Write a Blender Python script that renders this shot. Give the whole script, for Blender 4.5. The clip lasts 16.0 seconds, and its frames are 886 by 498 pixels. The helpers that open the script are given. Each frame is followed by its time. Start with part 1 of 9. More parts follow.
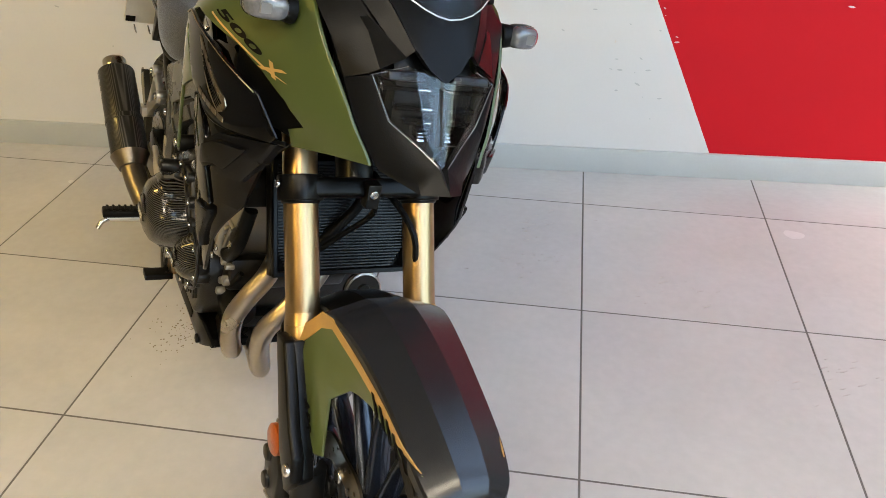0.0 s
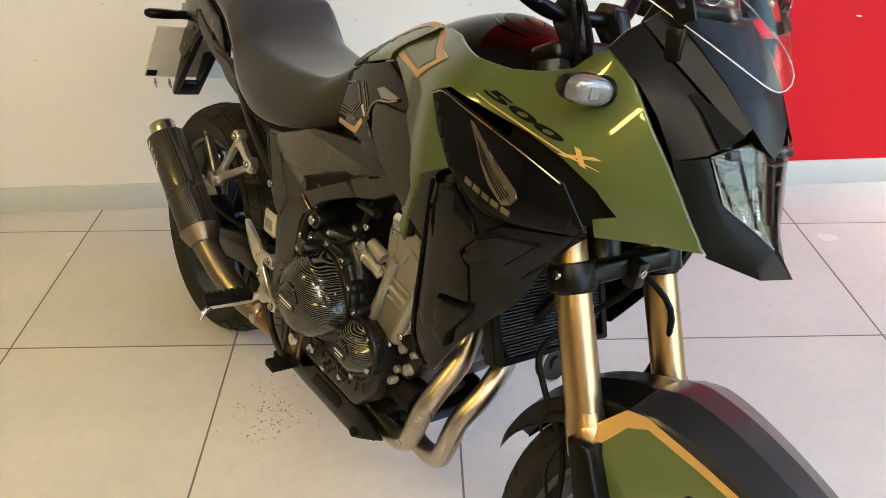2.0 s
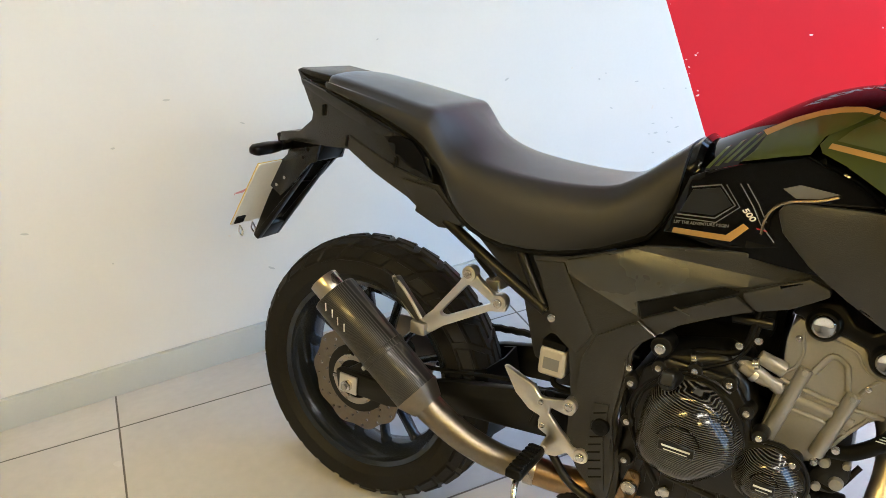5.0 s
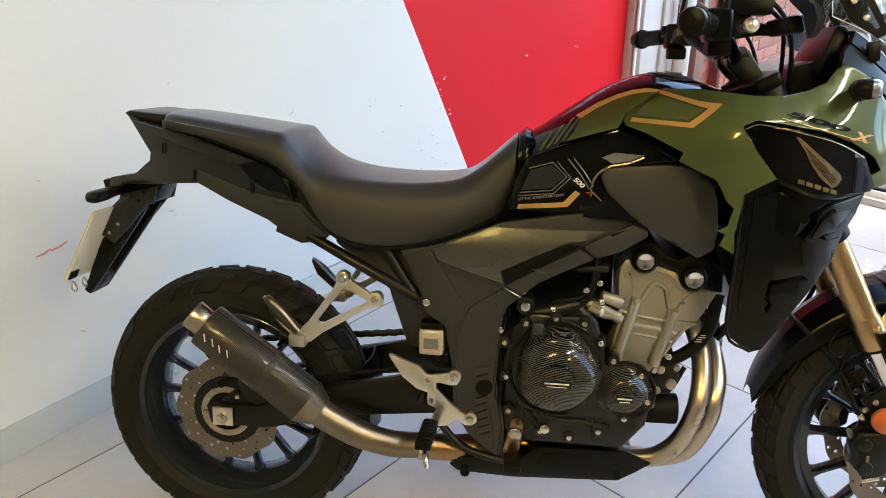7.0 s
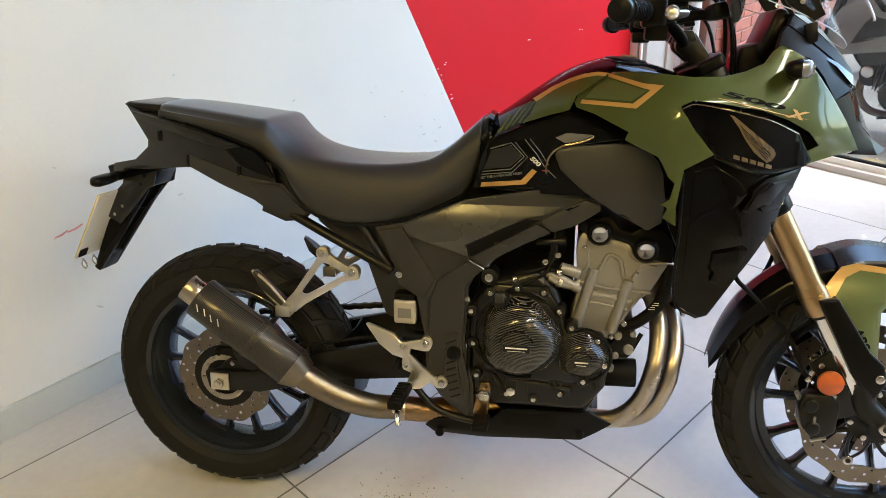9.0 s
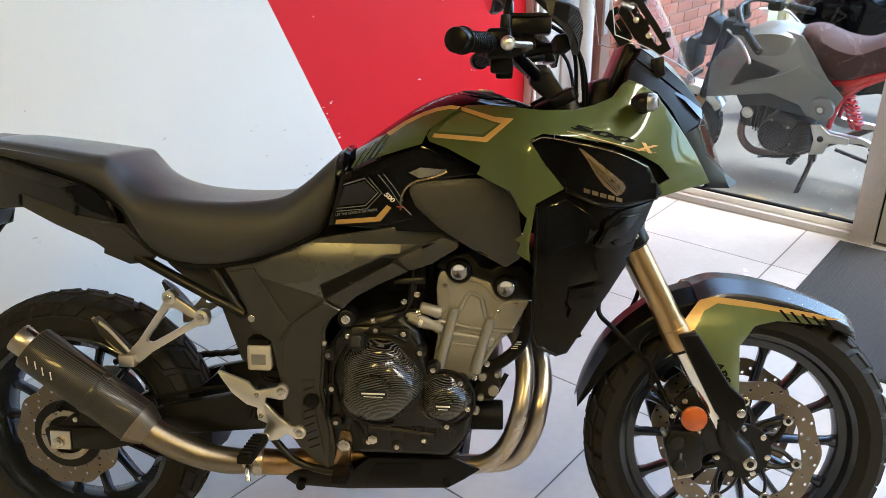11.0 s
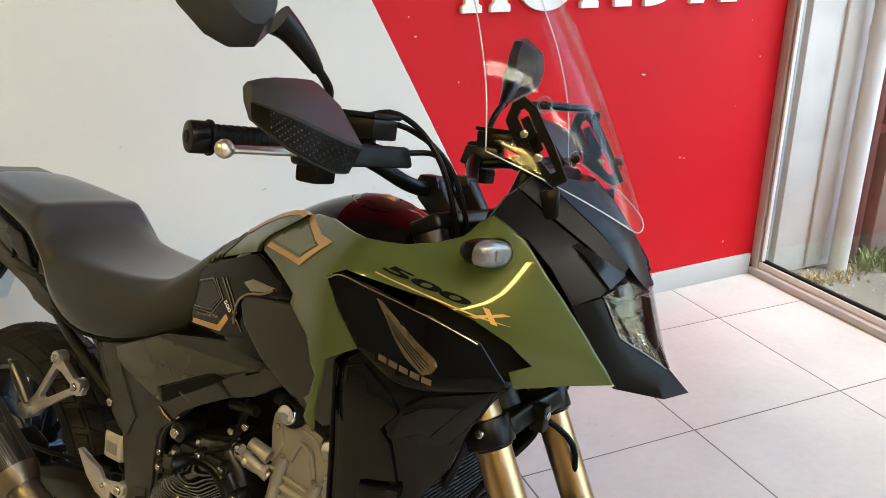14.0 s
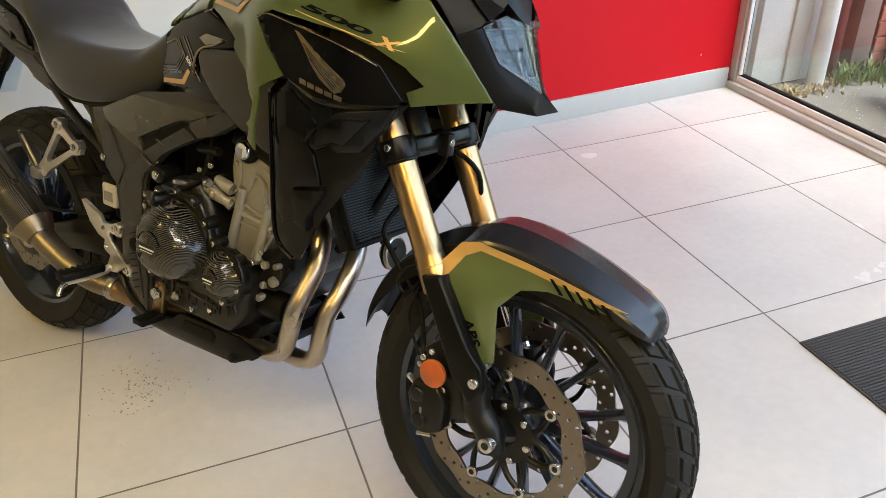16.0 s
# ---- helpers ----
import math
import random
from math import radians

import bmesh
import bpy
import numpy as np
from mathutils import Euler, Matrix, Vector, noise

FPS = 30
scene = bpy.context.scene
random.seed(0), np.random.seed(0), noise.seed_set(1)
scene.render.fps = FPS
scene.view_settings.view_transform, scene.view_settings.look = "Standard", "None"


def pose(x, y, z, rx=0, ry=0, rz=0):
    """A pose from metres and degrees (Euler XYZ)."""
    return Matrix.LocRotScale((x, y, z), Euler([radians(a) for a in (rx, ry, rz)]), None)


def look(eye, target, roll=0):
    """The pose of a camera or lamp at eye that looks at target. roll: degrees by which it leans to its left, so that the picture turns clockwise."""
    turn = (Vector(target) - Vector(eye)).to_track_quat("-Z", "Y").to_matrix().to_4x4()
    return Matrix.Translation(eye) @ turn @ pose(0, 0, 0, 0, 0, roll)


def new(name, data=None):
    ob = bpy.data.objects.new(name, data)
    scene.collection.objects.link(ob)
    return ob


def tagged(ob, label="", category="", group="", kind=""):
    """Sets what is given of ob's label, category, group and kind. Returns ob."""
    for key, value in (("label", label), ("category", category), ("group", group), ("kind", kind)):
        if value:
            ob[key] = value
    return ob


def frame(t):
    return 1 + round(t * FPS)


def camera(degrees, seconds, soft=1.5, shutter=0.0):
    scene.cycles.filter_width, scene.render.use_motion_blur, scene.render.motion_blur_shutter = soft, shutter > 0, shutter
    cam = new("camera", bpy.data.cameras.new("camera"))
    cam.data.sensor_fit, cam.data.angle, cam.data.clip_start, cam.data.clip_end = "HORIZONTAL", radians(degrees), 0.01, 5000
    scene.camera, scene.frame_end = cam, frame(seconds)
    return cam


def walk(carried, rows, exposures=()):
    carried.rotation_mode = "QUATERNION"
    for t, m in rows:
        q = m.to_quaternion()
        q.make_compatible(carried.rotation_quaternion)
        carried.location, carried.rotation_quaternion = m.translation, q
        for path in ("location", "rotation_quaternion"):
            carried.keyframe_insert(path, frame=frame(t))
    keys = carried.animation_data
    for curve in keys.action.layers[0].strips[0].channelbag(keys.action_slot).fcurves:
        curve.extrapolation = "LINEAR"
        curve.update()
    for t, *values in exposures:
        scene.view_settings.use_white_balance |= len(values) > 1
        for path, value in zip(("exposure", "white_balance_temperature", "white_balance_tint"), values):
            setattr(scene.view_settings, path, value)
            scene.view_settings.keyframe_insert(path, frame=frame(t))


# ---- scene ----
cam = camera(59.4, 16.0, 0.6)
PATH = [
    (0, (-0.121, -1.756, 1.334), (-0.377, -0.098, 0.228), 0.3),
    (0.5, (-0.247, -1.783, 1.339), (-0.373, -0.112, 0.245), 1.6),
    (1, (-0.360, -1.699, 1.327), (-0.464, -0.021, 0.227), 1.9),
    (1.5, (-0.503, -1.623, 1.353), (-0.556, 0.039, 0.231), 2.1),
    (2, (-0.688, -1.646, 1.381), (-0.630, 0.026, 0.287), 0.4),
    (2.5, (-0.885, -1.678, 1.384), (-0.715, 0.033, 0.353), 0.6),
    (3, (-1.020, -1.592, 1.392), (-0.793, 0.129, 0.409), -0.6),
    (3.5, (-1.133, -1.481, 1.394), (-0.837, 0.238, 0.419), -0.6),
    (4, (-1.316, -1.394, 1.396), (-0.897, 0.308, 0.444), 0.3),
    (4.2, (-1.388, -1.354, 1.412), (-0.941, 0.329, 0.461), 0.3),
    (6.3, (-1.868, -1.055, 1.412), (-0.731, 0.209, 0.457), -2.9),
    (6.5, (-1.911, -1.069, 1.406), (-0.689, 0.183, 0.471), -1.7),
    (7, (-1.922, -1.172, 1.414), (-0.637, 0.058, 0.506), -0.9),
    (7.5, (-1.922, -1.296, 1.388), (-0.607, -0.086, 0.494), -1.9),
    (8, (-1.906, -1.357, 1.395), (-0.618, -0.136, 0.480), -3.7),
    (8.2, (-1.915, -1.356, 1.422), (-0.635, -0.116, 0.483), -3.6),
    (10.3, (-1.883, -1.354, 1.456), (-0.738, 0.007, 0.563), -2.9),
    (10.5, (-1.895, -1.397, 1.414), (-0.647, -0.063, 0.573), -1.9),
    (11, (-1.771, -1.414, 1.408), (-0.396, -0.234, 0.556), -1.1),
    (11.5, (-1.600, -1.413, 1.398), (-0.189, -0.268, 0.581), -0.5),
    (12, (-1.457, -1.408, 1.398), (-0.094, -0.174, 0.616), -0.7),
    (12.5, (-1.295, -1.492, 1.404), (-0.130, -0.046, 0.663), -2.3),
    (13, (-1.120, -1.594, 1.423), (-0.178, 0.034, 0.743), -3.1),
    (13.5, (-0.966, -1.584, 1.404), (-0.159, 0.120, 0.732), -2.0),
    (14, (-0.877, -1.614, 1.398), (-0.187, 0.121, 0.678), -0.5),
    (14.5, (-0.849, -1.764, 1.382), (-0.303, -0.011, 0.594), -0.9),
    (15, (-0.818, -1.883, 1.352), (-0.324, -0.158, 0.467), -2.0),
    (15.5, (-0.807, -1.941, 1.328), (-0.269, -0.287, 0.343), -2.4),
    (16, (-0.815, -1.951, 1.318), (-0.253, -0.341, 0.269), -2.0),
]
walk(cam, [(t, look(eye, target, roll)) for t, eye, target, roll in PATH], [(0, 0.90, 6750, 10), (2.5, 1.24, 6700, 10), (3.1, 1.26, 6450, 10), (4, 1.34, 6000, 10), (6.5, 1.30, 5900, 10), (7.5, 1.22, 6050, 10), (11.0, 1.17, 6050, 10), (12.5, 1.06, 6450, 10), (13.5, 1.0, 6550, 10), (16, 1.02, 6500, 10)])

# ---------------------------------------------------------------- world, sun, lamps
world = bpy.data.worlds.new("world")
scene.world = world
world.use_nodes = True
wn = world.node_tree.nodes
sky = wn.new("ShaderNodeTexSky")
sky.sky_type = "NISHITA"
sky.sun_disc = False
sky.sun_elevation = radians(70)
sky.sun_rotation = radians(130)
wn["Background"].inputs["Strength"].default_value = 0.68
world.node_tree.links.new(sky.outputs["Color"], wn["Background"].inputs["Color"])

sun = new("sun", bpy.data.lights.new("sun", "SUN"))
sun.data.energy = 1.7
sun.data.angle = radians(15)
sun.data.color = (1.0, 0.95, 0.88)
sun.matrix_world = look((4.3, -1.5, 8), (2.5, 0, 0))

# ---------------------------------------------------------------- materials
def mat(name, color, rough=0.5, metal=0.0, vary=0.12, scale=8.0, fine=120.0, bump=0.0, coat=0.0, rand=0.0, spec=0.5,
        rough_vary=0.1):
    """A surface with a broad and a fine variation of its colour and gloss, and a fine relief."""
    m = bpy.data.materials.new(name)
    m.use_nodes = True
    n, l = m.node_tree.nodes, m.node_tree.links
    b = n["Principled BSDF"]
    b.inputs["Metallic"].default_value = metal
    b.inputs["Coat Weight"].default_value = coat
    b.inputs["Coat Roughness"].default_value = 0.04
    b.inputs["Specular IOR Level"].default_value = spec
    tc = n.new("ShaderNodeTexCoord")
    big, small = n.new("ShaderNodeTexNoise"), n.new("ShaderNodeTexNoise")
    big.inputs["Scale"].default_value, small.inputs["Scale"].default_value = scale, fine
    big.inputs["Detail"].default_value, small.inputs["Detail"].default_value = 4, 3
    place = tc.outputs["Object"]
    if rand:
        # each piece takes its own stretch of the pattern
        own, far, shift = n.new("ShaderNodeObjectInfo"), n.new("ShaderNodeMath"), n.new("ShaderNodeVectorMath")
        far.operation, far.inputs[1].default_value = "MULTIPLY", 173.0
        shift.operation = "ADD"
        l.new(own.outputs["Random"], far.inputs[0])
        l.new(place, shift.inputs[0])
        l.new(far.outputs[0], shift.inputs[1])
        place = shift.outputs["Vector"]
    l.new(place, big.inputs["Vector"])
    l.new(place, small.inputs["Vector"])
    mix = n.new("ShaderNodeMath")
    mix.operation = "MULTIPLY_ADD"
    l.new(small.outputs["Fac"], mix.inputs[0])
    mix.inputs[1].default_value = 0.5
    l.new(big.outputs["Fac"], mix.inputs[2])
    ramp = n.new("ShaderNodeMapRange")
    ramp.inputs["From Min"].default_value, ramp.inputs["From Max"].default_value = 0.35, 1.15
    ramp.inputs["To Min"].default_value, ramp.inputs["To Max"].default_value = 1 - vary, 1 + vary
    l.new(mix.outputs[0], ramp.inputs["Value"])
    value = ramp.outputs["Result"]
    if rand:
        info, rr, mul = n.new("ShaderNodeObjectInfo"), n.new("ShaderNodeMapRange"), n.new("ShaderNodeMath")
        rr.inputs["To Min"].default_value, rr.inputs["To Max"].default_value = 1 - rand, 1 + rand
        mul.operation = "MULTIPLY"
        l.new(info.outputs["Random"], rr.inputs["Value"])
        l.new(rr.outputs["Result"], mul.inputs[0])
        l.new(value, mul.inputs[1])
        value = mul.outputs[0]
    tint = n.new("ShaderNodeVectorMath")
    tint.operation = "SCALE"
    tint.inputs[0].default_value = color[:3]
    l.new(value, tint.inputs["Scale"])
    l.new(tint.outputs["Vector"], b.inputs["Base Color"])
    rg = n.new("ShaderNodeMapRange")
    rg.inputs["From Min"].default_value, rg.inputs["From Max"].default_value = 0.2, 0.8
    rg.inputs["To Min"].default_value, rg.inputs["To Max"].default_value = rough * (1 - rough_vary), min(1, rough * (1 + rough_vary))
    l.new(big.outputs["Fac"], rg.inputs["Value"])
    l.new(rg.outputs["Result"], b.inputs["Roughness"])
    if bump:
        bp = n.new("ShaderNodeBump")
        bp.inputs["Strength"].default_value = bump
        bp.inputs["Distance"].default_value = 0.002
        l.new(small.outputs["Fac"], bp.inputs["Height"])
        l.new(bp.outputs["Normal"], b.inputs["Normal"])
    return m


def coat_of(name, ior, rough):
    b = M[name].node_tree.nodes["Principled BSDF"]
    b.inputs["Coat IOR"].default_value, b.inputs["Coat Roughness"].default_value = ior, rough


def glass(name, color=(1, 1, 1), rough=0.0, tint=0.9, gloss=0.05):
    """Clear sheet: mostly see-through, with a mirror gloss that grows towards grazing."""
    m = bpy.data.materials.new(name)
    m.use_nodes = True
    n, l = m.node_tree.nodes, m.node_tree.links
    n.remove(n["Principled BSDF"])
    t, g, mx, f = n.new("ShaderNodeBsdfTransparent"), n.new("ShaderNodeBsdfGlossy"), n.new("ShaderNodeMixShader"), n.new("ShaderNodeLayerWeight")
    t.inputs["Color"].default_value = (color[0] * tint, color[1] * tint, color[2] * tint, 1)
    g.inputs["Roughness"].default_value = rough
    p, k = n.new("ShaderNodeMath"), n.new("ShaderNodeMath")
    p.operation, p.inputs[1].default_value = "POWER", 5.0
    k.operation, k.inputs[1].default_value, k.inputs[2].default_value = "MULTIPLY_ADD", 0.35, gloss
    l.new(f.outputs["Facing"], p.inputs[0])
    l.new(p.outputs[0], k.inputs[0])
    l.new(k.outputs[0], mx.inputs["Fac"])
    l.new(t.outputs["BSDF"], mx.inputs[1])
    l.new(g.outputs["BSDF"], mx.inputs[2])
    l.new(mx.outputs["Shader"], n["Material Output"].inputs["Surface"])
    return m


def glow(name, color, strength):
    m = bpy.data.materials.new(name)
    m.use_nodes = True
    b = m.node_tree.nodes["Principled BSDF"]
    b.inputs["Base Color"].default_value = (*color, 1)
    b.inputs["Emission Color"].default_value = (*color, 1)
    b.inputs["Emission Strength"].default_value = strength
    return m


def carbon(name, scale=260.0, dark=0.012, light=0.07, rough=0.22, turn=45, coat=0.6):
    """Woven carbon cloth under clear coat."""
    m = mat(name, (0.03, 0.03, 0.03), rough, coat=coat, spec=0.25)
    n, l = m.node_tree.nodes, m.node_tree.links
    b, tc = n["Principled BSDF"], n.new("ShaderNodeTexCoord")
    mp, w = n.new("ShaderNodeMapping"), n.new("ShaderNodeTexWave")
    mp.inputs["Rotation"].default_value = (0, radians(turn), 0)
    w.wave_type, w.bands_direction, w.wave_profile = "BANDS", "X", "SIN"
    w.inputs["Scale"].default_value = scale / 6.28
    w.inputs["Distortion"].default_value = 0.15
    w.inputs["Detail"].default_value = 1.0
    l.new(tc.outputs["Object"], mp.inputs["Vector"])
    l.new(mp.outputs["Vector"], w.inputs["Vector"])
    r = n.new("ShaderNodeMix")
    r.data_type = "RGBA"
    r.inputs["A"].default_value = (dark, dark, dark, 1)
    r.inputs["B"].default_value = (light, light * 0.97, light * 0.92, 1)
    thin = n.new("ShaderNodeMath")
    thin.operation, thin.inputs[1].default_value = "POWER", 3.0
    l.new(w.outputs["Fac"], thin.inputs[0])
    l.new(thin.outputs[0], r.inputs["Factor"])
    l.new(r.outputs["Result"], b.inputs["Base Color"])
    return m


def wall_paint(name):
    """White emulsion with a slanted red field, scuffs and chips."""
    m = mat(name, (0.60, 0.597, 0.59), 0.55, vary=0.03, scale=3, fine=90, bump=0.12)
    n, l = m.node_tree.nodes, m.node_tree.links
    b, tc, sep = n["Principled BSDF"], n.new("ShaderNodeTexCoord"), n.new("ShaderNodeSeparateXYZ")
    l.new(tc.outputs["Object"], sep.inputs["Vector"])
    # the edge runs from (0.42, 0.105) up to (-0.055, 1.07): red lies on its right
    add = n.new("ShaderNodeMath")
    add.operation = "MULTIPLY_ADD"
    l.new(sep.outputs["Z"], add.inputs[0])
    add.inputs[1].default_value = 0.4927
    l.new(sep.outputs["X"], add.inputs[2])
    wob = n.new("ShaderNodeTexNoise")
    wob.inputs["Scale"].default_value = 60
    l.new(tc.outputs["Object"], wob.inputs["Vector"])
    w2 = n.new("ShaderNodeMath")
    w2.operation = "MULTIPLY_ADD"
    w2.inputs[1].default_value = 0.003
    l.new(wob.outputs["Fac"], w2.inputs[0])
    l.new(add.outputs[0], w2.inputs[2])
    gt = n.new("ShaderNodeMath")
    gt.operation = "GREATER_THAN"
    gt.inputs[1].default_value = RED_EDGE
    l.new(w2.outputs[0], gt.inputs[0])
    # chips: sparse small spots in which the coat is gone
    chip, cs = n.new("ShaderNodeTexNoise"), n.new("ShaderNodeMath")
    chip.inputs["Scale"].default_value, chip.inputs["Detail"].default_value = 26, 5
    l.new(tc.outputs["Object"], chip.inputs["Vector"])
    cs.operation = "GREATER_THAN"
    cs.inputs[1].default_value = 0.745
    l.new(chip.outputs["Fac"], cs.inputs[0])
    red, mix2 = n.new("ShaderNodeMix"), n.new("ShaderNodeMix")
    red.data_type = mix2.data_type = "RGBA"
    l.new(gt.outputs[0], red.inputs["Factor"])
    src = b.inputs["Base Color"].links[0].from_socket
    l.new(src, red.inputs["A"])
    red.inputs["B"].default_value = (0.51, 0.007, 0.014, 1)
    l.new(cs.outputs[0], mix2.inputs["Factor"])
    l.new(red.outputs["Result"], mix2.inputs["A"])
    mix2.inputs["B"].default_value = (0.6, 0.55, 0.5, 1)
    l.new(mix2.outputs["Result"], b.inputs["Base Color"])
    return m


RED_EDGE = 0.484
M = {}
M["wall"] = wall_paint("wall_paint")
M["wall"].node_tree.nodes["Principled BSDF"].inputs["Specular IOR Level"].default_value = 0.18
# unseen closing walls: colour darkened so gloss parts mirror a dim room
M["dark_unseen_wall"] = mat("unseen_wall_darkened", (0.20, 0.19, 0.18), 0.6, vary=0.05, scale=2, bump=0.1)
# ceiling out of view: albedo lowered so top faces reflect less light
M["ceiling"] = mat("unseen_ceiling_darkened", (0.26, 0.255, 0.245), 0.7, vary=0.03)
M["skirting"] = mat("skirting_paint", (0.42, 0.438, 0.43), 0.4, vary=0.05, scale=5, bump=0.08)
M["tile"] = mat("porcelain_tile", (0.46, 0.45, 0.435), 0.26, spec=0.33, vary=0.11, scale=3.2, fine=38, bump=0.012, rand=0.03, rough_vary=0.08)
M["grout"] = mat("grout", (0.12, 0.11, 0.10), 0.9, vary=0.2, fine=200, bump=0.4)
M["green"] = mat("olive_green_paint", (0.054, 0.071, 0.021), 0.3, metal=0.15, vary=0.03, fine=900, coat=1.0)
coat_of("green", 1.36, 0.02)
M["green"].node_tree.nodes["Principled BSDF"].inputs["Specular IOR Level"].default_value = 0.15
M["satin_green"] = mat("olive_green_satin", (0.072, 0.095, 0.03), 0.3, metal=0.1, vary=0.04, coat=0.4)
M["gloss_black"] = mat("gloss_black_plastic", (0.0014, 0.0014, 0.0016), 0.05, vary=0.1, spec=0.22)
M["plastic"] = mat("black_textured_plastic", (0.018, 0.0177, 0.016), 0.40, spec=0.45, vary=0.18, scale=14, fine=650, bump=0.3)
M["satin_black"] = mat("satin_black_plastic", (0.0028, 0.0028, 0.003), 0.30, spec=0.15, vary=0.12, fine=400, bump=0.06)
M["shroud"] = mat("black_shroud_plastic", (0.0035, 0.0035, 0.0038), 0.22, spec=0.2, vary=0.15, fine=500, bump=0.05)
M["matt_black"] = mat("matt_charcoal_plastic", (0.0055, 0.0057, 0.0062), 0.30, spec=0.09, vary=0.12, fine=500, bump=0.10)
M["grey_plastic"] = mat("dark_grey_plastic", (0.010, 0.0105, 0.012), 0.25, spec=0.5, vary=0.1, fine=500, bump=0.06)
M["guard_grey"] = mat("matt_grey_plastic", (0.0165, 0.017, 0.018), 0.45, spec=0.4, vary=0.12, fine=600, bump=0.15)
M["cover"] = mat("smoked_satin_plastic", (0.032, 0.032, 0.026), 0.27, spec=0.8, vary=0.1, fine=600, bump=0.06)
M["seat"] = mat("seat_vinyl", (0.0145, 0.0145, 0.015), 0.5, spec=0.45, vary=0.12, scale=10, fine=900, bump=0.2)
# sheen tinted blue: stands in for window daylight on seat and grey plastic
for key, amount in (("seat", 0.6), ("grey_plastic", 0.05)):
    sb = M[key].node_tree.nodes["Principled BSDF"]
    sb.inputs["Sheen Weight"].default_value, sb.inputs["Sheen Roughness"].default_value = amount, 0.35
    sb.inputs["Sheen Tint"].default_value = (0.72, 0.82, 1.0, 1)
M["rubber"] = mat("tyre_rubber", (0.0085, 0.008, 0.0074), 0.62, spec=0.22, vary=0.25, scale=12, fine=160, bump=0.3)
M["soft_rubber"] = mat("black_rubber", (0.0028, 0.0028, 0.0028), 0.5, spec=0.12, vary=0.15, fine=300, bump=0.15)
M["rim"] = mat("dark_blue_grey_rim_paint", (0.022, 0.028, 0.042), 0.24, metal=0.5, vary=0.1, coat=0.3)
M["black_metal"] = mat("black_coated_metal", (0.005, 0.005, 0.005), 0.36, metal=0.3, spec=0.4, vary=0.15, fine=300, bump=0.08)
M["steel"] = mat("brushed_steel", (0.42, 0.38, 0.33), 0.30, metal=1.0, vary=0.1, scale=10, rough_vary=0.3)
M["disc"] = mat("brake_disc_steel", (0.21, 0.18, 0.14), 0.32, metal=1.0, vary=0.15, fine=200)
M["alloy"] = mat("satin_aluminium", (0.68, 0.65, 0.60), 0.34, metal=1.0, vary=0.1, scale=12, rough_vary=0.2)
M["chrome"] = mat("chrome", (0.75, 0.75, 0.76), 0.06, metal=1.0, vary=0.03)
M["bolt"] = mat("zinc_bolt", (0.55, 0.53, 0.50), 0.25, metal=1.0, vary=0.1)
M["gold"] = mat("gold_anodised", (0.40, 0.28, 0.15), 0.30, metal=1.0, vary=0.03, scale=6, fine=300, rough_vary=0.08)
M["engine"] = mat("titanium_grey_engine_paint", (0.245, 0.235, 0.215), 0.38, metal=0.45, vary=0.10, scale=10, fine=250, bump=0.10)
M["engine_dark"] = mat("black_engine_paint", (0.006, 0.0058, 0.0055), 0.34, metal=0.2, spec=0.4, vary=0.2, fine=250, bump=0.15)
M["exhaust"] = mat("stainless_header", (0.42, 0.375, 0.32), 0.33, metal=1.0, vary=0.1, scale=9, rough_vary=0.35)
M["link_steel"] = mat("browned_steel_pipe", (0.205, 0.178, 0.14), 0.40, metal=1.0, vary=0.22, scale=12, rough_vary=0.3)
M["exhaust_tan"] = mat("heat_tinted_pipe", (0.30, 0.20, 0.11), 0.32, metal=1.0, vary=0.3, scale=14, rough_vary=0.3)
M["decal_gold"] = mat("gold_decal", (0.42, 0.25, 0.075), 0.35, metal=0.2, vary=0.05, coat=0.2)
M["decal_black"] = mat("black_decal", (0.003, 0.003, 0.003), 0.5, spec=0.04)
M["decal_grey"] = mat("grey_decal", (0.13, 0.13, 0.132), 0.3, coat=0.3)
M["decal_white"] = mat("pale_decal", (0.6, 0.58, 0.54), 0.35)
M["decal_red"] = mat("red_decal", (0.5, 0.02, 0.02), 0.3, coat=0.5)
M["letters"] = mat("white_acrylic", (0.82, 0.82, 0.82), 0.3, vary=0.02)
M["carbon"] = carbon("carbon_weave", 900.0, 0.008, 0.068, 0.36, 52, 0.12)
M["carbon_coarse"] = carbon("carbon_laminate", 620.0, 0.0012, 0.085, 0.2, 84, 0.35)
M["screen"] = glass("clear_polycarbonate", tint=0.97, gloss=0.006)
# pale colour stands in for the highlight on the clear screen's edge
M["screen_edge"] = mat("pale_edge_highlight", (0.42, 0.44, 0.46), 0.12, coat=0.5)
M["window"] = glass("window_glass", (0.97, 1.0, 0.98), tint=0.94)
M["lens"] = glass("headlight_lens", tint=0.92, gloss=0.03)
M["smoked_field"] = mat("slate_decal", (0.012, 0.0125, 0.014), 0.3, spec=0.4)
M["badge"] = mat("pewter_badge", (0.30, 0.24, 0.16), 0.28, metal=1.0, vary=0.1)
M["smoked_lens"] = mat("smoked_lamp_lens", (0.006, 0.006, 0.006), 0.1, vary=0.3, scale=60, fine=300, spec=0.3)
M["lamp_clear"] = mat("clear_indicator_lens", (0.11, 0.113, 0.122), 0.22, metal=0.15, vary=0.35, scale=60, fine=260, bump=0.3, coat=1.0)
M["lamp_bowl"] = mat("headlight_bowl", (0.018, 0.018, 0.02), 0.3, metal=0.6, vary=0.2, scale=40)
M["reflector"] = mat("headlight_reflector", (0.65, 0.65, 0.66), 0.12, metal=1.0)
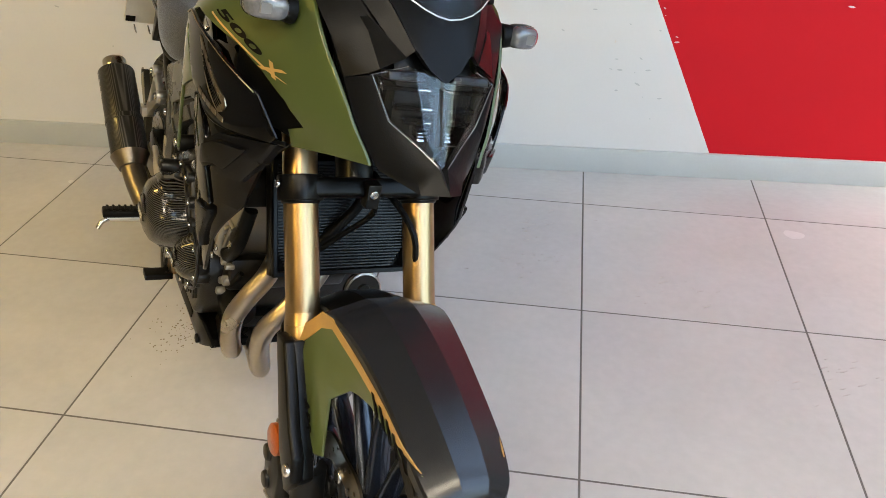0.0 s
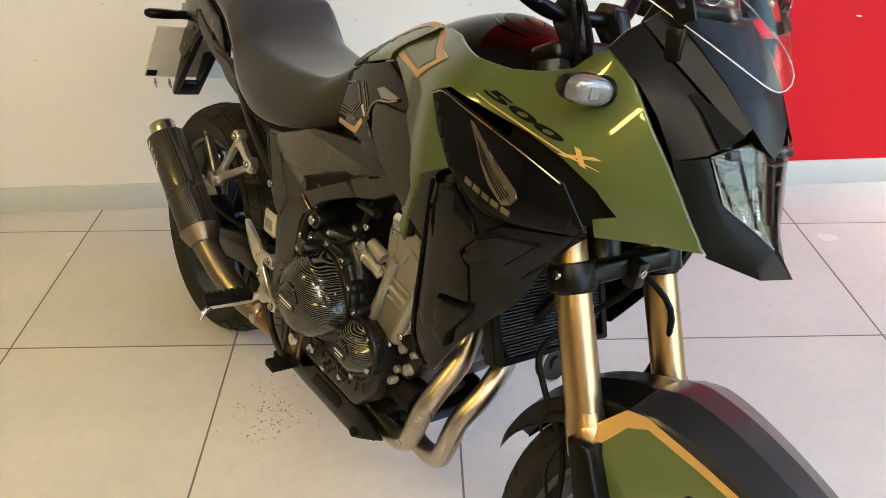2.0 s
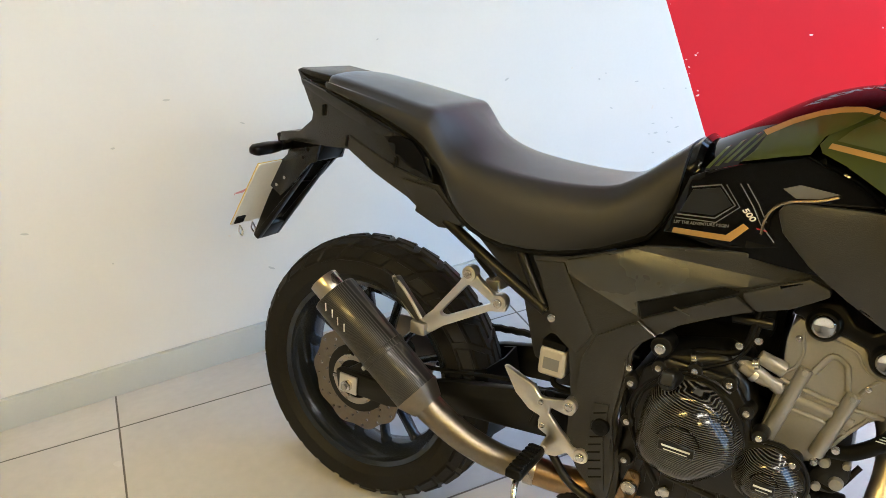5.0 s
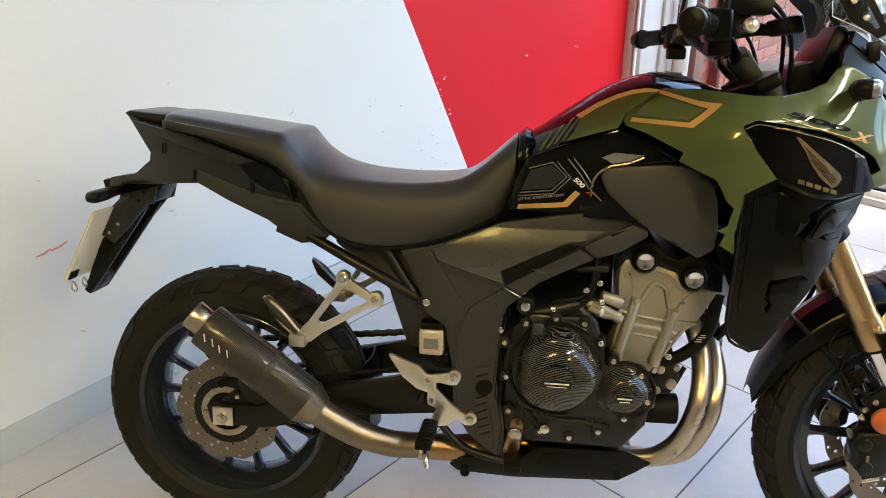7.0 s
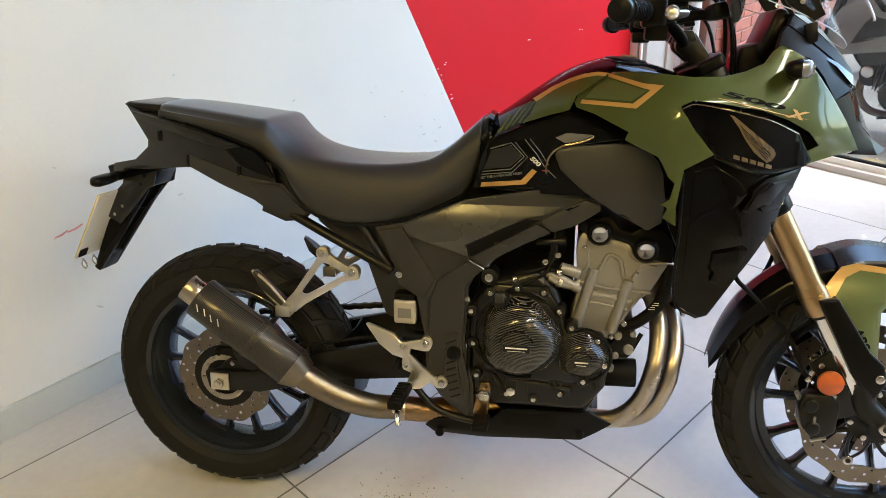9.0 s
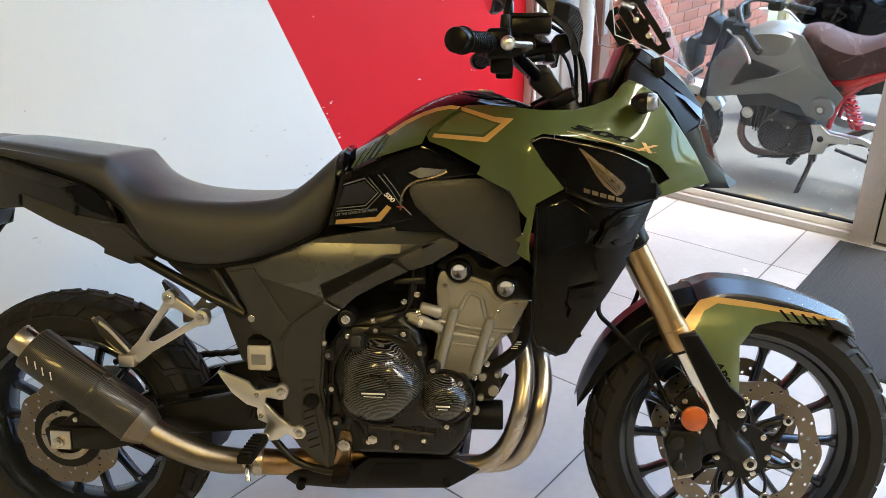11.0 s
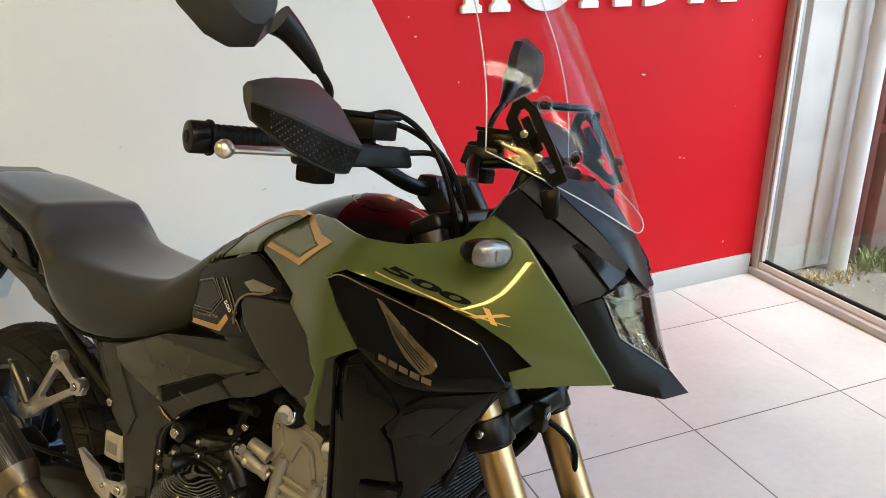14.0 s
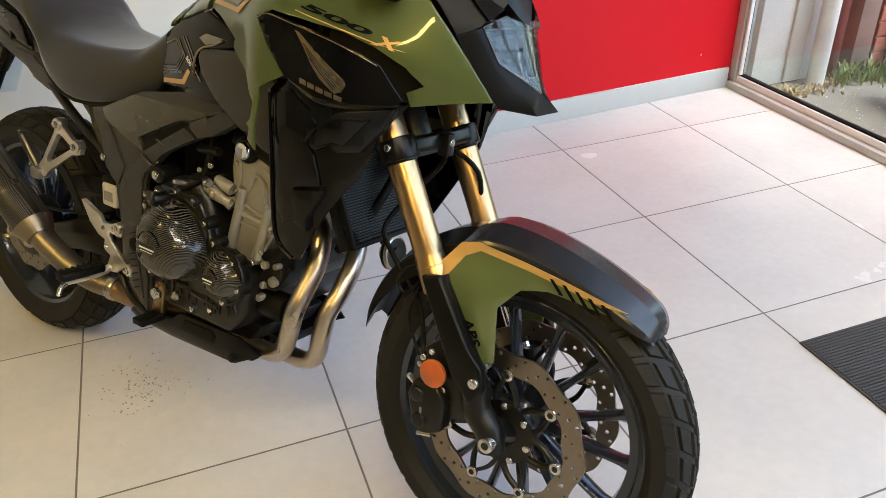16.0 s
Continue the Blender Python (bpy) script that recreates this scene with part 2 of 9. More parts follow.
M["orange"] = mat("orange_reflector", (0.34, 0.065, 0.003), 0.3, vary=0.3, scale=60, fine=400, bump=0.3, coat=0.3)
M["plate"] = mat("number_plate", (0.62, 0.61, 0.56), 0.4, vary=0.1)
M["fluid"] = mat("translucent_reservoir", (0.34, 0.32, 0.28), 0.3, vary=0.1, coat=0.4)
M["alu_frame"] = mat("grey_aluminium_frame", (0.43, 0.415, 0.395), 0.4, metal=0.3, vary=0.15, scale=6, fine=80)
M["white_frame"] = mat("white_window_frame", (0.72, 0.72, 0.71), 0.35, vary=0.06)
M["mat"] = mat("ribbed_rubber_mat", (0.035, 0.036, 0.038), 0.8, vary=0.25, scale=10, bump=0.3)
M["concrete"] = mat("forecourt_concrete", (0.19, 0.177, 0.148), 0.85, vary=0.4, scale=2.2, fine=130, bump=1.0, spec=0.2)
M["brick"] = mat("red_brick", (0.41, 0.145, 0.092), 0.85, vary=0.25, scale=14, fine=150, bump=0.5, rand=0.18)
M["old_brown"] = mat("weathered_brown_paint", (0.23, 0.15, 0.115), 0.6, vary=0.25, scale=9, fine=80, bump=0.2)
M["old_cream"] = mat("aged_cream_paint", (0.47, 0.44, 0.39), 0.6, vary=0.12, scale=5, fine=60, bump=0.2)
M["mortar"] = mat("mortar", (0.27, 0.17, 0.125), 0.95, vary=0.2, bump=0.4)
M["old_white"] = mat("chipped_white_paint", (0.58, 0.56, 0.52), 0.6, vary=0.2, scale=6, bump=0.3)
M["brown"] = mat("brown_pipe_paint", (0.10, 0.035, 0.025), 0.4, vary=0.2)
M["leaf"] = mat("weed_leaf", (0.15, 0.19, 0.045), 0.6, vary=0.3, scale=30, rand=0.2)
M["straw"] = mat("dry_straw", (0.34, 0.26, 0.13), 0.9, vary=0.3, scale=40)
M["grass"] = mat("grass", (0.22, 0.235, 0.10), 0.9, vary=0.4, scale=3, bump=0.5)
M["bike_grey"] = mat("grey_bike_paint", (0.155, 0.158, 0.145), 0.34, vary=0.06, coat=0.3)
M["brown_seat"] = mat("brown_seat_vinyl", (0.085, 0.05, 0.045), 0.75, spec=0.15, vary=0.15, bump=0.2)
M["bike_red"] = mat("red_bike_frame", (0.55, 0.02, 0.03), 0.3, vary=0.1, coat=0.6)
M["brown_pipe"] = mat("rusted_pipe", (0.075, 0.05, 0.035), 0.5, metal=0.5, vary=0.3, scale=20)
M["grit"] = mat("pale_grit", (0.62, 0.60, 0.55), 0.4, vary=0.3, scale=60)
M["fin"] = mat("radiator_fin", (0.022, 0.022, 0.023), 0.4, metal=0.5)
M["scuff"] = mat("scuffed_tile", (0.40, 0.38, 0.35), 0.3, vary=0.15)
M["bare"] = mat("bare_plaster", (0.66, 0.62, 0.58), 0.8)
M["smear"] = mat("red_smear", (0.55, 0.22, 0.22), 0.6, vary=0.3, scale=60)
M["oil_dirt"] = mat("dirt_specks", (0.20, 0.165, 0.12), 0.9, vary=0.3)


# ---------------------------------------------------------------- mesh helpers
def part(name, bm, material, parent=None, label="", smooth=40):
    """Links a bmesh as ONE mesh object under a thing or under a part."""
    me = bpy.data.meshes.new(name)
    bmesh.ops.recalc_face_normals(bm, faces=bm.faces[:])
    bm.to_mesh(me)
    bm.free()
    if smooth:
        me.polygons.foreach_set("use_smooth", [True] * len(me.polygons))
        me.set_sharp_from_angle(angle=radians(smooth))
    me.materials.append(M[material])
    ob = new(name, me)
    if parent is not None:
        ob.parent = parent
    if label:
        ob["label"] = label
    return ob


def same(name, ob, m, parent=None):
    """Another object on the same mesh."""
    o = new(name, ob.data)
    o.parent = parent if parent is not None else ob.parent
    o.matrix_basis = m
    return o


def thing(name, m, label, category, group="", kind=""):
    e = new(name)
    e.empty_display_size = 0.1
    e.matrix_world = m
    return tagged(e, label, category, group, kind)


def add_box(bm, lo, hi, bevel=0.0, m=None, seg=1):
    c = [(a + b) / 2 for a, b in zip(lo, hi)]
    s = [abs(b - a) for a, b in zip(lo, hi)]
    g = bmesh.ops.create_cube(bm, size=1, matrix=(m or Matrix()) @ Matrix.LocRotScale(c, None, s))
    if bevel:
        es = list({e for v in g["verts"] for e in v.link_edges})
        bmesh.ops.bevel(bm, geom=es, offset=bevel, segments=seg, affect="EDGES", profile=0.5)
    return bm


def box(lo, hi, bevel=0.0, m=None, seg=1):
    return add_box(bmesh.new(), lo, hi, bevel, m, seg)


def add_cyl(bm, a, b, r0, r1=None, seg=20, bevel=0.0):
    a, b = Vector(a), Vector(b)
    r1 = r0 if r1 is None else r1
    d = b - a
    m = Matrix.Translation((a + b) / 2) @ d.to_track_quat("Z", "Y").to_matrix().to_4x4()
    g = bmesh.ops.create_cone(bm, cap_ends=True, segments=seg, radius1=r0, radius2=r1, depth=d.length, matrix=m)
    if bevel:
        es = [e for e in {e for v in g["verts"] for e in v.link_edges} if len(e.link_faces) == 2 and e.calc_face_angle() > 0.9]
        bmesh.ops.bevel(bm, geom=es, offset=bevel, segments=2, affect="EDGES", profile=0.5)
    return bm


def cyl(a, b, r0, r1=None, seg=20, bevel=0.0):
    return add_cyl(bmesh.new(), a, b, r0, r1, seg, bevel)


def smooth_path(pts, per=6):
    """Catmull-Rom through the points."""
    p = [Vector(q) for q in pts]
    p = [2 * p[0] - p[1]] + p + [2 * p[-1] - p[-2]]
    out = []
    for i in range(1, len(p) - 2):
        for k in range(per):
            t = k / per
            a, b, c, d = p[i - 1], p[i], p[i + 1], p[i + 2]
            out.append(0.5 * (2 * b + (c - a) * t + (2 * a - 5 * b + 4 * c - d) * t * t + (3 * b - a - 3 * c + d) * t ** 3))
    return out + [p[-2]]


def add_tube(bm, pts, r, seg=10, per=6, r_end=None, flat=1.0):
    path = smooth_path(pts, per) if per else [Vector(p) for p in pts]
    n = len(path)
    side = None
    rings = []
    for i, c in enumerate(path):
        d = (path[min(i + 1, n - 1)] - path[max(i - 1, 0)]).normalized()
        if side is None:
            side = d.orthogonal().normalized()
        side = (side - d * side.dot(d)).normalized()
        up = d.cross(side)
        rr = r if r_end is None else r + (r_end - r) * i / (n - 1)
        rings.append([bm.verts.new(c + side * rr * math.cos(2 * math.pi * k / seg) + up * rr * flat * math.sin(2 * math.pi * k / seg)) for k in range(seg)])
    for a, b in zip(rings, rings[1:]):
        for k in range(seg):
            bm.faces.new((a[k], a[(k + 1) % seg], b[(k + 1) % seg], b[k]))
    bm.faces.new(rings[0][::-1])
    bm.faces.new(rings[-1])
    return bm


def tube(pts, r, seg=10, per=6, r_end=None, flat=1.0):
    return add_tube(bmesh.new(), pts, r, seg, per, r_end, flat)


def skin(rings, closed=True, caps=True):
    bm = bmesh.new()
    vs = [[bm.verts.new(p) for p in ring] for ring in rings]
    n = len(vs[0])
    for a, b in zip(vs, vs[1:]):
        for k in range(n if closed else n - 1):
            bm.faces.new((a[k], a[(k + 1) % n], b[(k + 1) % n], b[k]))
    if caps and closed:
        bm.faces.new(vs[0][::-1])
        bm.faces.new(vs[-1])
    return bm


def ramp_at(x, xs, ys):
    """A smooth curve through the points (cubic, with even tangents)."""
    if x <= xs[0] or x >= xs[-1]:
        return ys[0] if x <= xs[0] else ys[-1]
    i = max(k for k in range(len(xs) - 1) if xs[k] <= x)
    h = xs[i + 1] - xs[i]
    slope = lambda k: (ys[min(k + 1, len(ys) - 1)] - ys[max(k - 1, 0)]) / (xs[min(k + 1, len(xs) - 1)] - xs[max(k - 1, 0)])
    t = (x - xs[i]) / h
    return (2 * t ** 3 - 3 * t * t + 1) * ys[i] + (t ** 3 - 2 * t * t + t) * h * slope(i) + (3 * t * t - 2 * t ** 3) * ys[i + 1] + (t ** 3 - t * t) * h * slope(i + 1)


def round_edges(bm, width, least=0.7, seg=2):
    es = [e for e in bm.edges if len(e.link_faces) == 2 and e.calc_face_angle() > least]
    bmesh.ops.bevel(bm, geom=es, offset=width, segments=seg, affect="EDGES", profile=0.6)
    return bm


def prism(pts, y0, y1, bevel=0.004, seg=2):
    """A slab with the outline pts (x, z) between y0 and y1."""
    bm = bmesh.new()
    f = bm.faces.new([bm.verts.new((x, y0, z)) for x, z in pts])
    g = bmesh.ops.extrude_face_region(bm, geom=[f])
    bmesh.ops.translate(bm, verts=[v for v in g["geom"] if isinstance(v, bmesh.types.BMVert)], vec=(0, y1 - y0, 0))
    bmesh.ops.recalc_face_normals(bm, faces=bm.faces[:])
    if bevel:
        es = [e for e in bm.edges if e.calc_face_angle(0) > 0.6]
        bmesh.ops.bevel(bm, geom=es, offset=bevel, segments=seg, affect="EDGES", profile=0.5)
    return bm


def panel(pts, depth, side=-1, thick=0.004, step=0.03, bevel=0.0015):
    """A curved shell with the outline pts (x, z); depth(x, z) is its distance from the middle plane."""
    bm = bmesh.new()
    bm.faces.new([bm.verts.new((x, 0, z)) for x, z in pts])
    if step:
        for axis in (0, 2):
            lo, hi = min(v.co[axis] for v in bm.verts), max(v.co[axis] for v in bm.verts)
            no = (1, 0, 0) if axis == 0 else (0, 0, 1)
            c = lo + step * 0.63
            while c < hi:
                co = (c, 0, 0) if axis == 0 else (0, 0, c)
                bmesh.ops.bisect_plane(bm, geom=bm.verts[:] + bm.edges[:] + bm.faces[:], plane_co=co, plane_no=no)
                c += step
    bmesh.ops.triangulate(bm, faces=[f for f in bm.faces if len(f.verts) > 4])
    for v in bm.verts:
        v.co.y = side * depth(v.co.x, v.co.z)
    bmesh.ops.recalc_face_normals(bm, faces=bm.faces[:])
    g = bmesh.ops.extrude_face_region(bm, geom=bm.faces[:], use_keep_orig=True)
    for v in g["geom"]:
        if isinstance(v, bmesh.types.BMVert):
            v.co.y -= side * thick
    bmesh.ops.recalc_face_normals(bm, faces=bm.faces[:])
    if bevel:
        round_edges(bm, bevel, 0.9, 2)
    return bm


def dense(rows, n):
    """Rows of numbers, interpolated smoothly to n rows."""
    rows = np.array(rows, float)
    t = np.linspace(0, len(rows) - 1, n)
    out = []
    for u in t:
        i = min(int(u), len(rows) - 2)
        k = u - i
        a, b, c, d = rows[max(i - 1, 0)], rows[i], rows[i + 1], rows[min(i + 2, len(rows) - 1)]
        out.append(0.5 * (2 * b + (c - a) * k + (2 * a - 5 * b + 4 * c - d) * k * k + (3 * b - a - 3 * c + d) * k ** 3))
    return out


def spin(profile, centre, axis="y", seg=48):
    """A turned body: profile rows of (radius, along)."""
    rings = []
    for k in range(seg):
        a = 2 * math.pi * k / seg
        c, s = math.cos(a), math.sin(a)
        if axis == "y":
            rings.append([(centre[0] + r * c, centre[1] + h, centre[2] + r * s) for r, h in profile])
        else:
            rings.append([(centre[0] + r * c, centre[1] + r * s, centre[2] + h) for r, h in profile])
    bm = bmesh.new()
    vs = [[bm.verts.new(p) for p in ring] for ring in rings]
    n = len(profile)
    for i in range(seg):
        a, b = vs[i], vs[(i + 1) % seg]
        for k in range(n - 1):
            bm.faces.new((a[k], a[k + 1], b[k + 1], b[k]))
    bmesh.ops.remove_doubles(bm, verts=bm.verts[:], dist=1e-5)
    return bm


def words(name, text, size, m, material, parent, label="", shear=0.0, extrude=0.0004, stretch=1.0):
    """Flat writing in the built-in font, in the x-y plane of m."""
    cu = bpy.data.curves.new(name, "FONT")
    cu.body, cu.size, cu.shear, cu.extrude, cu.offset = text, size, shear, extrude, 0.035 * size
    tmp = bpy.data.objects.new(name, cu)
    scene.collection.objects.link(tmp)
    dg = bpy.context.evaluated_depsgraph_get()
    me = bpy.data.meshes.new_from_object(tmp.evaluated_get(dg))
    bpy.data.objects.remove(tmp)
    me.materials.clear()
    me.materials.append(M[material])
    me.transform(Matrix.Diagonal((stretch, 1, 1, 1)))
    ob = new(name, me)
    ob.parent = parent
    ob.matrix_basis = m
    if label:
        ob["label"] = label
    return ob


# ---------------------------------------------------------------- the room
WALL = pose(0, 0.8500, 0, 0, 0, 3.08)        # the back wall: its face is y = 0, its x runs to the window corner
CEIL = 3.50
bm = box((-5.2, 0.0, 0), (1.68, 0.18, CEIL))
ob = part("wall_back", bm, "wall", smooth=0)
ob.matrix_world = WALL
tagged(ob, "white painted showroom wall with a slanted red field", "wall", kind="structure")
ob = part("baseboard", round_edges(box((-5.2, -0.014, 0), (1.645, -0.0, 0.095)), 0.003), "skirting")
ob.matrix_world = WALL
tagged(ob, "pale grey painted skirting board along the wall", "skirting", kind="structure")
# added walls out of view, darkened to hold back bounce and reflections
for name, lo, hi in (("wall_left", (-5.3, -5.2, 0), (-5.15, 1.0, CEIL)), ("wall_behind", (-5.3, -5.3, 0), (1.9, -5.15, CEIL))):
    tagged(part(name, box(lo, hi), "dark_unseen_wall", smooth=0), "unseen plain wall closing the room, darkened for dim reflections", "wall", kind="structure")
tagged(part("ceiling", box((-5.3, -5.3, CEIL), (1.9, 1.1, CEIL + 0.12)), "ceiling", smooth=0), "unseen plain ceiling, darkened for dim reflections", "ceiling", kind="structure")

floor = tagged(part("floor", box((-5.2, -5.2, -0.08), (1.72, 1.0, -0.0008)), "grout", smooth=0),
               "beige porcelain tiles with dark joints", "floor", kind="structure")

# window wall: frame, glass, door post
WX = 1.668
win = tagged(new("window_1"), "tall shop window in an aluminium frame", "window", kind="structure")


def bar(name, lo, hi, material, parent, bevel=0.003):
    return part(name, round_edges(box(lo, hi), bevel), material, parent)


bar("sill", (WX - 0.03, -0.775, 0.0), (WX + 0.05, 0.925, 0.032), "alu_frame", win)
bar("bottom_rail", (WX + 0.0, -0.775, 0.032), (WX + 0.04, 0.920, 0.062), "white_frame", win)
bar("gasket", (WX + 0.006, -0.775, 0.062), (WX + 0.03, 0.893, 0.070), "soft_rubber", win, 0.001)
bar("corner_post", (WX - 0.012, 0.893, 0.032), (WX + 0.05, 0.937, CEIL), "alu_frame", win)
bar("glazing_seal", (WX + 0.008, 0.8835, 0.07), (WX + 0.026, 0.8905, CEIL), "soft_rubber", win, 0.001)
bar("inner_bead", (WX - 0.004, 0.871, 0.07), (WX + 0.012, 0.883, CEIL), "white_frame", win, 0.002)
bar("top_rail", (WX - 0.01, -0.775, 3.30), (WX + 0.05, 0.925, 3.37), "white_frame", win)
bar("post", (WX - 0.04, -0.862, 0.0), (WX + 0.07, -0.776, CEIL), "alu_frame", win)
pane = part("pane", box((WX + 0.014, -0.775, 0.066), (WX + 0.022, 0.893, 3.30)), "window", win, smooth=0)
pane.visible_shadow = False
tagged(part("wall_over_window", box((WX, -5.2, 3.37), (WX + 0.2, 0.93, CEIL)), "dark_unseen_wall", smooth=0), "unseen plain wall above the shop window, darkened for dim reflections", "wall", kind="structure")

bar("door_seal", (WX - 0.004, -0.869, 0.012), (WX + 0.03, -0.863, 3.30), "soft_rubber", win, 0.001)

door = tagged(new("door_1"), "glazed shop door in a grey aluminium frame", "door", kind="structure")
bar("stile", (WX - 0.01, -0.955, 0.012), (WX + 0.045, -0.870, 3.30), "alu_frame", door)
bar("stile", (WX - 0.01, -1.80, 0.012), (WX + 0.045, -1.72, 3.30), "alu_frame", door)
bar("bottom_rail", (WX - 0.01, -1.72, 0.012), (WX + 0.045, -0.955, 0.20), "alu_frame", door)
bar("top_rail", (WX - 0.01, -1.72, 3.21), (WX + 0.045, -0.955, 3.30), "alu_frame", door)
bar("glazing_bead", (WX - 0.012, -0.962, 0.20), (WX + 0.012, -0.9555, 3.21), "soft_rubber", door, 0.001)
bar("glazing_bead", (WX - 0.012, -1.72, 0.2005), (WX + 0.012, -0.9625, 0.207), "white_frame", door, 0.001)
pane = part("pane", box((WX + 0.014, -1.72, 0.20), (WX + 0.022, -0.955, 3.21)), "window", door, smooth=0)
pane.visible_shadow = False
tagged(part("wall_right", box((WX, -5.2, 0), (WX + 0.2, -4.95, CEIL)), "dark_unseen_wall", smooth=0), "unseen plain wall beyond the shop window, darkened for dim reflections", "wall", kind="structure")
win2 = tagged(new("window_2"), "wide shop window in an aluminium frame beyond the door", "window", kind="structure")
bar("sill", (WX - 0.03, -4.95, 0.0), (WX + 0.05, -1.81, 0.062), "alu_frame", win2)
bar("top_rail", (WX - 0.01, -4.95, 3.30), (WX + 0.05, -1.81, 3.37), "white_frame", win2)
for k in range(4):
    y = -1.85 - k * 1.025
    bar("post", (WX - 0.02, y - 0.04, 0.062), (WX + 0.05, y + 0.04, 3.30), "alu_frame", win2)
    if k < 3:
        pane = part("pane", box((WX + 0.014, y - 0.983, 0.066), (WX + 0.022, y - 0.042, 3.298)), "window", win2, smooth=0)
        pane.visible_shadow = False

# door mat with ribs
mat_ = tagged(part("door_mat", round_edges(box((0.594, -1.95, 0.0), (1.60, -0.745, 0.006)), 0.002), "mat", smooth=0), "dark grey ribbed entrance mat on the tiles", "mat")
rib0 = None
for i in range(120):
    m = pose(0, -1.945 + i * 0.01, 0)
    if rib0 is None:
        rib0 = part("rib", box((0.60, 0, 0.006), (1.595, 0.005, 0.0095)), "mat", mat_, smooth=0)
        rib0.matrix_basis = m
    else:
        same("rib", rib0, m, mat_)

# raised wall sign: its marks are plain slabs
sign = thing("wall_sign", WALL, "white raised acrylic sign on the red wall", "sign")
for x0, x1, kind in ((0.172, 0.355, "posts"), (0.375, 0.615, "ring"), (0.64, 0.86, "posts"), (0.90, 1.095, "half"), (1.13, 1.368, "wedge")):
    if kind in ("ring", "half"):
        cx, hw = ((x0 + x1) / 2, (x1 - x0) / 2) if kind == "ring" else (x0 + 0.02, x1 - x0 - 0.02)
        a0, a1 = (0, 2 * math.pi) if kind == "ring" else (-math.pi / 2, math.pi / 2)
        loops = []
        for k_ in range(41):
            a = a0 + (a1 - a0) * k_ / 40
            c, q = math.cos(a), math.sin(a)
            loops.append([(cx + hw * c, -0.022, 1.305 + 0.108 * q), (cx + (hw - 0.062) * c, -0.022, 1.305 + 0.066 * q), (cx + (hw - 0.062) * c, -0.002, 1.305 + 0.066 * q), (cx + hw * c, -0.002, 1.305 + 0.108 * q)])
        part("slab", skin(loops), "letters", sign, smooth=30)
        continue
    if kind == "wedge":
        legs = [[(x0, 1.2), (x0 + 0.07, 1.2), ((x0 + x1) / 2 + 0.02, 1.41), ((x0 + x1) / 2 - 0.035, 1.41)], [(x1 - 0.085, 1.2), (x1, 1.2), ((x0 + x1) / 2 + 0.045, 1.41), ((x0 + x1) / 2 + 0.022, 1.36)]]
    else:
        legs = [[(x0, 1.2), (x0 + 0.075, 1.2), (x0 + 0.075, 1.222), (x0 + 0.062, 1.23), (x0 + 0.062, 1.41), (x0 + 0.012, 1.41), (x0 + 0.012, 1.23), (x0, 1.222)], [(x1 - 0.075, 1.2), (x1, 1.2), (x1, 1.222), (x1 - 0.012, 1.23), (x1 - 0.012, 1.41), (x1 - 0.062, 1.41), (x1 - 0.062, 1.23), (x1 - 0.075, 1.222)]]
    for pts in legs:
        part("slab", prism(pts, -0.022, -0.002, 0.0015, 1), "letters", sign)

# hanging lights: warm diffuser panels in white trays on rods
M["diffuser"] = glow("lit_diffuser", (1.0, 0.90, 0.72), 34.0)
M["warm_diffuser"] = glow("lit_warm_diffuser", (1.0, 0.68, 0.19), 46.0)
for x, y, lit in ((-3.0, -1.2, "warm_diffuser"), (-0.7, -2.2, "diffuser"), (-1.8, -3.6, "warm_diffuser"), (0.4, -3.6, "diffuser"), (0.8, -2.4, "diffuser")):
    lamp = thing("ceiling_light", pose(x, y, 2.75), "white hanging light with a lit diffuser panel", "ceiling light", "ceiling lights")
    for k in (-0.5, 0.5):
        part("rod", cyl((k, 0, -0.002), (k, 0, CEIL - 2.751), 0.006, seg=8), "white_frame", lamp)
    part("tray", round_edges(box((-0.62, -0.12, -0.05), (0.62, 0.12, -0.001)), 0.006), "white_frame", lamp)
    for k in range(2):
        part("diffuser", box((-0.60, -0.09 + 0.11 * k, -0.056), (0.60, -0.02 + 0.11 * k, -0.051)), lit, lamp, smooth=0)

# ---------------------------------------------------------------- outside
tagged(part("ground", box((WX + 0.05, -60, -0.12), (80, 60, -0.012)), "concrete", smooth=0), "weathered pale concrete forecourt with exposed grit", "ground", kind="structure")
tagged(part("grass_verge", box((6.2, -60, -0.05), (80, 60, 0.004)), "grass", smooth=0), "rough grass verge behind the forecourt", "grass", kind="structure")
BR = pose(2.45, 0.87, 0, 0, 0, 0)
bwall = part("wall_brick", box((0.0, 0.003, -0.1), (2.72, 0.2, 3.4)), "mortar", smooth=0)
bwall.matrix_world = BR
tagged(bwall, "red brick outer wall with pale mortar joints", "brick wall", kind="structure")
col = part("white_pillar", round_edges(box((1.745, 0.885, -0.012), (2.10, 1.10, 3.2)), 0.008), "old_white")
part("pilaster", round_edges(box((1.925, 0.867, 0.0), (2.02, 0.884, 3.2)), 0.006), "old_cream", col, "aged cream painted strip")
tagged(col, "chipped white painted pillar beside the window", "pillar", kind="structure")
col = part("return_wall", box((2.10, 0.93, -0.012), (2.45, 1.10, 3.2)), "old_white", smooth=0)
tagged(col, "chipped white painted masonry behind the downpipe", "wall", kind="structure")
pipe = thing("painted_pipe", pose(2.065, 0.815, -0.012), "white painted pipe with flaking paint beside the pillar", "pipe")
part("pipe", cyl((0, 0, 0.0), (0, 0, 3.2), 0.042, seg=20), "old_white", pipe)
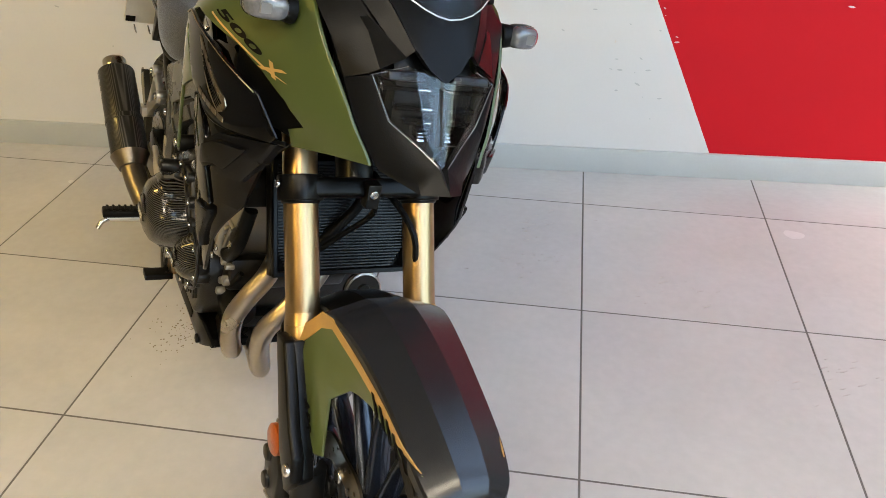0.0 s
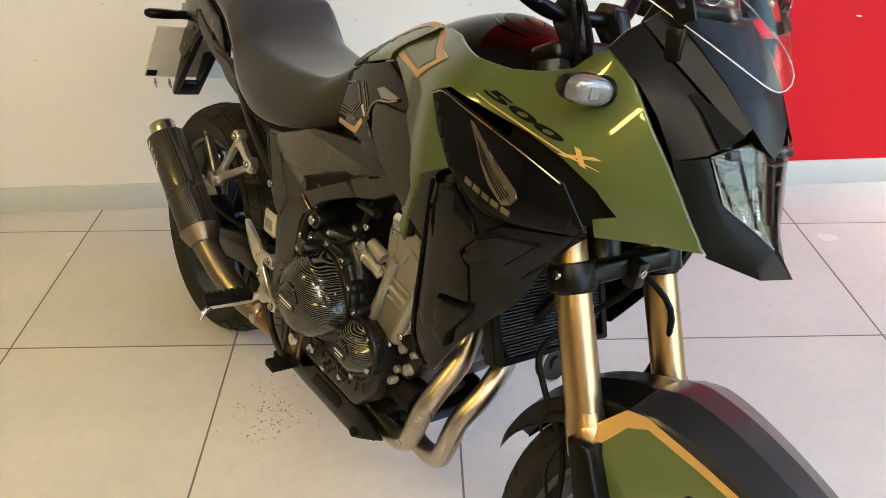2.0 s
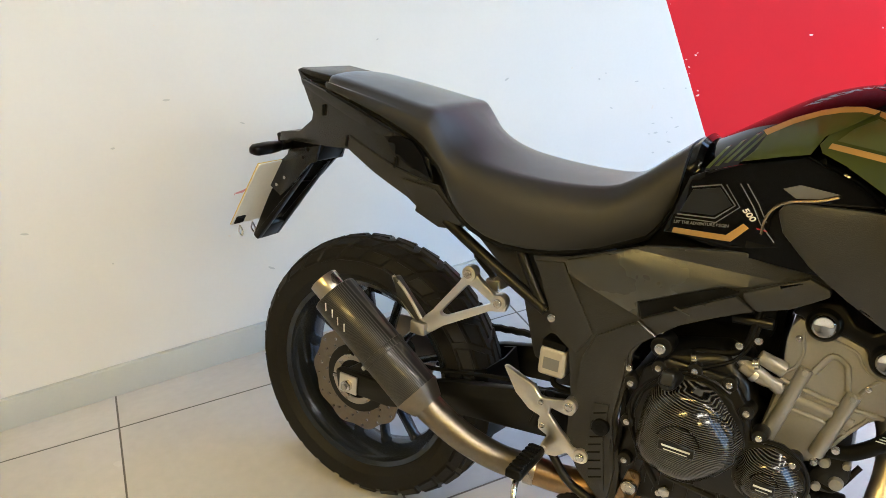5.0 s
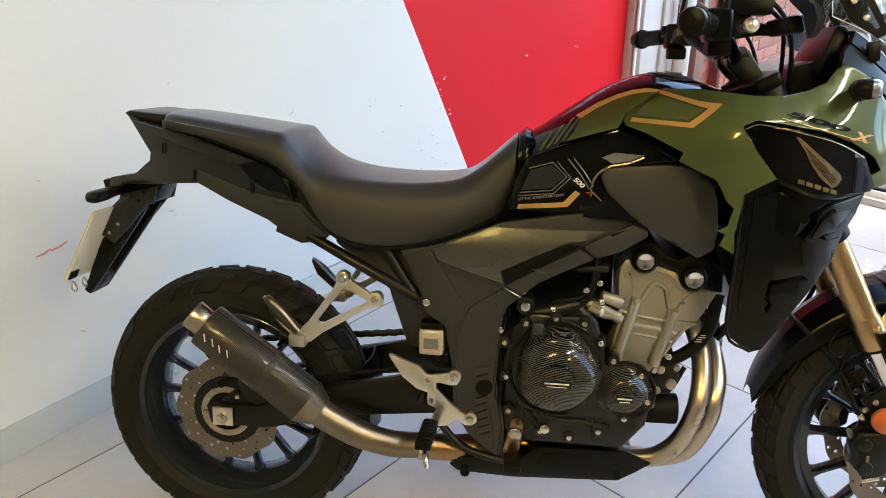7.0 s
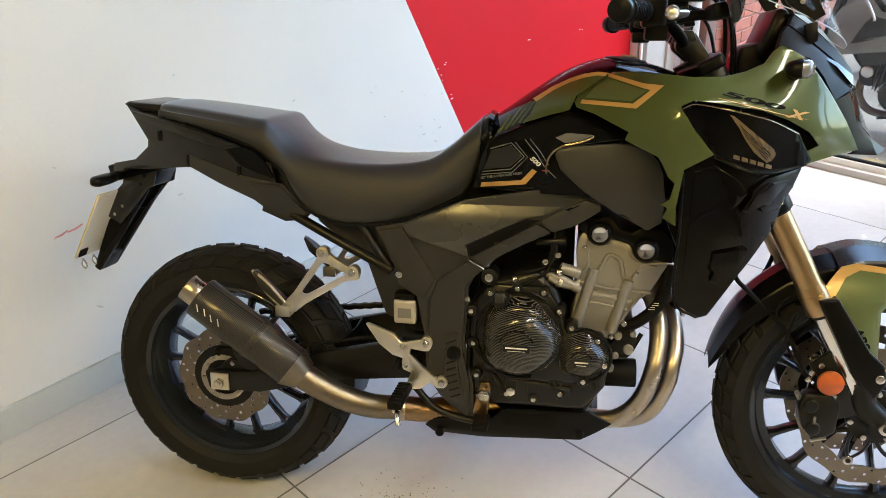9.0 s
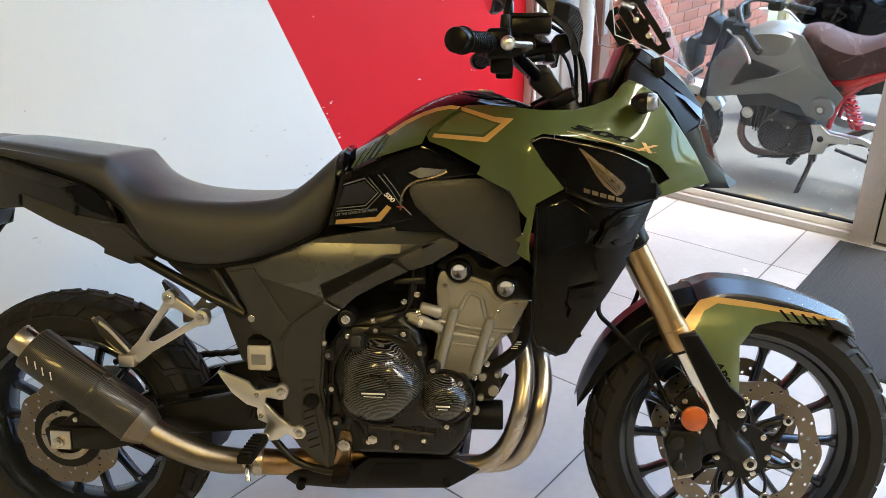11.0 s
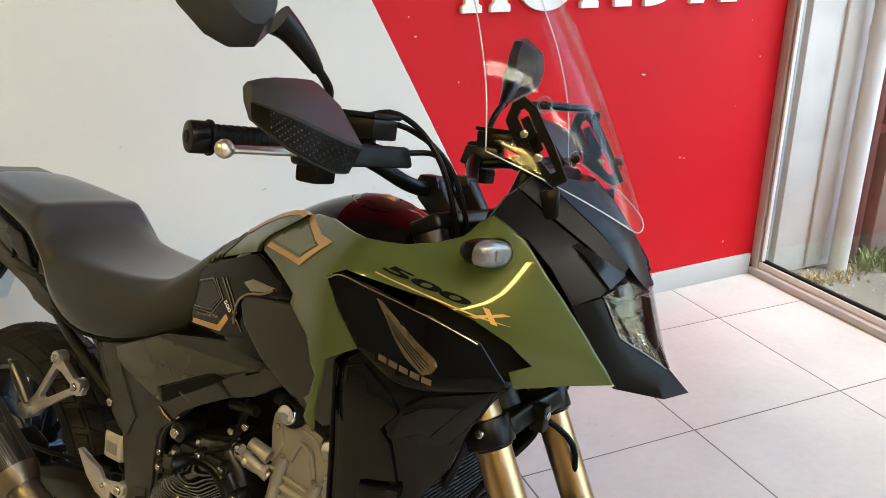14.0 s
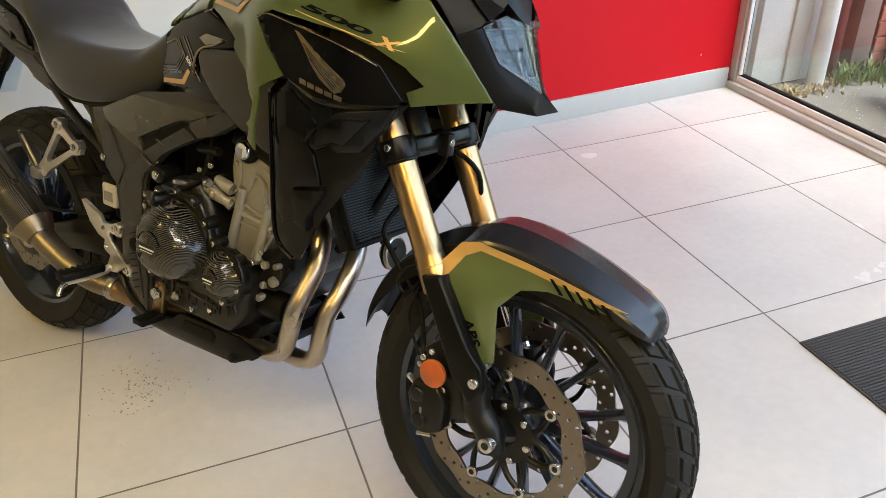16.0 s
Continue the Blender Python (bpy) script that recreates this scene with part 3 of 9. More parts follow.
part("clip", cyl((0, 0, 1.06), (0, 0, 1.10), 0.046, seg=20, ), "old_white", pipe)
part("bolt", cyl((0.02, -0.04, 1.08), (0.034, -0.07, 1.08), 0.016, seg=10), "brown", pipe, "rusty brown clip bolt")
pipe = thing("downpipe", pose(2.20, 0.885, -0.012), "brown painted downpipe with a bracket by the pillar", "pipe")
part("pipe", cyl((0, 0, 0.0), (0, 0, 3.2), 0.04, seg=18), "brown", pipe)
part("bracket", round_edges(box((-0.06, -0.03, 0.62), (0.06, 0.05, 0.66)), 0.004), "brown", pipe)
post = thing("steel_post", pose(2.34, 0.87, -0.012), "weathered brown steel door post with a grey hasp", "post")
part("post", round_edges(box((-0.05, -0.03, 0), (0.06, 0.06, 3.2)), 0.006), "old_brown", post)
part("hasp", round_edges(box((-0.055, -0.045, 0.62), (-0.01, -0.028, 0.86)), 0.004), "alu_frame", post, "grey metal hasp plate")
strip = part("door_jamb", round_edges(box((2.52, 0.80, -0.012), (2.565, 0.858, 3.2)), 0.004), "brown")
tagged(strip, "brown painted jamb strip against the brick wall", "jamb", kind="structure")


# ---------------------------------------------------------------- the motorcycle
# Its own axes: x ahead from the rear axle, y to its left, z up; it leans to its left on the side stand.
BIKE = pose(-1.244, 0.1395, -0.0187, 0, 0, -54.69) @ pose(0, 0, 0, -14, 0, 0)
bike = thing("motorcycle", BIKE, "olive green adventure motorcycle with gold forks on its side stand", "motorcycle")
RA, RR = Vector((-0.004, -0.012, 0.320)), 0.311        # rear axle and tyre radius
FA, FR = Vector((1.455, -0.012, 0.338)), 0.322     # front axle and tyre radius


bolt_me = cyl((0, 0, 0), (0, -0.006, 0), 0.0085, 0.0075, seg=14, bevel=0.001)
add_cyl(bolt_me, (0, -0.006, 0), (0, -0.0066, 0), 0.004, seg=6)
bolt0 = part("bolt", bolt_me, "bolt", bike)
bolt0.matrix_basis = pose(0.28, -0.165, 0.659)


def bolt(x, y, z, size=1.0, parent=None, rz=0):
    o = new("bolt", bolt0.data)
    o.parent = parent if parent is not None else bike
    o.matrix_basis = pose(x, y, z, 0, 0, rz) @ Matrix.Diagonal((size, size, size, 1))
    return o


# ---- wheels
def wheel(name, c, R, half, bead, rim_half, blocks, label):
    w = new(name)
    w.parent = bike
    w.matrix_basis = Matrix.Translation(c)
    w["label"] = label
    crown = R - 0.007
    # the carcass as a grid; its tread cells are raised into blocks
    shape = [(bead - 0.004, rim_half - 0.006), (bead + 0.006, rim_half + 0.004), (bead + 0.02, half * 0.97), ((bead + R) / 2 + 0.004, half * 1.0), (crown - 0.036, half * 0.95)]
    tread = [(crown - 0.034, 0.93), (crown - 0.014, 0.70), (crown - 0.012, 0.64), (crown - 0.002, 0.30), (crown - 0.001, 0.24), (crown, 0.02)]
    right = [(r, -y) for r, y in shape] + [(r, -half * y) for r, y in tread]
    prof = right + [(r, -y) for r, y in right[::-1]]
    seg, n = blocks * 3, len(prof)
    bm = bmesh.new()
    grid = []
    for k in range(seg):
        step = (k // 3 + (0.0, 0.80, 0.86)[k % 3]) * 2 * math.pi / blocks
        row = []
        for r, y in prof:
            a = step + 0.9 * abs(y) / half * 2 * math.pi / blocks * (1 if y < 0 else 0.6) + (0.4 * 2 * math.pi / blocks if y > 0 else 0)
            row.append(bm.verts.new((r * math.cos(a), y, r * math.sin(a))))
        grid.append(row)
    raised = []
    lo = len(shape)
    cells = {lo, lo + 2, lo + 4, n - 2 - lo, n - 4 - lo, n - 6 - lo}
    for k in range(seg):
        for i in range(n - 1):
            f = bm.faces.new((grid[k][i], grid[k][i + 1], grid[(k + 1) % seg][i + 1], grid[(k + 1) % seg][i]))
            if k % 3 == 0 and i in cells:
                raised.append(f)
    bmesh.ops.recalc_face_normals(bm, faces=bm.faces[:])
    bmesh.ops.inset_individual(bm, faces=raised, thickness=0.0030, depth=0.0050)
    part("tyre", bm, "rubber", w, "black block-tread rubber tyre", smooth=35)
    # rim: outer lips and a well
    rp = [(bead + 0.008, -rim_half), (bead + 0.002, -rim_half - 0.003), (bead - 0.008, -rim_half + 0.002), (bead - 0.014, -rim_half + 0.016), (bead - 0.030, -rim_half * 0.5), (bead - 0.034, 0)]
    rp = rp + [(r, -y) for r, y in rp[-2::-1]]
    inner = [(bead + 0.004, rim_half - 0.006), (bead - 0.018, rim_half * 0.4), (bead - 0.018, -rim_half * 0.4), (bead + 0.004, -rim_half + 0.006), (bead + 0.008, -rim_half)]
    rim = part("rim", spin(rp + inner, (0, 0, 0), "y", 72), "rim", w)
    for k in range(7):
        a = 2 * math.pi * k / 7 + 0.21
        for s in (-1, 1):
            a0, a1 = a + s * 0.16, a + s * 0.215
            p0 = Vector((0.046 * math.cos(a0), 0, 0.046 * math.sin(a0)))
            p1 = Vector(((bead - 0.026) * math.cos(a1), 0, (bead - 0.026) * math.sin(a1)))
            d = (p1 - p0)
            n = Vector((-d.z, 0, d.x)).normalized()
            rings = []
            for u in (0, 0.25, 0.6, 0.88, 1.0):
                cc = p0.lerp(p1, u)
                hw = (0.011, 0.008, 0.0065, 0.008, 0.014)[(0, 0.25, 0.6, 0.88, 1.0).index(u)]
                hy = 0.020 - 0.006 * u
                rings.append([cc + n * hw * cx + Vector((0, hy * cy, 0)) for cx, cy in ((-1, -0.55), (-0.4, -1), (0.4, -1), (1, -0.55), (1, 0.55), (0.4, 1), (-0.4, 1), (-1, 0.55))])
            part("spoke", skin(rings), "rim", w)
    part("hub", spin([(0.0, -0.062), (0.032, -0.062), (0.034, -0.05), (0.042, -0.03), (0.052, -0.024), (0.052, 0.024), (0.042, 0.03), (0.034, 0.05), (0.032, 0.062), (0.0, 0.062)], (0, 0, 0), "y", 32), "rim", w)
    va = 0.95
    part("valve", cyl(((bead - 0.02) * math.cos(va), -0.006, (bead - 0.02) * math.sin(va)), ((bead - 0.055) * math.cos(va), -0.014, (bead - 0.055) * math.sin(va)), 0.005, 0.004, seg=10), "soft_rubber", w)
    return w


def brake_disc(name, w, y, r, r_in, waves, holes, thick=0.0045, slots=5):
    """A wave-edged ring, cell by cell; cells in a slanted pattern are pierced by round holes."""
    bm = bmesh.new()
    grid, rows_ = {}, 3

    def at(k, i):
        # k counts half cells round the ring, i half cells across it
        k %= 2 * holes
        if (k, i) not in grid:
            a, u = math.pi * k / holes, i / (2 * rows_)
            ro, ri = r + 0.0035 * math.cos(waves * a), r_in + 0.003 * math.cos(waves * a + 1)
            rr = ri + (ro - ri) * u
            grid[k, i] = bm.verts.new((rr * math.cos(a), y, rr * math.sin(a)))
        return grid[k, i]

    for k in range(holes):
        for i in range(rows_):
            ring = [at(2 * k + a, 2 * i + b) for a, b in ((0, 0), (1, 0), (2, 0), (2, 1), (2, 2), (1, 2), (0, 2), (0, 1))]
            if (k + i) % 3 == 0:
                c = sum((v.co for v in ring), Vector()) / 8
                hole = [bm.verts.new(c + (v.co - c).normalized() * 0.0036) for v in ring]
                for q in range(8):
                    bm.faces.new((ring[q], ring[(q + 1) % 8], hole[(q + 1) % 8], hole[q]))
            else:
                bm.faces.new(ring)
    g = bmesh.ops.extrude_face_region(bm, geom=bm.faces[:], use_keep_orig=True)
    bmesh.ops.translate(bm, verts=[v for v in g["geom"] if isinstance(v, bmesh.types.BMVert)], vec=(0, thick, 0))
    return part(name, bm, "disc", w, "drilled wave-shaped steel brake disc", smooth=30)


rear = wheel("rear_wheel", RA, RR, 0.080, 0.218, 0.062, 30, "dark cast wheel with a chunky black tyre")
front = wheel("front_wheel", FA, FR, 0.057, 0.243, 0.038, 36, "dark cast wheel with a chunky black tyre")
rd = brake_disc("brake_disc", rear, -0.082, 0.119, 0.078, 10, 48)
part("carrier", spin([(0.03, -0.086), (0.079, -0.084), (0.079, -0.078), (0.03, -0.07)], (0, 0, 0), "y", 40), "black_metal", rear)
part("abs_ring", spin([(0.045, -0.092), (0.058, -0.092), (0.058, -0.088), (0.045, -0.088)], (0, 0, 0), "y", 40), "steel", rear)
for s in (-1, 1):
    brake_disc("brake_disc", front, s * 0.074, 0.156, 0.118, 10, 60)
    # floating carrier: paired flat arms out to each bobbin
    for k in range(7):
        a = radians(92 - 360 / 7 * k)
        tip_ = Vector((0.112 * math.cos(a), s * 0.072, 0.112 * math.sin(a)))
        bm = bmesh.new()
        for o in (-0.42, 0.42):
            add_tube(bm, [(0.050 * math.cos(a + o), s * 0.066, 0.050 * math.sin(a + o)), (0.082 * math.cos(a + o * 0.5), s * 0.070, 0.082 * math.sin(a + o * 0.5)), tip_], 0.0058, 8, 4, flat=0.5)
        part("carrier_arm", bm, "black_metal", front)
        part("bobbin", cyl(tip_, tip_ + Vector((0, s * 0.006, 0)), 0.0115, 0.0105, 18, 0.001), "bolt", front)
        part("bobbin_eye", cyl(tip_ + Vector((0, s * 0.006, 0)), tip_ + Vector((0, s * 0.0066, 0)), 0.0055, seg=12), "black_metal", front)
        bolt(0.052 * math.cos(a), s * 0.072, 0.052 * math.sin(a), 0.85, front, 0 if s < 0 else 180)
    part("carrier_hub", spin([(0.028, s * 0.064), (0.060, s * 0.064), (0.060, s * 0.071), (0.028, s * 0.071), (0.028, s * 0.064)], (0, 0, 0), "y", 36), "black_metal", front)

# ---- front fork
def fork_at(z, y):
    return Vector((1.31 - 0.526 * (z - 0.578), y, z))


FY = (-0.112, 0.084)
for y in FY:
    leg = new("fork_leg")
    leg.parent = bike
    part("outer_tube", tube([fork_at(0.965, y), fork_at(0.62, y)], 0.0258, 28, 0), "gold", leg, "gold anodised fork tube")
    part("fork_top", tube([fork_at(1.045, y), fork_at(0.965, y)], 0.0255, 24, 0), "black_metal", leg)
    part("collar", cyl(fork_at(0.628, y), fork_at(0.612, y), 0.0262, 0.0285, 28), "gold", leg)
    part("collar_lower", cyl(fork_at(0.612, y), fork_at(0.572, y), 0.0285, 0.0285, 28, 0.002), "gold", leg)
    part("dust_seal", cyl(fork_at(0.572, y), fork_at(0.566, y), 0.026, 0.024, 24), "soft_rubber", leg)
    part("inner_tube", tube([fork_at(0.566, y), fork_at(0.36, y)], 0.0205, 22, 0), "chrome", leg, "chrome fork inner tube")
    s = -1 if y < 0 else 1
    foot = bmesh.new()
    lo = fork_at(0.40, y)
    add_tube(foot, [lo + Vector((0.0, 0, 0.03)), lo + Vector((0.012, 0, -0.02)), Vector((FA.x - 0.01, y, FA.z + 0.01)), Vector((FA.x - 0.002, y, FA.z - 0.022))], 0.027, 16, 6, 0.024)
    part("fork_foot", foot, "black_metal", leg)
    part("axle_cap", cyl((FA.x, y - s * 0.02, FA.z), (FA.x, y + s * 0.031, FA.z), 0.014, seg=20, bevel=0.002), "bolt", leg)
    part("axle_bore", cyl((FA.x, y + s * 0.0312, FA.z), (FA.x, y + s * 0.0318, FA.z), 0.007, seg=16), "black_metal", leg)
    # guard strip along the leg
    gx = lambda z, o: (fork_at(z, 0).x + o, z)
    bm = prism([gx(0.605, 0.000), gx(0.612, 0.040), (1.402, 0.505), (1.432, 0.478), (1.440, 0.440), (1.420, 0.405), (1.376, 0.45)], y + s * 0.022, y + s * 0.042, 0.005, 3)
    part("leg_guard", bm, "satin_black", leg, "black plastic fork guard")
    bm = prism([gx(0.60, 0.018), gx(0.612, 0.040), (1.400, 0.50), (1.438, 0.440), (1.422, 0.412), (1.372, 0.50)], y + s * 0.004, y + s * 0.030, 0.004)
    part("guard_front", bm, "satin_black", leg)
    # caliper
    cal = part("caliper", round_edges(prism([(1.285, 0.372), (1.296, 0.402), (1.345, 0.405), (1.365, 0.380), (1.362, 0.320), (1.325, 0.294), (1.298, 0.325)], s * 0.092 - 0.012, s * 0.128 - 0.012, 0.006), 0.002), "black_metal", leg, "black two-piston brake caliper")
    for (x, z) in ((1.308, 0.378), (1.316, 0.328)):
        part("piston_boss", cyl((x, s * 0.12 - 0.012, z), (x, s * 0.134 - 0.012, z), 0.016, 0.014, 20, 0.003), "black_metal", cal)
    part("bleed_nipple", cyl((1.290, s * 0.11 - 0.012, 0.385), (1.280, s * 0.12 - 0.012, 0.402), 0.005, seg=10), "alloy", cal)
    part("pad_pin", cyl((1.315, s * 0.125 - 0.012, 0.300), (1.345, s * 0.125 - 0.012, 0.308), 0.005, seg=10), "bolt", cal)
    part("badge_bar", box((1.316, s * 0.1286 - 0.0125, 0.325), (1.321, s * 0.1292 - 0.0115, 0.355)), "decal_grey", cal)
    part("bracket", prism([(1.30, 0.46), (1.335, 0.49), (1.39, 0.42), (1.41, 0.36), (1.36, 0.34), (1.33, 0.42)], s * 0.10 - 0.012, s * 0.112 - 0.012, 0.003), "black_metal", leg)
    for x, z in ((1.305, 0.445), (1.322, 0.462), (1.352, 0.398), (1.30, 0.43)):
        bolt(x, s * 0.114 - 0.012, z, 0.8, leg, 0 if s < 0 else 180)
    rf = part("reflector", spin([(0, -0.010), (0.022, -0.0098), (0.0255, -0.007), (0.0255, 0.0), (0, 0.0)], (1.338, 0, 0.432), "y", 28), "orange", leg, "round orange side reflector")
    rf.matrix_basis = pose(0, -0.141 if s < 0 else 0.118, 0) if s < 0 else pose(2 * 1.338, 0.118, 0, 0, 0, 180)
    bolt(1.424, s * 0.139 - 0.014, 0.452, 1.2, leg, 0 if s < 0 else 180)

# triple clamps
def clamp(z, h, name):
    bm = bmesh.new()
    a = fork_at(z, 0)
    tilt = Matrix.Translation(a + Vector((0, -0.014, 0))) @ pose(0, 0, 0, 0, -27.7, 0)
    pts = [(-0.022, -0.112), (0.026, -0.112), (0.034, -0.075), (0.030, -0.04), (0.030, 0.04), (0.034, 0.075), (0.026, 0.112), (-0.022, 0.112), (-0.055, 0.05), (-0.055, -0.05)]
    f = bm.faces.new([bm.verts.new((x, y, -h / 2)) for x, y in pts])
    g = bmesh.ops.extrude_face_region(bm, geom=[f])
    bmesh.ops.translate(bm, verts=[v for v in g["geom"] if isinstance(v, bmesh.types.BMVert)], vec=(0, 0, h))
    round_edges(bm, 0.008, 0.5, 3)
    bmesh.ops.transform(bm, matrix=tilt, verts=bm.verts[:])
    o = part(name, bm, "satin_black", bike, "black cast fork clamp")
    return o


cl = clamp(0.791, 0.030, "lower_clamp")
clamp(1.055, 0.026, "upper_clamp")
for y in FY:
    part("clamp_ring", cyl(fork_at(0.776, y), fork_at(0.770, y), 0.0295, 0.0285, 28, 0.002), "satin_black", cl)
    part("clamp_eye", cyl(fork_at(0.808, y), fork_at(0.774, y), 0.0345, 0.0345, 32, 0.003), "satin_black", cl)
    bolt(fork_at(0.79, y).x + 0.005, y + (0.036 if y > 0 else -0.036), 0.80, 0.8, cl, 0 if y < 0 else 180)
part("hose_guide", round_edges(box((1.218, -0.022, 0.775), (1.240, 0.0, 0.815)), 0.003), "black_metal", cl)
bolt(1.238, -0.012, 0.80, 0.9, cl, 90)
part("steering_stem", cyl(fork_at(1.06, -0.014) - Vector((0.03, 0, 0)), fork_at(0.79, -0.014) - Vector((0.03, 0, 0)), 0.03, seg=20), "black_metal", bike)

# ---- front mudguard
def fender(rows, name, material, label, n=26):
    rings = []
    for x, z, w, d, wl in dense(rows, n):
        k = [(-wl, -d - 0.008), (-wl * 0.99, -0.018), (-wl * 0.96, -0.0130), (-w * 0.48, 0.0035), (-w * 0.40, 0.0055), (w * 0.40, 0.0055), (w * 0.48, 0.0035), (wl * 0.96, -0.0130), (wl * 0.99, -0.018), (wl, -d - 0.008)]
        k = k + [(y * 0.93, q - 0.004) for y, q in k[::-1]]
        rings.append([(x, y + FA.y - 0.004, z + q) for y, q in k])
    return part(name, skin(rings), material, bike, label, smooth=14)


fender([(1.340, 0.676, 0.070, 0.020, 0.090), (1.382, 0.691, 0.066, 0.022, 0.088), (1.45, 0.688, 0.062, 0.022, 0.079), (1.53, 0.670, 0.060, 0.022, 0.072), (1.60, 0.645, 0.056, 0.022, 0.069), (1.640, 0.626, 0.052, 0.020, 0.064), (1.658, 0.614, 0.048, 0.016, 0.056), (1.668, 0.602, 0.040, 0.010, 0.044), (1.671, 0.594, 0.028, 0.006, 0.030)],
       "front_mudguard", "grey_plastic", "dark grey satin mudguard top")
fender([(1.116, 0.430, 0.030, 0.010, 0.036), (1.135, 0.485, 0.044, 0.03, 0.056), (1.175, 0.562, 0.052, 0.045, 0.066), (1.235, 0.622, 0.056, 0.05, 0.072), (1.30, 0.660, 0.058, 0.05, 0.076), (1.36, 0.676, 0.056, 0.04, 0.076)],
       "rear_mudguard_flap", "satin_black", "black inner mudguard behind the fork")


def fender_y(x, z):
    edge = ramp_at(x, [1.28, 1.36, 1.45, 1.53, 1.60, 1.66], [0.094, 0.0885, 0.079, 0.0715, 0.068, 0.050])
    out = min(1, max(0, (0.650 - z) / 0.05)) * min(1, max(0, (1.47 - x) / 0.06))
    return edge + 0.020 * out


F_SIDE = [(1.300, 0.600), (1.345, 0.662), (1.372, 0.672), (1.46, 0.655), (1.58, 0.632), (1.632, 0.620), (1.60, 0.614), (1.50, 0.622), (1.455, 0.612), (1.425, 0.575), (1.432, 0.475), (1.392, 0.46)]
F_GOLD = [(1.302, 0.612), (1.342, 0.666), (1.372, 0.674), (1.46, 0.660), (1.58, 0.637), (1.630, 0.625), (1.58, 0.628), (1.46, 0.649), (1.378, 0.660), (1.352, 0.645), (1.318, 0.585)]
for s in (-1, 1):
    o = (FA.y - 0.004) * s - (0.004 if s > 0 else 0)
    sp = part("mudguard_side", panel(F_SIDE, lambda x, z: fender_y(x, z) + o, s, 0.004), "satin_green", bike, "olive green mudguard side")
    part("stripe", panel(F_GOLD, lambda x, z: fender_y(x, z) + o + 0.002, s, 0.002, bevel=0), "decal_gold", sp)
    for k in range(5):
        x = 1.50 + k * 0.022
        z = 0.654 - (x - 1.46) * 0.19
        part("slash", panel([(x, z), (x + 0.006, z), (x + 0.026, z - 0.022), (x + 0.020, z - 0.022)], lambda x, z: fender_y(x, z) + o + 0.0032, s, 0.002, 0, 0), "decal_black", sp)

# ---- engine
eng = new("engine")
eng.parent = bike
case = [(0.60, 0.36), (0.60, 0.56), (0.655, 0.62), (0.745, 0.645), (0.788, 0.600), (0.806, 0.522), (0.880, 0.496), (0.902, 0.455), (0.892, 0.39), (0.85, 0.335), (0.65, 0.335)]
part("crankcase", prism(case, -0.165, 0.165, 0.015, 3), "engine_dark", eng, "black painted crankcase")
cylb = [(0.833, 0.722), (0.824, 0.706), (0.821, 0.682), (0.824, 0.643), (0.827, 0.615), (0.824, 0.586), (0.813, 0.523), (0.811, 0.508), (0.843, 0.498), (0.883, 0.489), (0.899, 0.496), (0.918, 0.525), (0.946, 0.575), (0.973, 0.598), (1.008, 0.662), (0.989, 0.668), (0.946, 0.675), (0.927, 0.700), (0.891, 0.711), (0.856, 0.713)]
part("cylinder_block", prism(cylb, -0.135, 0.135, 0.005, 2), "engine", eng, "titanium grey cylinder block")
part("cylinder_head_cover", prism([(0.820, 0.728), (0.835, 0.754), (0.885, 0.760), (0.909, 0.732), (0.932, 0.726), (0.949, 0.739), (0.990, 0.733), (1.014, 0.706), (1.016, 0.664), (0.992, 0.667), (0.950, 0.676), (0.930, 0.701), (0.893, 0.713), (0.856, 0.715), (0.836, 0.724)], -0.141, 0.141, 0.005, 2), "satin_black", eng, "black valve cover")
for top, low in (((0.859, 0.646), (0.826, 0.516)), ((0.930, 0.625), (0.900, 0.512))):
    part("bolt_column", tube([(top[0], -0.137, top[1]), (low[0], -0.137, low[1])], 0.0105, 14, 0, 0.012), "engine", eng)
    part("column_cap", cyl((top[0] - 0.001, -0.141, top[1] - 0.004), (top[0] - 0.001, -0.149, top[1] - 0.004), 0.006, 0.005, 12, 0.001), "engine", eng)
for pts, r, flat in (([(0.869, 0.642), (0.874, 0.652), (0.889, 0.676), (0.909, 0.668), (0.914, 0.655), (0.920, 0.628)], 0.0058, 0.8), ([(0.842, 0.594), (0.890, 0.588), (0.938, 0.579)], 0.0075, 0.7), ([(0.838, 0.574), (0.886, 0.569), (0.932, 0.560)], 0.004, 0.8),
                     ([(0.843, 0.702), (0.849, 0.668), (0.842, 0.642), (0.828, 0.628)], 0.0032, 0.7), ([(1.004, 0.664), (0.964, 0.660), (0.946, 0.645), (0.936, 0.628)], 0.0032, 0.7), ([(0.858, 0.700), (0.884, 0.700), (0.918, 0.690), (0.940, 0.664), (0.984, 0.655)], 0.0028, 0.7),
                     ([(0.956, 0.592), (0.934, 0.560), (0.914, 0.524)], 0.004, 0.7)):
    part("rib", tube([(x, -0.1355, z) for x, z in pts], r, 10, 4, flat=flat), "engine", eng)
part("flange", tube([(0.826, -0.136, 0.617), (0.850, -0.137, 0.613), (0.900, -0.137, 0.604), (0.975, -0.136, 0.600)], 0.0042, 10, 4), "engine", eng)
for x, z in ((0.842, 0.565), (0.945, 0.640), (0.838, 0.690)):
    bolt(x, -0.136, z, 0.6, eng)
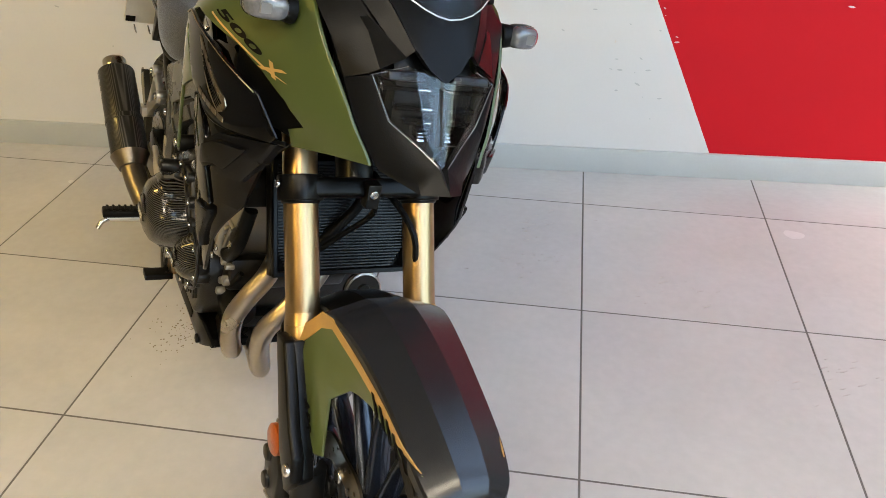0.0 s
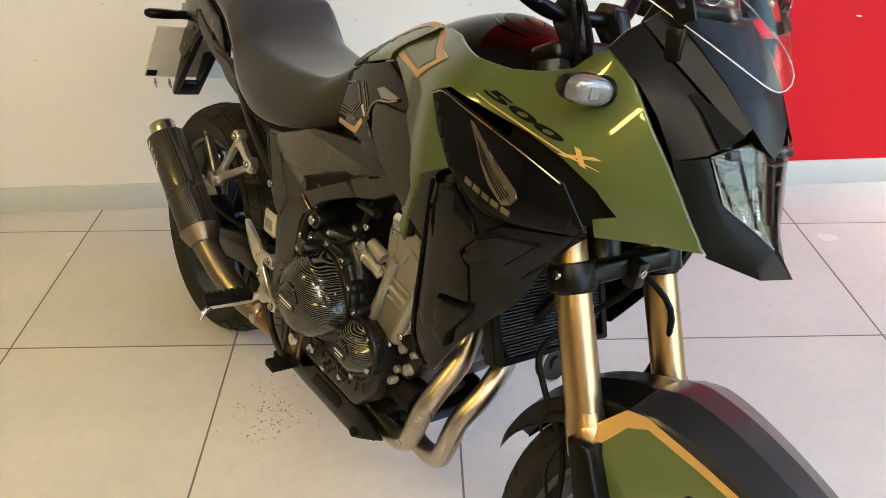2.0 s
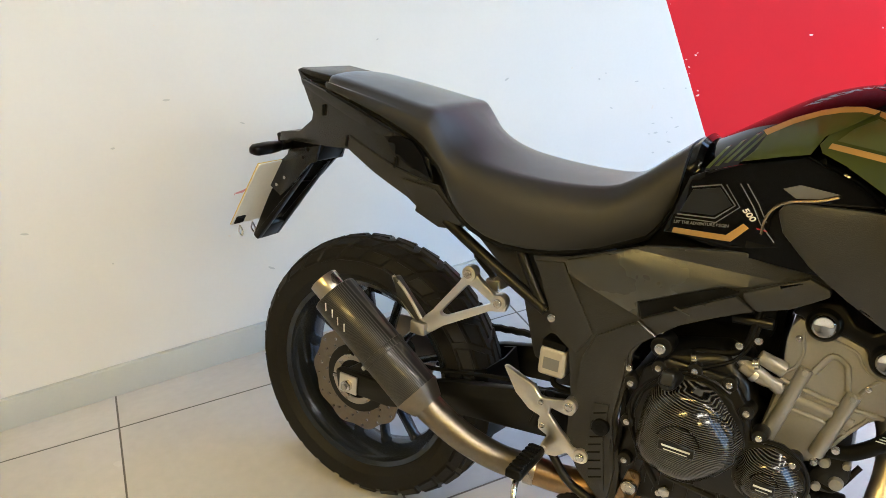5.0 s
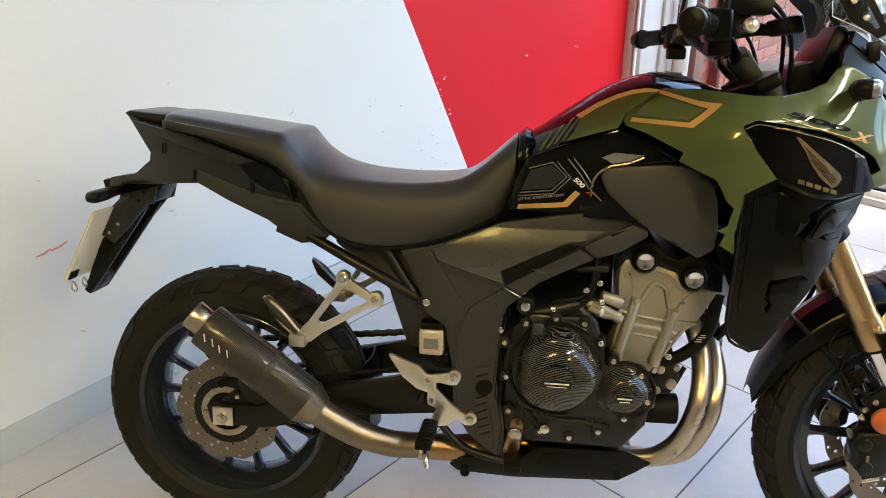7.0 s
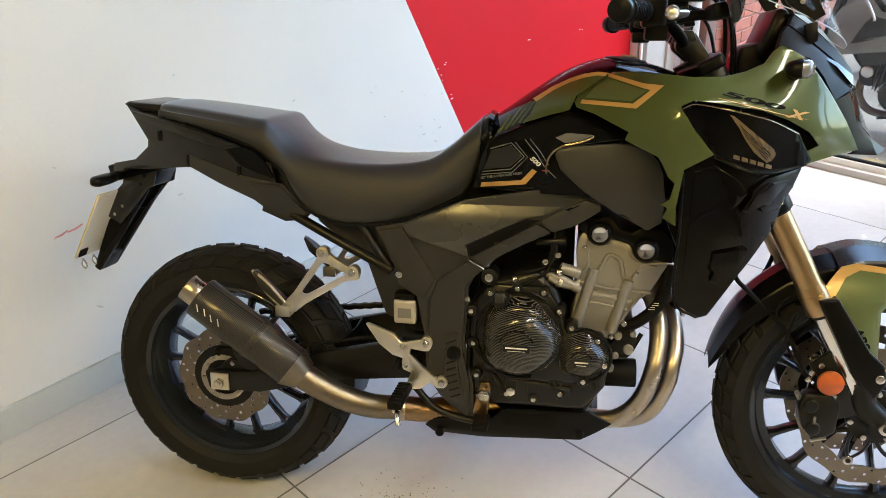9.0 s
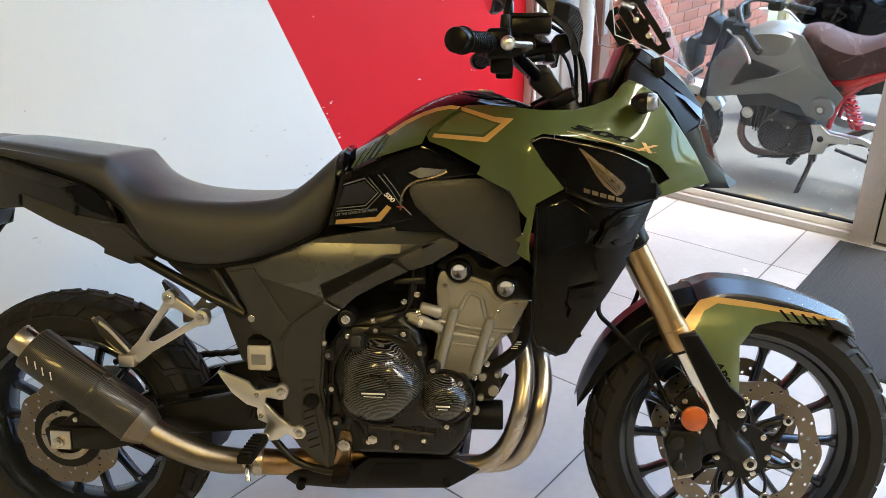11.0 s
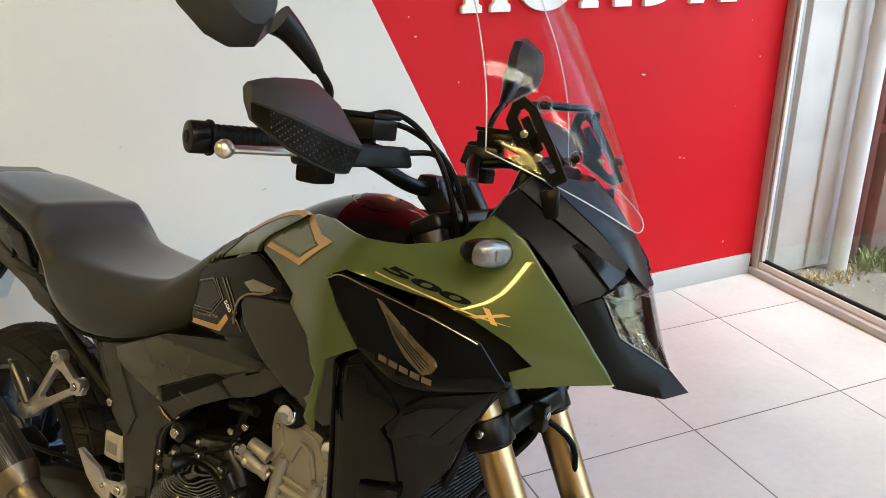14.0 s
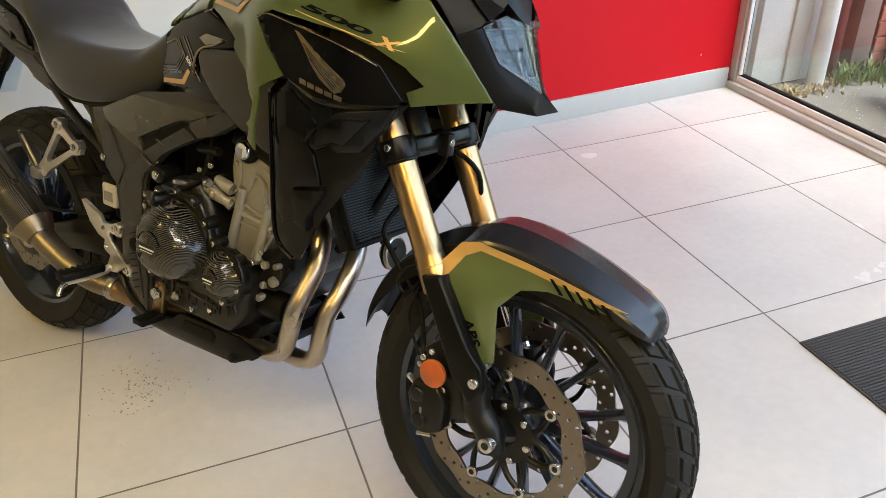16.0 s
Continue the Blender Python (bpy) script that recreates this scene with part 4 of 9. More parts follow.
for (x, z) in ((0.867, 0.723), (0.960, 0.692)):
    pl = part("plug_seat", spin([(0, -0.008), (0.021, -0.008), (0.026, -0.003), (0.028, 0.02), (0, 0.02)], (x, -0.141, z), "y", 28), "satin_black", eng)
    part("chrome_plug", spin([(0.0, -0.0115), (0.008, -0.0125), (0.0125, -0.0145), (0.0155, -0.0145), (0.0175, -0.012), (0.018, -0.007), (0.0, -0.007)], (x, -0.141, z), "y", 28), "chrome", eng, "polished plug ring")
# clutch cover
def cover(cx, cz, r, y0, y1, name):
    prof = [(0.0, y1 - 0.006), (r * 0.34, y1 - 0.005), (r * 0.44, y1), (r * 0.52, y1), (r * 0.74, y1 + 0.010), (r * 0.90, y1 + 0.028), (r, y0)]
    rings = spin(prof, (cx, 0, cz), "y", 44)
    for v in rings.verts:
        a = math.atan2(v.co.z - cz, v.co.x - cx)
        k = 1 + 0.05 * math.cos(3 * a + 0.6) + 0.03 * math.cos(5 * a)
        v.co.x, v.co.z = cx + (v.co.x - cx) * k, cz + (v.co.z - cz) * k
    c = part(name, rings, "carbon_coarse", eng, "glossy carbon-look engine case guard", smooth=50)
    part("base_plate", prism([(cx + r * 1.08 * math.cos(2 * math.pi * k / 14), cz + r * 1.08 * math.sin(2 * math.pi * k / 14)) for k in range(14)], y0 - 0.001, -0.15, 0.004), "engine_dark", c)
    part("badge_field", round_edges(box((cx - 0.34 * r, y1 - 0.0076, cz - 0.010), (cx + 0.34 * r, y1 - 0.004, cz + 0.007)), 0.001, seg=1), "engine_dark", c)
    part("badge_ring", tube([(cx + r * 0.42 * math.cos(a), y1 - 0.0025, cz + r * 0.42 * math.sin(a)) for a in np.linspace(0.35, 2.8, 16)], 0.0014, 6, 0), "gloss_black", c)
    for i in range(2):
        part("badge_bar", box((cx - 0.27 * r + 0.004 * (1 - i), y1 - 0.0084, cz - 0.0070 + 0.0055 * i), (cx + 0.27 * r - 0.004 * (1 - i), y1 - 0.0077, cz - 0.0058 + 0.0072 * i)), "decal_white", c)
    return c


cc = cover(0.712, 0.504, 0.083, -0.178, -0.246, "clutch_guard")
part("shoulder", prism([(0.668, 0.560), (0.690, 0.584), (0.730, 0.586), (0.768, 0.562), (0.752, 0.535), (0.70, 0.540)], -0.226, -0.17, 0.014, 3), "carbon_coarse", cc)
part("shoulder", prism([(0.762, 0.560), (0.788, 0.536), (0.790, 0.500), (0.776, 0.480), (0.760, 0.515)], -0.218, -0.17, 0.012, 3), "carbon_coarse", cc)
part("step_line", tube([(0.722, -0.230, 0.558), (0.740, -0.228, 0.556), (0.748, -0.226, 0.538), (0.764, -0.222, 0.532)], 0.0022, 6, 0), "gloss_black", cc)
part("step_line", tube([(0.712, -0.234, 0.470), (0.735, -0.235, 0.466), (0.756, -0.230, 0.478)], 0.0022, 6, 0), "gloss_black", cc)
part("filler_cap", cyl((0.676, -0.17, 0.584), (0.672, -0.212, 0.588), 0.017, 0.015, 20, 0.003), "engine_dark", cc)
part("filler_wing", round_edges(box((0.662, -0.216, 0.584), (0.682, -0.208, 0.606)), 0.002, seg=1), "plastic", cc)
gg = cover(0.842, 0.466, 0.051, -0.175, -0.205, "alternator_guard")
for x, z in ((0.649, 0.593), (0.705, 0.606), (0.760, 0.600), (0.793, 0.562), (0.819, 0.528), (0.873, 0.502), (0.889, 0.449), (0.847, 0.410), (0.800, 0.374), (0.744, 0.357), (0.686, 0.366), (0.621, 0.409), (0.614, 0.481), (0.609, 0.552)):
    front_ = -0.178 if z > 0.405 else -0.169
    part("bolt_boss", cyl((x, -0.15, z), (x, front_, z), 0.014, 0.012, 16, 0.002), "engine_dark", eng)
    bolt(x, front_, z, 0.72, eng)
# cast webs over the crankcase
for a, b in (((0.64, 0.43), (0.69, 0.36)), ((0.69, 0.40), (0.82, 0.385)), ((0.78, 0.42), (0.80, 0.36)), ((0.62, 0.52), (0.64, 0.45)), ((0.86, 0.42), (0.87, 0.39))):
    part("web", tube([(a[0], -0.164, a[1]), (b[0], -0.164, b[1])], 0.006, 8, 0), "engine_dark", eng)
part("outer_case", prism([(0.605, 0.50), (0.625, 0.585), (0.66, 0.612), (0.762, 0.612), (0.792, 0.570), (0.808, 0.516), (0.840, 0.520), (0.872, 0.508), (0.898, 0.470), (0.885, 0.42), (0.82, 0.40), (0.79, 0.405), (0.72, 0.40), (0.64, 0.415)], -0.174, -0.15, 0.006, 2), "engine_dark", eng)
for cx, cz, r, a0, a1 in ((0.712, 0.504, 0.096, 1.0, 5.0), (0.842, 0.466, 0.060, -1.6, 1.9)):
    part("case_ridge", tube([(cx + r * math.cos(a0 + (a1 - a0) * k / 24), -0.176, cz + r * math.sin(a0 + (a1 - a0) * k / 24)) for k in range(25)], 0.0035, 6, 0), "black_metal", eng)
for k in range(9):
    part("case_fin", box((0.655 + 0.024 * k, -0.168, 0.372 + 0.002 * (k % 3)), (0.659 + 0.024 * k, -0.150, 0.402)), "engine_dark", eng)
for pts, r in (([(0.681, -0.176, 0.599), (0.730, -0.172, 0.621), (0.761, -0.165, 0.641), (0.778, -0.155, 0.675), (0.783, -0.145, 0.715)], 0.0032),
               ([(0.915, -0.128, 0.520), (0.951, -0.134, 0.533), (0.995, -0.132, 0.579), (1.012, -0.122, 0.658)], 0.0125), ([(0.600, -0.165, 0.40), (0.604, -0.170, 0.46), (0.600, -0.165, 0.53)], 0.005), ([(0.90, -0.120, 0.470), (0.935, -0.125, 0.455), (0.965, -0.11, 0.50)], 0.005)):
    part("engine_hose", tube(pts, r, 10), "soft_rubber", eng)
for x, z in ((0.70, 0.622), (0.79, 0.642)):
    part("hose_clip", cyl((x - 0.004, -0.168, z), (x + 0.004, -0.168, z + 0.002), 0.009, seg=14), "bolt", eng)
for x, y, z in ((0.64, -0.17, 0.655), (0.76, -0.16, 0.662), (0.785, -0.155, 0.676), (0.90, -0.15, 0.505), (0.925, -0.15, 0.535), (0.60, -0.17, 0.575)):
    bolt(x, y, z, 0.8, eng)
for k in range(4):
    part("hose_print", box((0.972 + 0.0035 * k, -0.1452, 0.566 + 0.0045 * k), (0.985 + 0.0035 * k - 0.003 * (k % 2), -0.1444, 0.5675 + 0.0045 * k)), "decal_white", eng)
part("fitting", tube([(0.768, -0.150, 0.628), (0.798, -0.148, 0.614), (0.828, -0.140, 0.608)], 0.0105, 12, 4), "engine", eng)
part("fitting_collar", cyl((0.786, -0.149, 0.620), (0.794, -0.148, 0.616), 0.0135, seg=16, bevel=0.002), "alloy", eng)
part("front_case", prism([(0.885, 0.440), (0.900, 0.480), (0.918, 0.515), (0.948, 0.520), (0.956, 0.480), (0.940, 0.446)], -0.128, 0.11, 0.008, 2), "engine_dark", eng, "dark cast front of the crankcase")
for x, z, r_ in ((0.915, 0.500, 0.010), (0.938, 0.470, 0.012), (0.912, 0.455, 0.008), (0.946, 0.505, 0.007), (0.902, 0.425, 0.009)):
    part("boss", cyl((x, -0.12, z), (x, -0.137, z), r_, r_ * 0.85, 14, 0.002), "engine", eng)
part("starter_boss", cyl((0.765, -0.10, 0.625), (0.775, -0.152, 0.625), 0.022, 0.020, 20, 0.003), "engine_dark", eng)
part("injector_rail", tube([(0.74, -0.145, 0.700), (0.80, -0.148, 0.705)], 0.009, 10, 0), "black_metal", eng)
part("drain_plug", cyl((0.695, -0.165, 0.372), (0.695, -0.174, 0.372), 0.011, seg=6, bevel=0.002), "bolt", eng)
part("oil_filter", cyl((0.885, -0.100, 0.404), (0.959, -0.100, 0.406), 0.031, seg=28, bevel=0.004), "soft_rubber", eng, "black oil filter canister")
part("sump", prism([(0.62, 0.34), (0.88, 0.34), (0.85, 0.29), (0.66, 0.285)], -0.10, 0.10, 0.012), "engine_dark", eng)
part("throttle_body", round_edges(box((0.70, -0.10, 0.66), (0.80, 0.10, 0.74)), 0.015), "soft_rubber", eng)
# added filler block that keeps the gap above the crankcase dark
part("dark_gap_block", round_edges(box((0.61, -0.085, 0.55), (0.815, 0.085, 0.80)), 0.02), "soft_rubber", eng, "dark block filling the gap above the crankcase")
part("breather_hose", tube([(0.66, -0.13, 0.60), (0.70, -0.15, 0.63), (0.76, -0.155, 0.65), (0.775, -0.15, 0.70), (0.772, -0.13, 0.76)], 0.006, 8), "soft_rubber", eng)
part("coolant_pipe", tube([(0.745, -0.14, 0.635), (0.79, -0.15, 0.625), (0.83, -0.14, 0.60)], 0.010, 10), "engine", eng)
part("thermostat", cyl((0.79, -0.145, 0.648), (0.83, -0.14, 0.634), 0.011, 0.013, 14, 0.002), "engine", eng)
part("mount_bolt", cyl((0.646, -0.13, 0.627), (0.646, -0.175, 0.627), 0.018, seg=18, bevel=0.003), "black_metal", eng)
bolt(0.646, -0.176, 0.627, 1.2, eng)
part("lower_hanger", prism([(0.611, 0.312), (0.644, 0.305), (0.653, 0.375), (0.648, 0.388), (0.628, 0.388), (0.622, 0.36)], -0.172, -0.155, 0.004), "exhaust_tan", eng)
bolt(0.637, -0.173, 0.360, 1.7, eng)
part("gear_linkage", prism([(0.655, 0.42), (0.662, 0.44), (0.64, 0.44), (0.637, 0.40), (0.648, 0.385)], -0.17, -0.16, 0.003), "black_metal", eng)

# ---- exhaust
ex = new("exhaust")
ex.parent = bike
for pts in ([(0.950, -0.036, 0.60), (0.986, -0.050, 0.565), (1.001, -0.074, 0.515), (1.001, -0.104, 0.471), (0.993, -0.124, 0.423), (0.975, -0.120, 0.362), (0.944, -0.104, 0.312), (0.895, -0.095, 0.287), (0.79, -0.08, 0.280)],
            [(0.955, 0.050, 0.60), (1.005, 0.040, 0.565), (1.034, 0.000, 0.512), (1.043, -0.046, 0.461), (1.035, -0.074, 0.418), (1.026, -0.078, 0.372), (0.998, -0.060, 0.303), (0.955, -0.048, 0.272), (0.89, -0.040, 0.264), (0.79, -0.04, 0.272)]):
    part("header_pipe", tube(pts, 0.0195, 20), "exhaust", ex, "brushed stainless header pipe")
    part("flange", cyl((0.945, pts[0][1], 0.605), (0.965, pts[0][1], 0.595), 0.032, seg=20, bevel=0.003), "steel", ex)
part("collector", tube([(0.80, -0.06, 0.290), (0.68, -0.07, 0.292), (0.58, -0.10, 0.290), (0.50, -0.13, 0.293), (0.44, -0.145, 0.300)], 0.0275, 20), "exhaust_tan", ex, "heat-tinted link pipe")
part("link_pipe", tube([(0.45, -0.143, 0.300), (0.385, -0.16, 0.306), (0.32, -0.178, 0.330), (0.262, -0.192, 0.365), (0.21, -0.20, 0.403)], 0.0265, 22, 6, 0.030), "link_steel", ex, "brushed stainless link pipe")
part("pipe_clamp", cyl((0.455, -0.142, 0.300), (0.435, -0.146, 0.301), 0.031, seg=22, bevel=0.002), "steel", ex)
ax0, ax1 = Vector((0.215, -0.200, 0.402)), Vector((0.012, -0.216, 0.563))
can = part("silencer", cyl(ax0, ax1, 0.0465, seg=36, bevel=0.005), "carbon", ex, "carbon fibre silencer with steel ends")
d = (ax1 - ax0).normalized()
part("inlet_cone", cyl(ax0 - d * 0.03, ax0 + d * 0.006, 0.033, 0.0485, 32), "link_steel", can)
part("outlet", cyl(ax1 - d * 0.002, ax1 + d * 0.034, 0.030, 0.030, 32, 0.002), "steel", can, "brushed steel end tip")
part("outlet_bore", cyl(ax1 + d * 0.0345, ax1 + d * 0.0350, 0.026, 0.026, 28), "soft_rubber", can)
part("band", cyl(ax0 + d * 0.098, ax0 + d * 0.112, 0.0478, seg=36, bevel=0.001), "carbon", can)
q = d.to_track_quat("X", "Y").to_matrix().to_4x4()
for k in range(4):
    a = ax1 - d * (0.018 + 0.018 * k)
    side = Vector((0, -1, 0)) - d * (Vector((0, -1, 0)).dot(d))
    side.normalize()
    up = d.cross(side)
    p = a + side * 0.0462 + up * 0.002 * (k % 2)
    part("badge_bar", cyl(p - d * 0.006 - up * 0.006, p + d * 0.005 + up * 0.006, 0.0013, seg=6), "decal_white", can)
# belly pan
SK = [(0.502, 0.264), (0.516, 0.283), (0.647, 0.291), (0.684, 0.320), (0.86, 0.326), (0.913, 0.296), (0.846, 0.257), (0.63, 0.240), (0.519, 0.245)]
for s in (-1, 1):
    sk = part("belly_guard", panel(SK, lambda x, z: 0.150 - 0.5 * max(0, 0.27 - z) - 0.25 * max(0, x - 0.85), s, 0.006), "satin_black", bike, "black plastic belly guard")
    part("vent", panel([(0.680, 0.281), (0.697, 0.309), (0.783, 0.314), (0.796, 0.303), (0.788, 0.285)], lambda x, z: 0.1525, s, 0.003, 0), "soft_rubber", sk)
    for x, z in ((0.535, 0.25), (0.845, 0.272)):
        part("grommet", cyl((x, s * 0.145, z), (x, s * 0.153, z), 0.010, seg=16, bevel=0.002), "soft_rubber", sk)
part("belly_floor", prism([(0.525, 0.246), (0.64, 0.240), (0.78, 0.248), (0.885, 0.272), (0.87, 0.282), (0.78, 0.258), (0.64, 0.250), (0.525, 0.256)], -0.13, 0.13, 0.002), "satin_black", bike)

# ---- frame covers, swing arm, footrests
FC = [(0.394, 0.719), (0.460, 0.733), (0.592, 0.787), (0.809, 0.823), (0.837, 0.805), (0.864, 0.786), (0.867, 0.774), (0.818, 0.743), (0.774, 0.728), (0.715, 0.701), (0.667, 0.674), (0.637, 0.646), (0.612, 0.622), (0.602, 0.600), (0.600, 0.543), (0.594, 0.474), (0.614, 0.382), (0.617, 0.300), (0.600, 0.296), (0.539, 0.350), (0.511, 0.390), (0.505, 0.489), (0.488, 0.572), (0.447, 0.597), (0.437, 0.639), (0.412, 0.689)]
FC_UP = [(0.462, 0.731), (0.592, 0.787), (0.809, 0.823), (0.837, 0.805), (0.838, 0.798), (0.747, 0.757), (0.722, 0.755), (0.668, 0.731), (0.596, 0.696), (0.603, 0.668), (0.470, 0.709)]
FC_BEAM = [(0.749, 0.753), (0.835, 0.796), (0.864, 0.786), (0.867, 0.774), (0.818, 0.743), (0.774, 0.728), (0.753, 0.745)]
FC_MID = [(0.606, 0.668), (0.680, 0.711), (0.742, 0.746), (0.771, 0.728), (0.715, 0.701), (0.667, 0.674), (0.637, 0.648)]
FC_LOW = [(0.635, 0.644), (0.603, 0.662), (0.537, 0.616), (0.517, 0.568), (0.514, 0.490), (0.520, 0.400), (0.545, 0.352), (0.603, 0.304), (0.607, 0.382), (0.588, 0.474), (0.594, 0.543), (0.597, 0.603), (0.609, 0.624)]
fy = lambda x, z: ramp_at(x, [0.4, 0.5, 0.6, 0.8, 0.9], [0.152, 0.166, 0.171, 0.164, 0.152])
for s in (-1, 1):
    fc = part("frame_cover", panel(FC, fy, s, 0.012, 0.03, 0.003), "plastic", bike, "black textured plastic frame cover")
    part("upper_inlay", panel(FC_UP, lambda x, z: fy(x, z) + 0.010 - 0.30 * max(0, z - 0.745) - 0.12 * max(0, 0.70 - z), s, 0.012, 0.02, 0.003), "cover", fc, "smoked satin cover")
    # shade in the step between inlay and ledge, laid in as a black strip
    part("step_shadow", panel([(0.598, 0.692), (0.668, 0.727), (0.722, 0.751), (0.745, 0.750), (0.680, 0.712), (0.606, 0.670)], lambda x, z: fy(x, z) + 0.0035, s, 0.003, 0.03, 0), "soft_rubber", fc)
    part("ledge", panel(FC_MID, lambda x, z: fy(x, z) + 0.013 + 0.10 * (z - 0.69), s, 0.014, 0.02, 0.003), "plastic", fc)
    part("beam", panel(FC_BEAM, lambda x, z: fy(x, z) + 0.016, s, 0.018, 0.03, 0.005), "plastic", fc)
    part("lower_face", panel(FC_LOW, lambda x, z: fy(x, z) + 0.006 + 0.05 * max(0, z - 0.60), s, 0.008, 0.03, 0.003), "plastic", fc)
    part("rear_face", panel([(0.402, 0.712), (0.458, 0.724), (0.530, 0.615), (0.506, 0.572), (0.480, 0.582), (0.452, 0.606), (0.442, 0.645), (0.418, 0.690)], lambda x, z: fy(x, z) + 0.004, s, 0.006, 0.03, 0.002), "plastic", fc)
    part("edge_line", tube([(0.603, s * (fy(0.603, 0.66) + 0.010), 0.663), (0.619, s * (fy(0.62, 0.65) + 0.011), 0.654), (0.635, s * (fy(0.635, 0.645) + 0.010), 0.645)], 0.0022, 6, 0), "cover", fc)
    part("notch_line", tube([(0.655, s * (fy(0.655, 0.70) + 0.0135), 0.704), (0.682, s * (fy(0.68, 0.7) + 0.0135), 0.697)], 0.0016, 6, 0), "cover", fc)
    part("toe_guard", panel([(0.553, 0.495), (0.580, 0.500), (0.580, 0.43), (0.596, 0.335), (0.563, 0.345), (0.551, 0.40)], lambda x, z: fy(x, z) + 0.0095, s, 0.004, 0.03, 0.001), "plastic", fc)
    for k in range(9):
        z = 0.352 + 0.0155 * k
        x0 = 0.556 + 0.012 * max(0, (0.40 - z) / 0.06)
        part("grip_rib", tube([(x0, s * (fy(x0, z) + 0.0098), z), (x0 + 0.022, s * (fy(x0, z) + 0.0098), z + 0.009)], 0.0016, 6, 0), "soft_rubber", fc)
    part("pivot_cap", cyl((0.572, s * 0.172, 0.455), (0.572, s * 0.186, 0.455), 0.016, seg=22, bevel=0.003), "satin_black", fc)
    part("pivot_ring", cyl((0.572, s * 0.186, 0.455), (0.572, s * 0.1868, 0.455), 0.009, seg=6), "soft_rubber", fc)
part("seat_rail", tube([(0.20, -0.125, 0.735), (0.31, -0.14, 0.682), (0.43, -0.145, 0.622)], 0.011, 12), "black_metal", bike)
part("seat_rail", tube([(0.20, 0.125, 0.735), (0.31, 0.14, 0.682), (0.43, 0.145, 0.622)], 0.011, 12), "black_metal", bike)
part("subframe_strut", tube([(0.36, -0.13, 0.72), (0.40, -0.14, 0.66), (0.43, -0.142, 0.62)], 0.010, 12), "black_metal", bike)
part("subframe_strut", tube([(0.36, 0.13, 0.72), (0.40, 0.14, 0.66), (0.43, 0.142, 0.62)], 0.010, 12), "black_metal", bike)
bolt(0.451, -0.164, 0.620, 1.0)
part("inner_frame", prism([(0.30, 0.70), (0.55, 0.76), (0.86, 0.80), (0.98, 0.86), (0.98, 0.93), (0.70, 0.92), (0.40, 0.76)], -0.10, 0.10, 0.01), "black_metal", bike)
part("battery_box", prism([(0.24, 0.72), (0.45, 0.73), (0.53, 0.60), (0.50, 0.48), (0.40, 0.50), (0.36, 0.62)], -0.10, 0.10, 0.012), "plastic", bike)
# swing arm
for s in (-1, 1):
    part("swing_arm", prism([(0.56, 0.42), (0.55, 0.375), (0.28, 0.345), (0.10, 0.300), (-0.03, 0.300), (-0.04, 0.345), (0.08, 0.352), (0.25, 0.412), (0.45, 0.455), (0.56, 0.46)], s * 0.105, s * 0.130, 0.006), "black_metal", bike, "black steel swing arm")
    ad = part("chain_adjuster", round_edges(box((-0.022, s * 0.131, 0.302), (0.024, s * 0.136, 0.344)), 0.002), "alloy", bike, "plain aluminium chain adjuster plate")
    part("axle_nut", cyl((0.002, s * 0.136, 0.322), (0.002, s * 0.148, 0.322), 0.013, seg=6, bevel=0.002), "bolt", ad)
    part("axle_tip", cyl((0.002, s * 0.148, 0.322), (0.002, s * 0.153, 0.322), 0.007, seg=14), "bolt", ad)
part("rear_caliper", prism([(0.03, 0.40), (0.06, 0.425), (0.115, 0.405), (0.13, 0.36), (0.10, 0.335), (0.05, 0.36)], -0.125, -0.070, 0.006), "black_metal", bike, "black rear brake caliper")
part("abs_sensor", tube([(-0.01, -0.10, 0.375), (-0.02, -0.105, 0.385), (0.0, -0.11, 0.40), (0.05, -0.11, 0.40)], 0.004, 8), "soft_rubber", bike)
part("caliper_bracket", prism([(-0.02, 0.345), (0.02, 0.375), (0.075, 0.372), (0.11, 0.345), (0.06, 0.325), (0.02, 0.33)], -0.118, -0.104, 0.003), "black_metal", bike)
for x, z in ((0.03, 0.365), (0.075, 0.358), (0.095, 0.345)):
    bolt(x, -0.118, z, 0.75)
part("adjuster_bolt", cyl((-0.050, -0.118, 0.323), (-0.020, -0.118, 0.323), 0.005, seg=8), "bolt", bike)
part("pad_cover", prism([(0.035, 0.315), (0.075, 0.318), (0.085, 0.338), (0.05, 0.342)], -0.116, -0.105, 0.002), "exhaust_tan", bike)
part("rear_brake_hose", tube([(0.06, -0.112, 0.40), (0.12, -0.125, 0.415), (0.22, -0.132, 0.43), (0.34, -0.135, 0.455), (0.43, -0.14, 0.47)], 0.0045, 8), "soft_rubber", bike, "black rear brake hose")
# rear hugger and chain
rings = []
for k in range(14):
    a = radians(-8 + k * 9.5)
    r = RR + 0.014
    cx, cz = RA.x + r * math.cos(a), RA.z + r * math.sin(a)
    w = 0.075 if k < 10 else 0.075 - 0.012 * (k - 9)
    ring = [(-w, -0.035), (-w * 0.95, -0.006), (0, 0.004), (w * 0.95, -0.006), (w, -0.035)]
    ring = ring + [(y * 0.95, q - 0.004) for y, q in ring[::-1]]
    rings.append([(cx + q * math.cos(a), y, cz + q * math.sin(a)) for y, q in ring])
part("rear_hugger", skin(rings[:4]), "satin_black", bike, "black rear hugger over the tyre")
